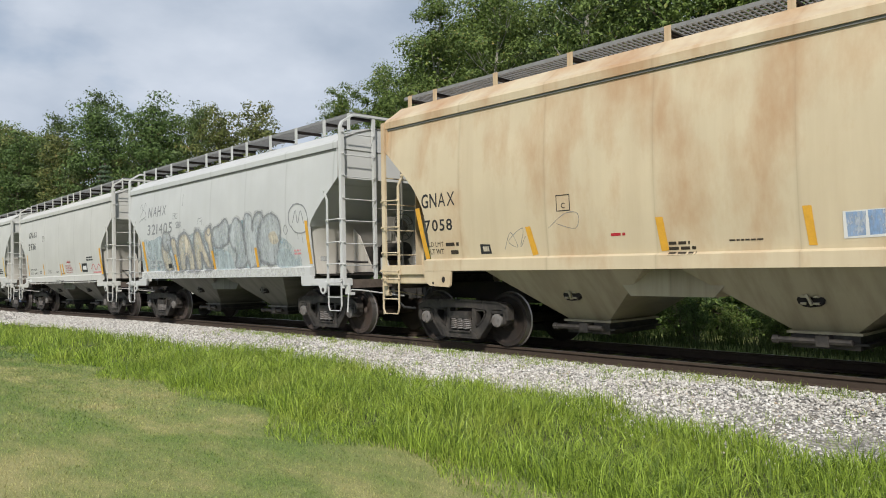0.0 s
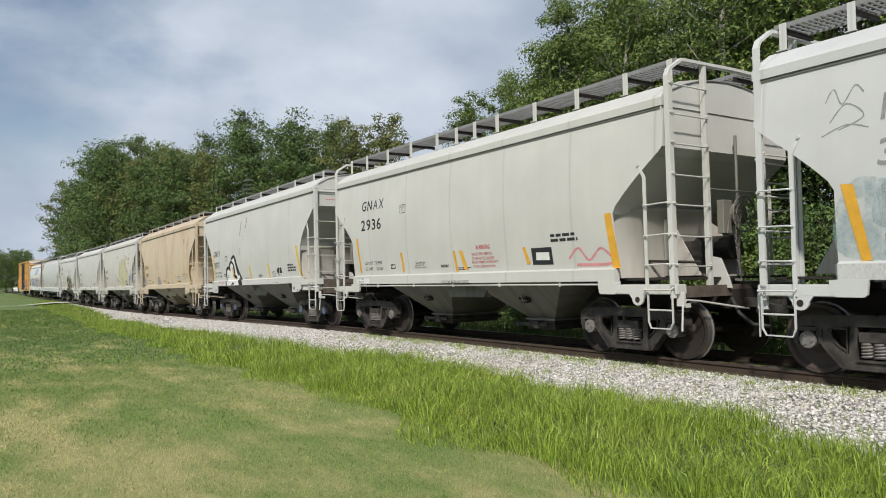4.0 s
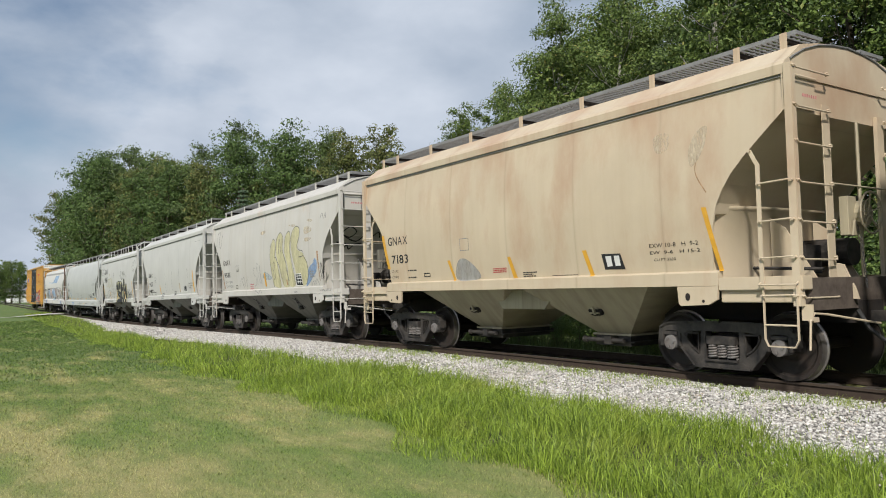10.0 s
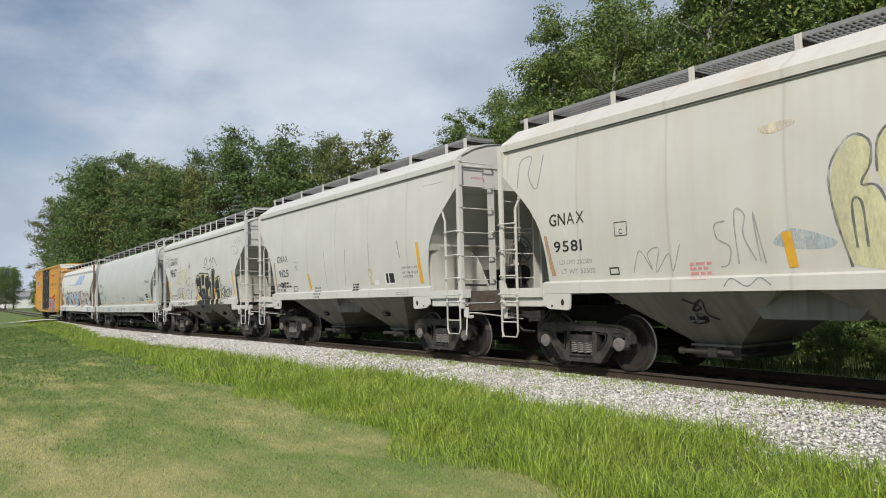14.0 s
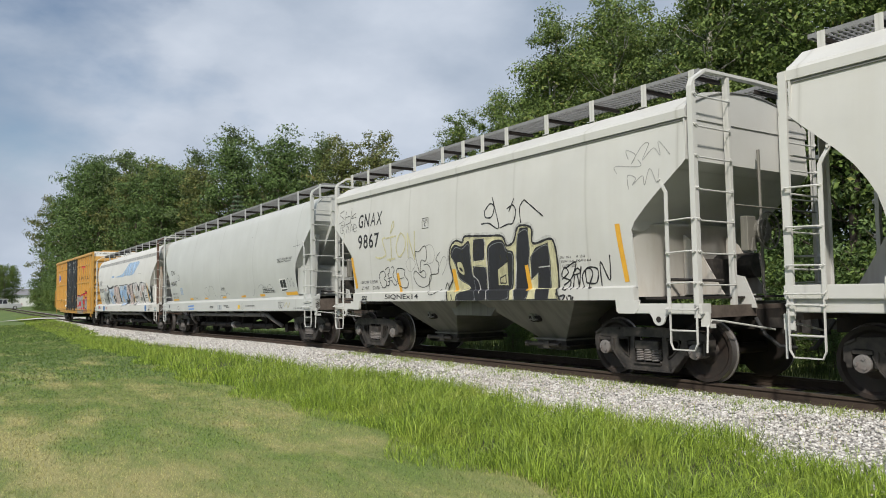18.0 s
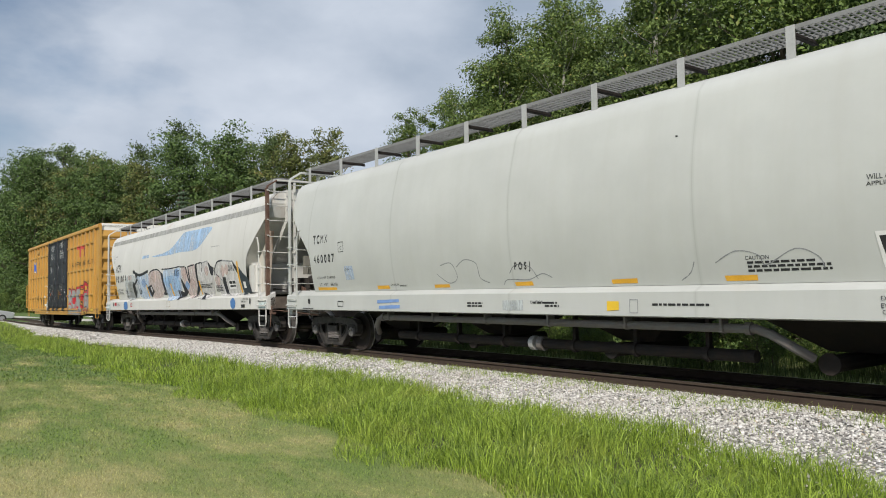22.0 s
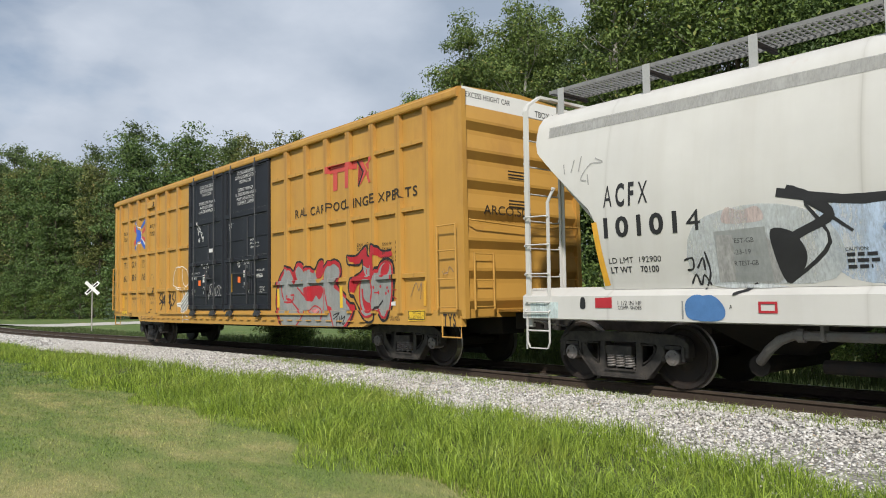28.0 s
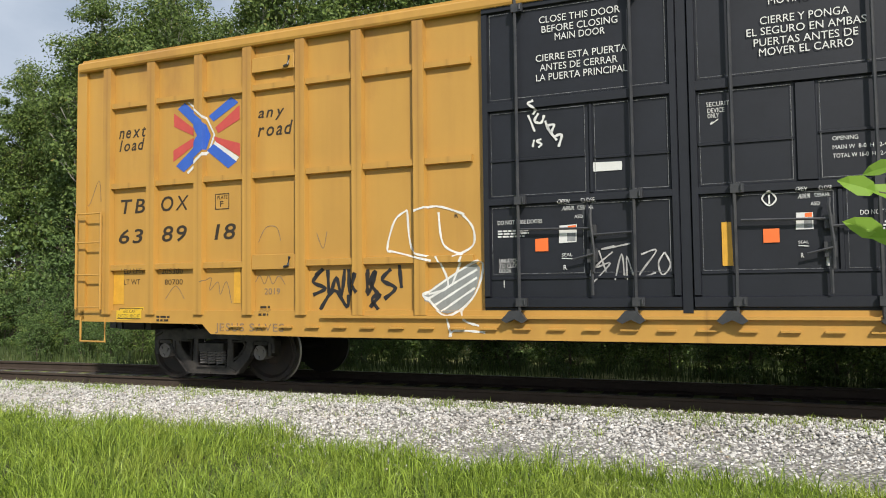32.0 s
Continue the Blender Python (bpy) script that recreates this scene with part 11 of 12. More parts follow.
# low growth close behind the line
for i in range(44):
    x = -19 + i * 0.58 + rnd.uniform(-0.3, 0.3)
    plant((SHRUB, BUSH)[i % 2], x, 14.4 + rnd.uniform(-0.5, 1.2), rnd.uniform(0.32, 0.56), rnd.uniform(0, 360))
# tall wood beyond the road
make_spruce(21, 14.5, 3.0).matrix_basis = pose(-84.0, 27.2, ground_z(-84, 27.2) - 0.05)
LINE = [(-158, 16), (-130, 17), (-104, 21), (-84, 31), (-70, 40), (-62, 48)]
n = 44
for i in range(n - 7):
    k = i / (n - 1)
    x = -158 + 96 * k ** 0.9
    y = float(np.interp(x, [p[0] for p in LINE], [p[1] for p in LINE])) + (i % 3) * 3.2 + rnd.uniform(-1, 1)
    s = rnd.uniform(1.6, 1.95) * (1.06 if x < -120 else 1.0) * (0.8 if x > -66 else 1.0)
    plant(KINDS[(3, 8, 6, 7, 3, 6, 7, 8, 3)[i % 9]], x, y, s, rnd.uniform(0, 360))
for i in range(46):
    x = -160 + i * 2.15 + rnd.uniform(-0.5, 0.5)
    y = float(np.interp(x, [p[0] for p in LINE], [p[1] for p in LINE])) - 2.2 + rnd.uniform(-0.8, 0.8)
    plant((SHRUB, BUSH)[i % 2], x, y, rnd.uniform(1.2, 2.3), rnd.uniform(0, 360))
for x, y, s in ((-178, 5, 0.72), (-184, 9, 0.78), (-176, 0, 0.7), (-186, -6, 0.8), (-180, 6.5, 0.7), (-188, 8, 0.8), (-182, 3, 0.75), (-192, 11, 0.8), (-190, 5, 0.82)):
    plant(KINDS[6], x, y, s, x * 31)
# far trees at the end of the lawn
for i in range(12):
    plant(KINDS[(6, 7, 8)[i % 3]], -262 - 4 * (i % 3), -44 + i * 5.5 + rnd.uniform(-1, 1), rnd.uniform(0.8, 1.05), rnd.uniform(0, 360))


# ---- grass, stones and ties ----
def blade_material(name, green, dry, patchy):
    m, t, b = nodes_of(name)
    co = object_co(t)
    r = t.nodes.new("ShaderNodeNewGeometry").outputs["Random Per Island"]
    c = grass_colour(t, co, r, green, dry) if patchy else mix(t, ramp(t, noise_node(t, 0.9, 4, 0.6, co), [(0.5, (0, 0, 0)), (0.72, (0.55,) * 3)]), ramp(t, r, [(0.0, green[0]), (1.0, green[1])]), ramp(t, r, [(0.0, dry[0]), (1.0, dry[1])]))
    t.links.new(c, b.inputs["Base Color"])
    b.inputs["Roughness"].default_value = 0.55
    tr = t.nodes.new("ShaderNodeBsdfTranslucent")
    t.links.new(c, tr.inputs["Color"])
    mx = t.nodes.new("ShaderNodeMixShader")
    mx.inputs[0].default_value = 0.3
    t.links.new(b.outputs[0], mx.inputs[1])
    t.links.new(tr.outputs[0], mx.inputs[2])
    t.links.new(mx.outputs[0], t.nodes["Material Output"].inputs["Surface"])
    return m


def blades(name, xy, low, high, width, bend, mat, label, seed, tuft=0, spread=0.05):
    """Tapered bent blades at the given places, in one mesh; with tuft, that many blades spring from each place and lean outwards."""
    g = np.random.default_rng(seed)
    xy = np.array(xy)
    grow = np.ones(len(xy))
    out = np.zeros_like(xy)
    if tuft:
        grow = g.uniform(0.55, 1.2, len(xy)) * np.array([1.0 + 0.7 * noise.noise(Vector((x * 0.8, y * 0.8, 3.0))) for x, y in xy])
        xy, grow = np.repeat(xy, tuft, 0), np.repeat(grow, tuft)
        out = g.normal(0, 1, xy.shape)
        xy = xy + out * spread
    n = len(xy)
    base = np.array([(x, y, ground_z(x, y) - 0.01) for x, y in xy])
    h = (g.uniform(low, high, n) * grow)[:, None]
    a, w = g.uniform(0, 6.283, n), (g.uniform(0.6, 1.3, n) * width)[:, None]
    side = np.stack([np.cos(a), np.sin(a), 0 * a], -1)
    b2 = g.uniform(0, 6.283, n)
    lean = np.stack([np.cos(b2), np.sin(b2), 0 * b2], -1) * g.uniform(0.1, bend, n)[:, None]
    if tuft:
        lean = lean * 0.6 + np.concatenate([out, np.zeros((n, 1))], 1) * 0.35 * bend
    up = np.array([0, 0, 1.0])
    mid = base + up * h * 0.6 + lean * h * 0.32
    tip = base + up * h * g.uniform(0.6, 1.0, n)[:, None] + lean * h
    v = np.stack([base - side * w, base + side * w, mid - side * w * 0.75, mid + side * w * 0.75, tip], 1).reshape(-1, 3)
    k = 5 * np.arange(n)
    fs = [(i, i + 1, i + 3, i + 2) for i in k.tolist()] + [(i + 2, i + 3, i + 4) for i in k.tolist()]
    me = bpy.data.meshes.new(name)
    me.from_pydata(v.tolist(), [], fs)
    me.materials.append(mat)
    return tagged(new(name, me), label, "grass", "", "stuff")


M["long_blade"] = blade_material("long_grass_blade", ((0.056, 0.106, 0.013), (0.385, 0.515, 0.068)), ((0.18, 0.235, 0.036), (0.56, 0.57, 0.13)), False)
M["lawn_blade"] = blade_material("lawn_blade", ((0.078, 0.128, 0.022), (0.275, 0.370, 0.080)), ((0.27, 0.24, 0.095), (0.62, 0.565, 0.25)), True)
M["weed_blade"] = blade_material("weed_blade", ((0.030, 0.056, 0.014), (0.085, 0.120, 0.030)), ((0.10, 0.095, 0.042), (0.20, 0.18, 0.08)), False)
g = np.random.default_rng(7)


def scatter(n, x0, x1, lo, hi):
    xs = g.uniform(x0, x1, n)
    return [(x, g.uniform(lo(x), hi(x))) for x in xs]


edge_lo = lambda x: lawn_edge(x) - 0.1
edge_hi = lambda x: gravel_edge(x) + 0.18
LONG = "long bright green grass beside the ballast"
blades("long_grass", scatter(4300, -14, 1.6, edge_lo, edge_hi), 0.13, 0.33, 0.0045, 1.1, M["long_blade"], LONG, 1, 12, 0.05)
blades("long_grass", scatter(9000, -14, 1.6, edge_lo, edge_hi), 0.06, 0.20, 0.0042, 1.5, M["long_blade"], LONG, 31)
blades("long_grass", scatter(1500, -40, -14, edge_lo, edge_hi), 0.13, 0.34, 0.008, 1.0, M["long_blade"], LONG, 2, 12, 0.08)
blades("long_grass", scatter(9000, -95, -40, edge_lo, edge_hi), 0.06, 0.19, 0.018, 0.9, M["long_blade"], LONG, 3)
blades("lawn_grass", scatter(85000, -8.5, -1.5, lambda x: -1.0, lambda x: lawn_edge(x) + 0.2), 0.018, 0.048, 0.0024, 1.1, M["lawn_blade"], "short mown lawn with dry patches", 4)
blades("lawn_grass", scatter(70000, -17, -8.5, lambda x: -2.0, lambda x: lawn_edge(x) + 0.2), 0.02, 0.05, 0.0044, 0.9, M["lawn_blade"], "short mown lawn with dry patches", 5)
blades("lawn_grass", scatter(40000, -40, -17, lambda x: -4.0, lambda x: lawn_edge(x) + 0.2), 0.03, 0.075, 0.012, 0.9, M["lawn_blade"], "short mown lawn with dry patches", 6)
blades("lawn_grass", scatter(26000, -73, -40, lambda x: -6.0, lambda x: lawn_edge(x) + 0.2), 0.04, 0.10, 0.03, 0.9, M["lawn_blade"], "short mown lawn with dry patches", 16)
far_lo, far_hi = lambda x: track_y(x) + 2.6, lambda x: track_y(x) + 7.5
blades("rough_grass", scatter(14000, -34, 8, far_lo, far_hi), 0.15, 0.55, 0.008, 0.6, M["weed_blade"], "rough grass and weeds on the far side of the track", 8)
blades("rough_grass", scatter(7000, -70, -34, far_lo, far_hi), 0.08, 0.25, 0.018, 0.6, M["weed_blade"], "rough grass and weeds on the far side of the track", 9)
# grass of middling height between lawn and long grass
mid_lo, mid_hi = lambda x: lawn_edge(x) - 0.38 + 0.22 * math.sin(x * 2.1), lambda x: lawn_edge(x) + 0.35
blades("edge_grass", scatter(11000, -14, 1.6, mid_lo, mid_hi), 0.05, 0.15, 0.0042, 1.3, M["long_blade"], "uncut grass at the edge of the lawn", 21)
blades("edge_grass", scatter(7500, -40, -14, mid_lo, mid_hi), 0.05, 0.15, 0.009, 1.2, M["long_blade"], "uncut grass at the edge of the lawn", 22)
# thin grass that spreads out over the ballast's edge
blades("sparse_grass", [(x, gravel_edge(x) - 0.05 + abs(g.normal(0, 0.34))) for x in g.uniform(-26, 2, 8500)], 0.03, 0.19, 0.0042, 1.2, M["long_blade"], "thin grass spreading over the edge of the ballast", 17)
# tufts among the stones
tufts = []
for i in range(900):
    x = g.uniform(-18, 2)
    y = track_y(x) - 1.0 - abs(g.normal(0, 0.34)) if i % 3 else g.uniform(gravel_edge(x), track_y(x) - 1.2)
    for q in range(int(g.integers(6, 26))):
        tufts.append((x + g.normal(0, 0.07), y + g.normal(0, 0.05)))
blades("weeds", tufts, 0.04, 0.16, 0.0035, 0.9, M["long_blade"], "small weeds between the ballast stones", 10)


def stone_material():
    m, t, b = nodes_of("limestone_chips")
    co = object_co(t)
    r = t.nodes.new("ShaderNodeNewGeometry").outputs["Random Per Island"]
    c = ramp(t, r, [(0.0, (0.22, 0.21, 0.195)), (0.25, (0.42, 0.405, 0.38)), (0.7, (0.60, 0.58, 0.545)), (0.95, (0.76, 0.745, 0.72)), (1.0, (0.42, 0.33, 0.23))])
    c = mix(t, ramp(t, noise_node(t, 90, 4, 0.6, co), [(0.45, (0, 0, 0)), (0.75, (0.35,) * 3)]), c, (0.24, 0.22, 0.19))
    c = mix(t, ramp(t, noise_node(t, 0.8, 4, 0.6, co), [(0.5, (0, 0, 0)), (0.75, (0.4,) * 3)]), c, (0.30, 0.26, 0.20))
    t.links.new(c, b.inputs["Base Color"])
    b.inputs["Roughness"].default_value = 0.85
    return m


M["stone"] = stone_material()


def stones(name, xy, low, high, seed):
    """Angular chips: cut octahedra with uneven corners."""
    gg = np.random.default_rng(seed)
    n = len(xy)
    unit = np.array([(1, 0, 0), (-1, 0, 0), (0, 1, 0), (0, -1, 0), (0, 0, 1), (0, 0, -1), (0.7, 0.7, 0.3), (-0.7, -0.7, 0.3)], float)
    tri = [(4, 0, 6), (4, 6, 2), (4, 2, 1), (4, 1, 7), (4, 7, 3), (4, 3, 0), (6, 0, 5), (2, 6, 5), (1, 2, 5), (7, 1, 5), (3, 7, 5), (0, 3, 5)]
    v = unit[None] * gg.uniform(0.65, 1.2, (n, 8, 1)) + gg.normal(0, 0.1, (n, 8, 3))
    q = gg.normal(0, 1, (n, 4))
    q /= np.linalg.norm(q, axis=1)[:, None]
    w, x, y, z = q.T
    R = np.stack([1 - 2 * (y * y + z * z), 2 * (x * y - z * w), 2 * (x * z + y * w), 2 * (x * y + z * w), 1 - 2 * (x * x + z * z), 2 * (y * z - x * w), 2 * (x * z - y * w), 2 * (y * z + x * w), 1 - 2 * (x * x + y * y)], -1).reshape(n, 3, 3)
    v = np.einsum("nij,nkj->nki", R, v) * gg.uniform(low, high, n)[:, None, None] * np.array([1, 1, 0.7])
    c = np.array([(a, b, ground_z(a, b) + 0.028 + gg.uniform(-0.01, 0.012)) for a, b in xy])
    v = (v + c[:, None]).reshape(-1, 3)
    base = 8 * np.arange(n)
    f = (base[:, None, None] + np.array(tri)[None]).reshape(-1, 3)
    me = bpy.data.meshes.new(name)
    me.from_pydata(v.tolist(), [], f.tolist())
    me.materials.append(M["stone"])
    return tagged(new(name, me), "loose pale limestone ballast stones", "stones", "", "stuff")


g_lo, g_hi = lambda x: gravel_edge(x) + 0.02, lambda x: track_y(x) - 0.85
stones("ballast_stones", scatter(40000, -12, 2.5, g_lo, g_hi), 0.009, 0.027, 11)
stones("ballast_stones", scatter(22000, -34, -12, g_lo, g_hi), 0.014, 0.034, 12)
stones("ballast_stones", scatter(7000, -80, -34, g_lo, g_hi), 0.03, 0.055, 13)
stones("ballast_stones", scatter(5000, -30, 4, lambda x: track_y(x) + 1.05, lambda x: track_y(x) + 2.6), 0.018, 0.034, 14)
stones("ballast_stones", [(x, gravel_edge(x) - abs(g.normal(0, 0.18))) for x in g.uniform(-14, 4, 900)], 0.012, 0.026, 15)

M["tie"] = steel("weathered_tie_wood", (0.075, 0.06, 0.048), (0.04, 0.032, 0.026), 0.95)
bm = bmesh.new()
box(bm, -0.115, 0.115, -1.30, 1.30, -0.345, -0.168)
bmesh.ops.bevel(bm, geom=bm.edges[:], offset=0.012, segments=1, affect="EDGES")
TRACK = tagged(new("track"), "dark wooden ties under the rails", "railway ties", "", "structure")
tie0 = part("tie", bm, M["tie"], TRACK)
for i in range(150):
    x = -69 + i * 0.52
    ob = tie0 if i == 0 else hang("tie", tie0.data, TRACK)
    ob.matrix_basis = pose(x + rnd.uniform(-0.03, 0.03), track_y(x) + rnd.uniform(-0.05, 0.05), rail_z(x), 0, 0, rnd.uniform(-1.5, 1.5))

# ---- crossing beside the track ----
M["road"] = plain("pale_gravel_road", (0.47, 0.45, 0.41), 0.95, 0, 0.18, 1.5, 0.3)
M["sign_white"] = plain("white_sign_sheet", (0.78, 0.78, 0.76), 0.5, 0, 0.06)
M["pole_grey"] = plain("weathered_pole", (0.30, 0.28, 0.25), 0.8, 0, 0.2)
LANE = [(-77, -80), (-75.6, -10), (-75.6, 19), (-71, 28), (-64, 38), (-58, 50), (-52, 80), (-50, 110)]      # where the vehicles drive
RW = [(-92, -80), (-88, -10), (-85, 5), (-78, 13), (-75.6, 19), (-71, 28), (-64, 38), (-58, 50), (-52, 80), (-50, 110)]


def road_x(y, line=RW):
    return float(np.interp(y, [p[1] for p in line], [p[0] for p in line]))


bm = bmesh.new()
prev = None
for y in [float(q) for q in range(-80, 6, 4)] + [q * 0.8 for q in range(8, 20)] + [float(q) for q in range(17, 111, 3)]:
    row = []
    half = float(np.interp(y, [4, 6, 11], [0.45, 1.2, 3.8]))
    for d in (-half, -half / 2, 0, half / 2, half):
        x = road_x(y) + d
        near = max(0.0, 1 - max(0.0, abs(y - track_y(x)) - 1.8) / 3.0)
        row.append(bm.verts.new((x, y, max(ground_z(x, y) + 0.03, (rail_z(x) - 0.03) * near + (ground_z(x, y) + 0.03) * (1 - near)))))
    if prev:
        for j in range(4):
            bm.faces.new((prev[j], prev[j + 1], row[j + 1], row[j]))
    prev = row
tagged(finish("road", bm, M["road"], None, "", True), "pale gravel road that leads over the rail crossing", "road", "", "structure")

# crossing sign: two white blades on a post
cx, cy = -57.0, 15.2
cz = ground_z(cx, cy)
cb = tagged(new("crossing_sign"), "white crossbuck sign on a thin weathered post", "sign")
cb.matrix_basis = pose(cx, cy, cz, 0, 0, 70)
bm = bmesh.new()
tube(bm, [(0, 0.03, -0.2), (0, 0.03, 3.5)], 0.045, 8)
part("post", bm, M["pole_grey"], cb)
for sg in (-1, 1):
    bm = bmesh.new()
    box(bm, -0.61, 0.61, -0.012 - 0.012 * (sg + 1), 0.0 - 0.012 * (sg + 1), -0.115, 0.115)
    bl = part("blade", bm, M["sign_white"], cb)
    bl.matrix_basis = pose(0, -0.02, 3.15, 0, sg * 45, 0)
    bm = bmesh.new()
    for x0, x1 in ((-0.5, -0.12), (0.12, 0.5)):
        box(bm, x0, x1, -0.030, -0.026, -0.055, 0.055) if sg > 0 else box(bm, x0, x1, -0.018, -0.014, -0.055, 0.055)
    lt = part("print_bar", bm, M["black_paint"], bl)


# ---- vehicles on the far roads ----
M["glass_dark"] = plain("dark_window_glass", (0.02, 0.022, 0.025), 0.08, 0, 0.1)
M["tyre"] = plain("tyre_rubber", (0.018, 0.018, 0.018), 0.8)
M["lamp_red"] = plain("red_lamp_lens", (0.4, 0.02, 0.02), 0.25)
M["lamp_clear"] = plain("clear_lamp_lens", (0.7, 0.7, 0.7), 0.15)
M["alloy"] = plain("alloy_wheel", (0.42, 0.42, 0.43), 0.35, 0.6)


def auto(name, paint, label, length, width, height, hood, cab, category):
    """A road vehicle along +x: body, glasshouse, roof, wheels, lamps and bumpers."""
    root = tagged(new(name), label, category, "vehicles on the far roads")
    h, w = length / 2, width / 2
    zb = height * 0.56
    bm = bmesh.new()
    low = [(-h, 0.42), (-h + 0.1, 0.28), (h - 0.15, 0.28), (h, 0.45), (h - 0.05, zb * 0.82), (h - hood, zb), (-h + 0.1, zb), (-h, zb * 0.8)]
    prism(bm, low, -w, w)
    bmesh.ops.bevel(bm, geom=bm.edges[:], offset=0.06, segments=2, affect="EDGES")
    part("body", bm, paint, root)
    x0, x1 = cab
    bm = bmesh.new()
    lo = [(x0 - 0.12, -w + 0.05), (x1 + 0.55, -w + 0.05), (x1 + 0.55, w - 0.05), (x0 - 0.12, w - 0.05)]
    hi = [(x0, -w + 0.2), (x1, -w + 0.2), (x1, w - 0.2), (x0, w - 0.2)]
    a = [bm.verts.new((x, y, zb - 0.02)) for x, y in lo]
    b = [bm.verts.new((x, y, height - 0.06)) for x, y in hi]
    for i in range(4):
        bm.faces.new((a[i], a[(i + 1) % 4], b[(i + 1) % 4], b[i]))
    bm.faces.new(b)
    part("window_glass", bm, M["glass_dark"], root)
    bm = bmesh.new()
    box(bm, x0 - 0.03, x1 + 0.03, -w + 0.17, w - 0.17, height - 0.075, height)
    bmesh.ops.bevel(bm, geom=bm.edges[:], offset=0.025, segments=2, affect="EDGES")
    part("roof", bm, paint, root)
    for sd in (-1, 1):
        for k in (0.0, 0.42, 1.0):
            bm = bmesh.new()
            xl, xh = (x0 - 0.12) * (1 - k) + (x1 + 0.55) * k, x0 * (1 - k) + x1 * k
            tube(bm, [(xl, sd * (w - 0.04), zb - 0.02), (xh, sd * (w - 0.19), height - 0.04)], 0.045, 6)
            part("pillar", bm, paint, root)
        for x in (-h + length * 0.19, h - length * 0.19):
            bm = bmesh.new()
            disc_y(bm, 0, 0, [(-0.11, 0.2), (-0.11, 0.30), (-0.08, 0.33), (0.08, 0.33), (0.11, 0.30), (0.11, 0.2)], 20)
            wh = part("wheel", bm, M["tyre"], root)
            wh.matrix_basis = pose(x, sd * (w - 0.10), 0.33)
            bm = bmesh.new()
            disc_y(bm, 0, 0, [(-0.115, 0.03), (-0.118, 0.19), (0.118, 0.19), (0.115, 0.03)], 16)
            part("rim", bm, M["alloy"], wh)
        bm = bmesh.new()
        box(bm, h - 0.2, h - 0.01, *sorted((sd * (w - 0.45), sd * (w - 0.03))), zb * 0.66, zb * 0.80)
        part("headlight", bm, M["lamp_clear"], root)
        bm = bmesh.new()
        box(bm, -h - 0.005, -h + 0.1, *sorted((sd * (w - 0.3), sd * (w - 0.03))), zb * 0.72, zb * 0.98)
        part("tail_light", bm, M["lamp_red"], root)
    return root


M["silver"] = plain("silver_car_paint", (0.48, 0.49, 0.50), 0.3, 0.4, 0.03)
M["dark_car"] = plain("dark_car_paint", (0.03, 0.032, 0.04), 0.25, 0.2, 0.05)
M["blue_car"] = plain("blue_car_paint", (0.03, 0.05, 0.10), 0.25, 0.2, 0.05)
M["white_car"] = plain("white_car_paint", (0.74, 0.74, 0.74), 0.3, 0, 0.03)
van = auto("minivan", M["silver"], "silver minivan driving on the far gravel road", 4.9, 1.95, 1.75, 1.0, (-2.2, 0.7), "car")
suv_white = auto("car", M["white_car"], "white sport utility car leaving the crossing", 4.8, 1.95, 1.78, 1.1, (-2.15, 0.5), "car")
car_dark = auto("car", M["dark_car"], "dark car passing far down the road", 4.6, 1.8, 1.5, 1.3, (-1.7, 0.3), "car")
car_white = auto("car", M["white_car"], "white saloon car passing far down the road", 4.7, 1.8, 1.45, 1.3, (-1.6, 0.2), "car")
car_blue = auto("car", M["blue_car"], "dark blue car passing far down the road", 4.6, 1.8, 1.55, 1.25, (-2.0, 0.25), "car")
pickup = auto("pickup", M["silver"], "silver pickup truck passing far down the road", 5.6, 1.95, 1.8, 1.5, (-0.5, 0.75), "truck")


def drive(x, y, way):
    """Pose of a vehicle on the ground heading along +y (way 1) or -y (way -1)."""
    return pose(x, y, max(ground_z(x, y) + 0.03, rail_z(x) - 0.03 if abs(y - track_y(x)) < 2.5 else -99), 0, 0, 90 * way)


DRIVES = [
    (van, 1, -74.0, [(0, -9), (19.6, -9), (20.6, -4.5), (21.8, 5.9), (22.4, 8.5), (23.0, 11.3), (23.4, 13.2), (24.0, 16.6), (26, 27), (28, 36), (30, 46), (31, 52), (32, 58)]),
    (suv_white, -1, -77.2, [(0, 33), (18.6, 33), (20, 28.5), (22.4, 15.8), (23.4, 8.8), (24, 4.0), (27, -20), (32, -58)]),
    (car_dark, -1, -139, [(0, 13), (4.8, 9), (6, 7.2), (8, 6.3), (9, 3.2), (10, -1), (12, -8), (32, -12)]),
    (car_white, -1, -146, [(0, 14.5), (10.6, 14.5), (11.6, 10), (12.4, 8.6), (13.2, 5.4), (14.5, -1), (18, -14), (32, -20)]),
    (car_blue, -1, -143, [(0, 14.5), (14.0, 14.5), (14.6, 9.5), (15.5, 6.6), (16.4, 2), (18, -8), (32, -26)]),
    (pickup, -1, -148, [(0, 15), (16.4, 15), (17.5, 9.6), (18.2, 6.3), (19.2, 1.4), (21, -8), (32, -32)])]

# ---- low houses beyond the lawn ----
M["siding"] = plain("white_house_siding", (0.68, 0.68, 0.66), 0.7, 0, 0.06, 2)
M["shingle"] = plain("grey_roof_shingle", (0.20, 0.20, 0.21), 0.9, 0, 0.2, 4)


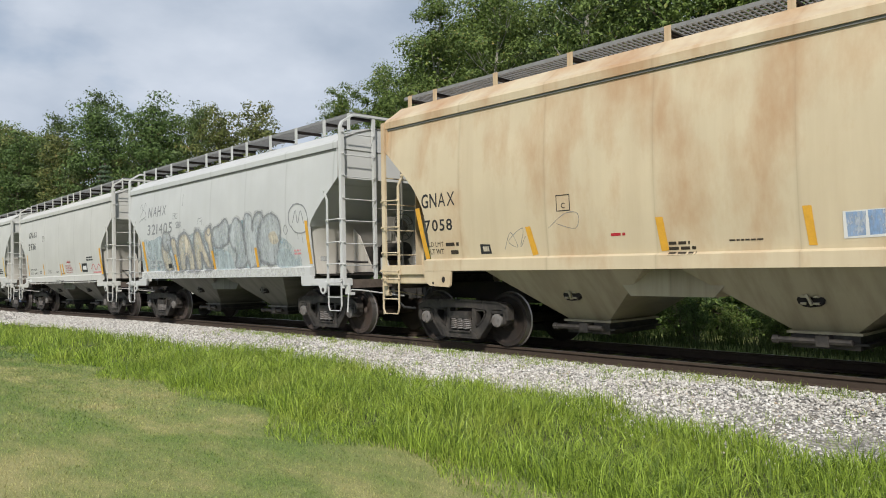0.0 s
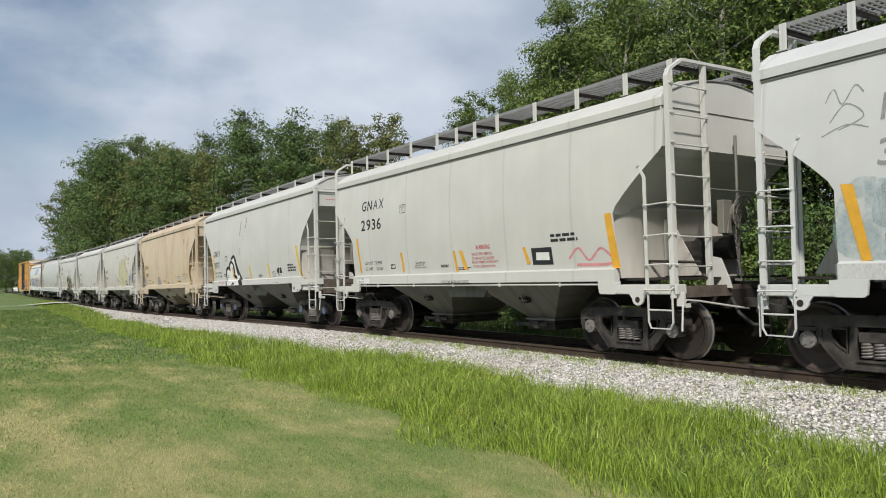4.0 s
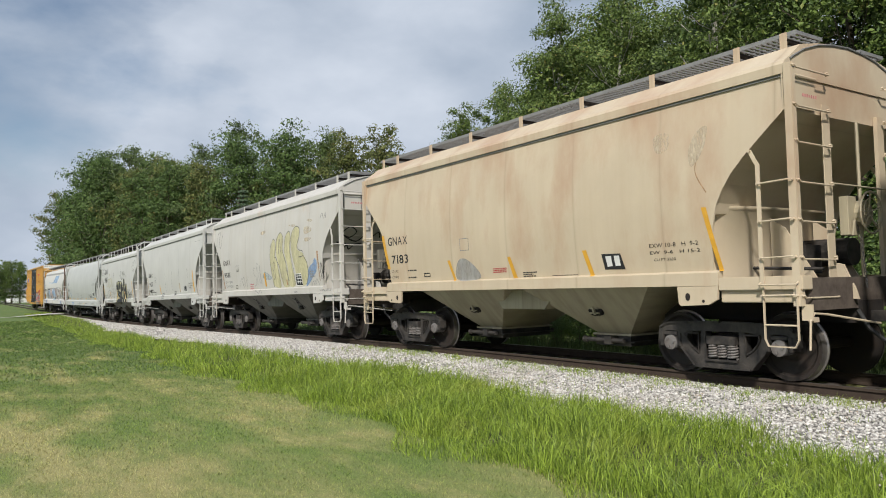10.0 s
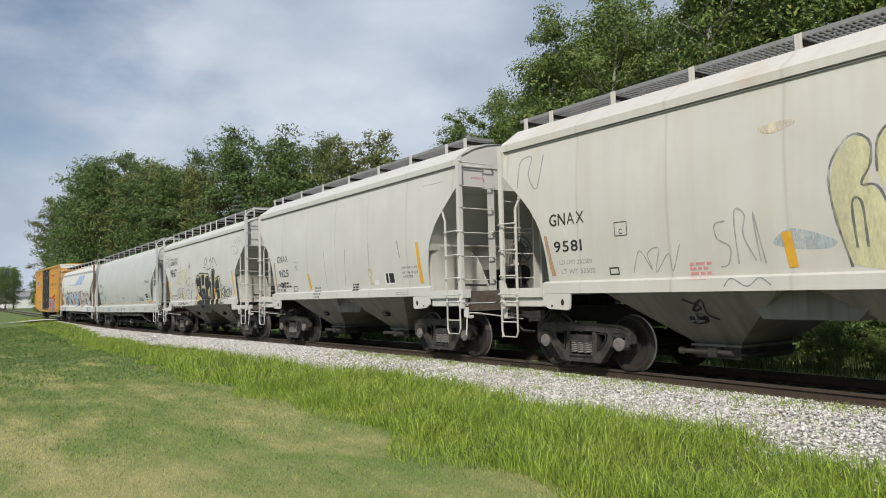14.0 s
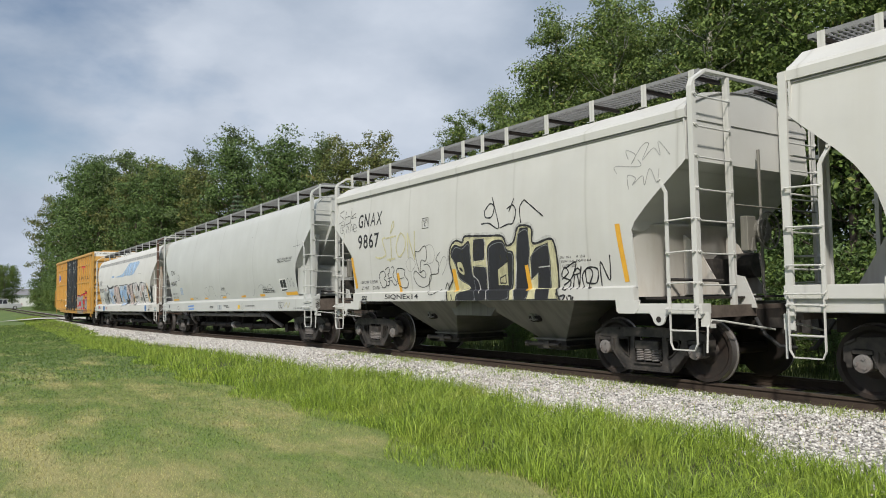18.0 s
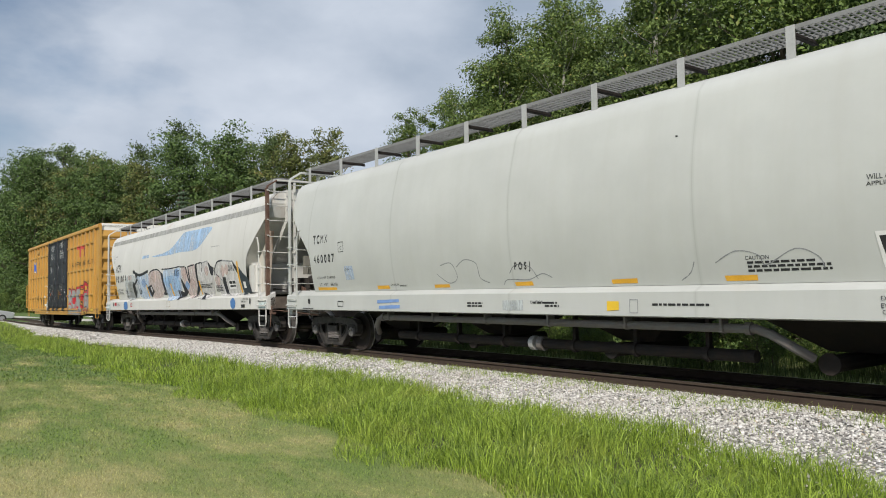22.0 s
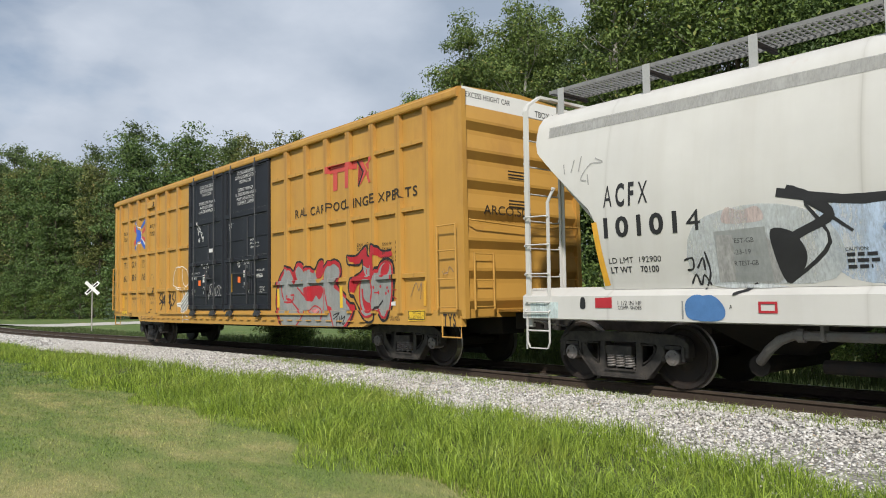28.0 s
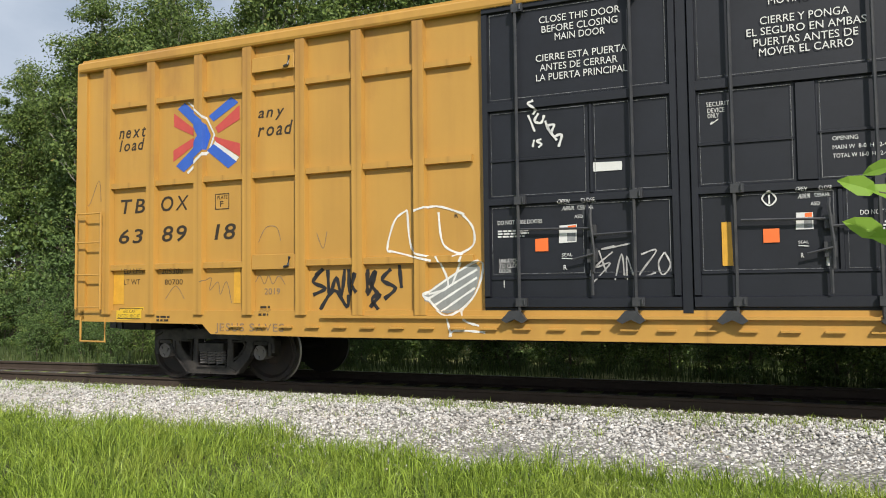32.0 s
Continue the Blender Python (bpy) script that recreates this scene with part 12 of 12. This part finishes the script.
def house(x, y, length, depth, wall_h, turn):
    root = tagged(new("house"), "low white house with a grey shingle roof", "house", "far houses")
    root.matrix_basis = pose(x, y, ground_z(x, y), 0, 0, turn)
    h, d = length / 2, depth / 2
    bm = bmesh.new()
    box(bm, -h, h, -d, d, -0.3, wall_h)
    part("wall", bm, M["siding"], root)
    bm = bmesh.new()
    k = d + 0.4
    prism(bm, [(-k, wall_h), (k, wall_h), (k, wall_h + 0.12), (0, wall_h + 1.7), (-k, wall_h + 0.12)], -h - 0.4, h + 0.4)
    bmesh.ops.rotate(bm, verts=bm.verts[:], cent=(0, 0, 0), matrix=Matrix.Rotation(radians(90), 3, "Z"))
    part("roof", bm, M["shingle"], root)
    for i in range(4):
        u = -h + length * (i + 0.5) / 4
        bm = bmesh.new()
        if i == 2:
            box(bm, u - 0.45, u + 0.45, -d - 0.04, -d + 0.02, 0.1, 2.15)
            part("door", bm, M["shingle"], root)
        else:
            box(bm, u - 0.7, u + 0.7, -d - 0.03, -d + 0.02, 1.0, 2.1)
            part("window", bm, M["glass_dark"], root)
    return root


house(-226, 17, 13, 8, 2.9, -80)
house(-212, -6, 15, 8, 2.9, -86)

# ---- old rail left in the grass ----
bm = bmesh.new()
rings = []
for i in range(9):
    x = -29.3 + 4.8 * i / 8
    y = 6.05 + 0.5 * i / 8
    z = ground_z(x, y) + 0.13 + 0.02 * math.sin(i * 1.1)
    rings.append([bm.verts.new((x, y + a, z + b)) for a, b in RAIL])
for a, b in zip(rings, rings[1:]):
    for j in range(len(RAIL)):
        bm.faces.new((a[j], a[(j + 1) % len(RAIL)], b[(j + 1) % len(RAIL)], b[j]))
bm.faces.new(rings[0][::-1])
bm.faces.new(rings[-1])
tagged(finish("old_rail", bm, M["rail"]), "rusty old length of rail lying in the grass", "rail")

# ---- bush on the far side, and a sapling beside the camera ----
round_bush = make_tree("bush", 21, 1.75, 1.05, "leaf_a", "bark", 0.02, 70, 70, 0.038, "rounded bright green bush overgrown with vines", 0.45, 0.25, 0.36, "bush", "")
round_bush.matrix_basis = pose(-23.9, 13.0, ground_z(-23.9, 13.0) - 0.05)
M["fresh_leaf"] = leaf_material("fresh_bright_leaf", (0.16, 0.30, 0.03), (0.26, 0.42, 0.06), None, 0.45)
sap = tagged(new("sapling"), "thin sapling with bright green oval leaves", "sapling")
sx_, sy_ = 0.50, 1.46
sap.matrix_basis = pose(sx_, sy_, ground_z(sx_, sy_) - 0.02)
bm = bmesh.new()
tube(bm, [(0, 0, 0), (0.02, 0.01, 0.7), (-0.01, 0, 1.3), (-0.03, 0.01, 1.8), (-0.02, 0.0, 2.2)], 0.008, 6)
part("stem", bm, M["bark"], sap)
rs = random.Random(3)


def oval_leaf(bm, p, d, n, s):
    d, n = d.normalized(), n.normalized()
    w = d.cross(n).normalized()
    up = w.cross(d)
    mid = [bm.verts.new(p + d * s * k - up * s * 0.25 * k * k) for k in (0.08, 0.35, 0.7, 1.0)]
    for sg in (-1, 1):
        e = [bm.verts.new(p + d * s * k + w * sg * s * b + up * s * (0.07 - 0.25 * k * k)) for k, b in ((0.22, 0.2), (0.5, 0.29), (0.82, 0.17))]
        for q in ((mid[0], mid[1], e[0]), (mid[1], e[1], e[0]), (mid[1], mid[2], e[1]), (mid[2], e[2], e[1]), (mid[2], mid[3], e[2])):
            bm.faces.new(q if sg > 0 else q[::-1])


for z0, ang, ln in ((0.62, 200, 0.24), (0.95, 170, 0.22), (1.22, 215, 0.22), (1.74, 184, 0.27), (1.80, 196, 0.30), (1.88, 165, 0.24), (1.4, 40, 0.3), (1.6, 300, 0.3), (1.95, 20, 0.25), (1.1, 80, 0.3), (2.1, 190, 0.2)):
    a = radians(ang)
    base = Vector((-0.015, 0, z0))
    tip = base + Vector((math.cos(a), math.sin(a), 0.28)) * ln
    bm = bmesh.new()
    tube(bm, [base, base.lerp(tip, 0.5) + Vector((0, 0, 0.015)), tip], 0.0028, 5)
    tw = part("twig", bm, M["bark"], sap)
    for q in range(6):
        k = 0.3 + 0.7 * q / 5
        p = base.lerp(tip, k)
        d = (tip - base).normalized() + Vector((rs.uniform(-0.9, 0.9), rs.uniform(-0.9, 0.9), rs.uniform(-0.5, 0.7)))
        bm = bmesh.new()
        oval_leaf(bm, p, d, Vector((rs.uniform(-0.5, 0.5), -1, rs.uniform(0.1, 0.9))), rs.uniform(0.055, 0.075))
        part("leaf", bm, M["fresh_leaf"], tw)


hang("air_line", gear_mesh("airline|white_a", make_sill_pipe, [M["white_a"]]), hop[2])


# ---- what moves ----
def car_pose(s, base):
    a, b = s - base, s + base
    ya, yb, za, zb = track_y(a), track_y(b), rail_z(a), rail_z(b)
    return pose(s, (ya + yb) / 2, (za + zb) / 2, 0, -math.degrees(math.atan2(zb - za, 2 * base)), math.degrees(math.atan2(yb - ya, 2 * base)))


def travel(t):
    """How far the train has come since 13 s; it slows a little at the start."""
    return SPEED * (t - 13) + 0.8 * math.exp(-(t / 2.9) ** 1.25)


def motions():
    for ob, s13, base in CARS:
        walk(ob, [(t, car_pose(s13 + travel(t), base)) for t in range(0, 33)])
    for ob, way, x, rows_ in DRIVES:
        walk(ob, [(t, drive(x + (road_x(y, LANE) - road_x(12, LANE) if x > -100 else 0), y, way)) for t, y in rows_])
    step = 4 / 30
    turn = math.degrees(SPEED * step / WHEEL_R)
    for w, x in SPIN:
        walk(w, [(i * step, pose(x, 0, 0, 0, i * turn, 0)) for i in range(241)])


motions()
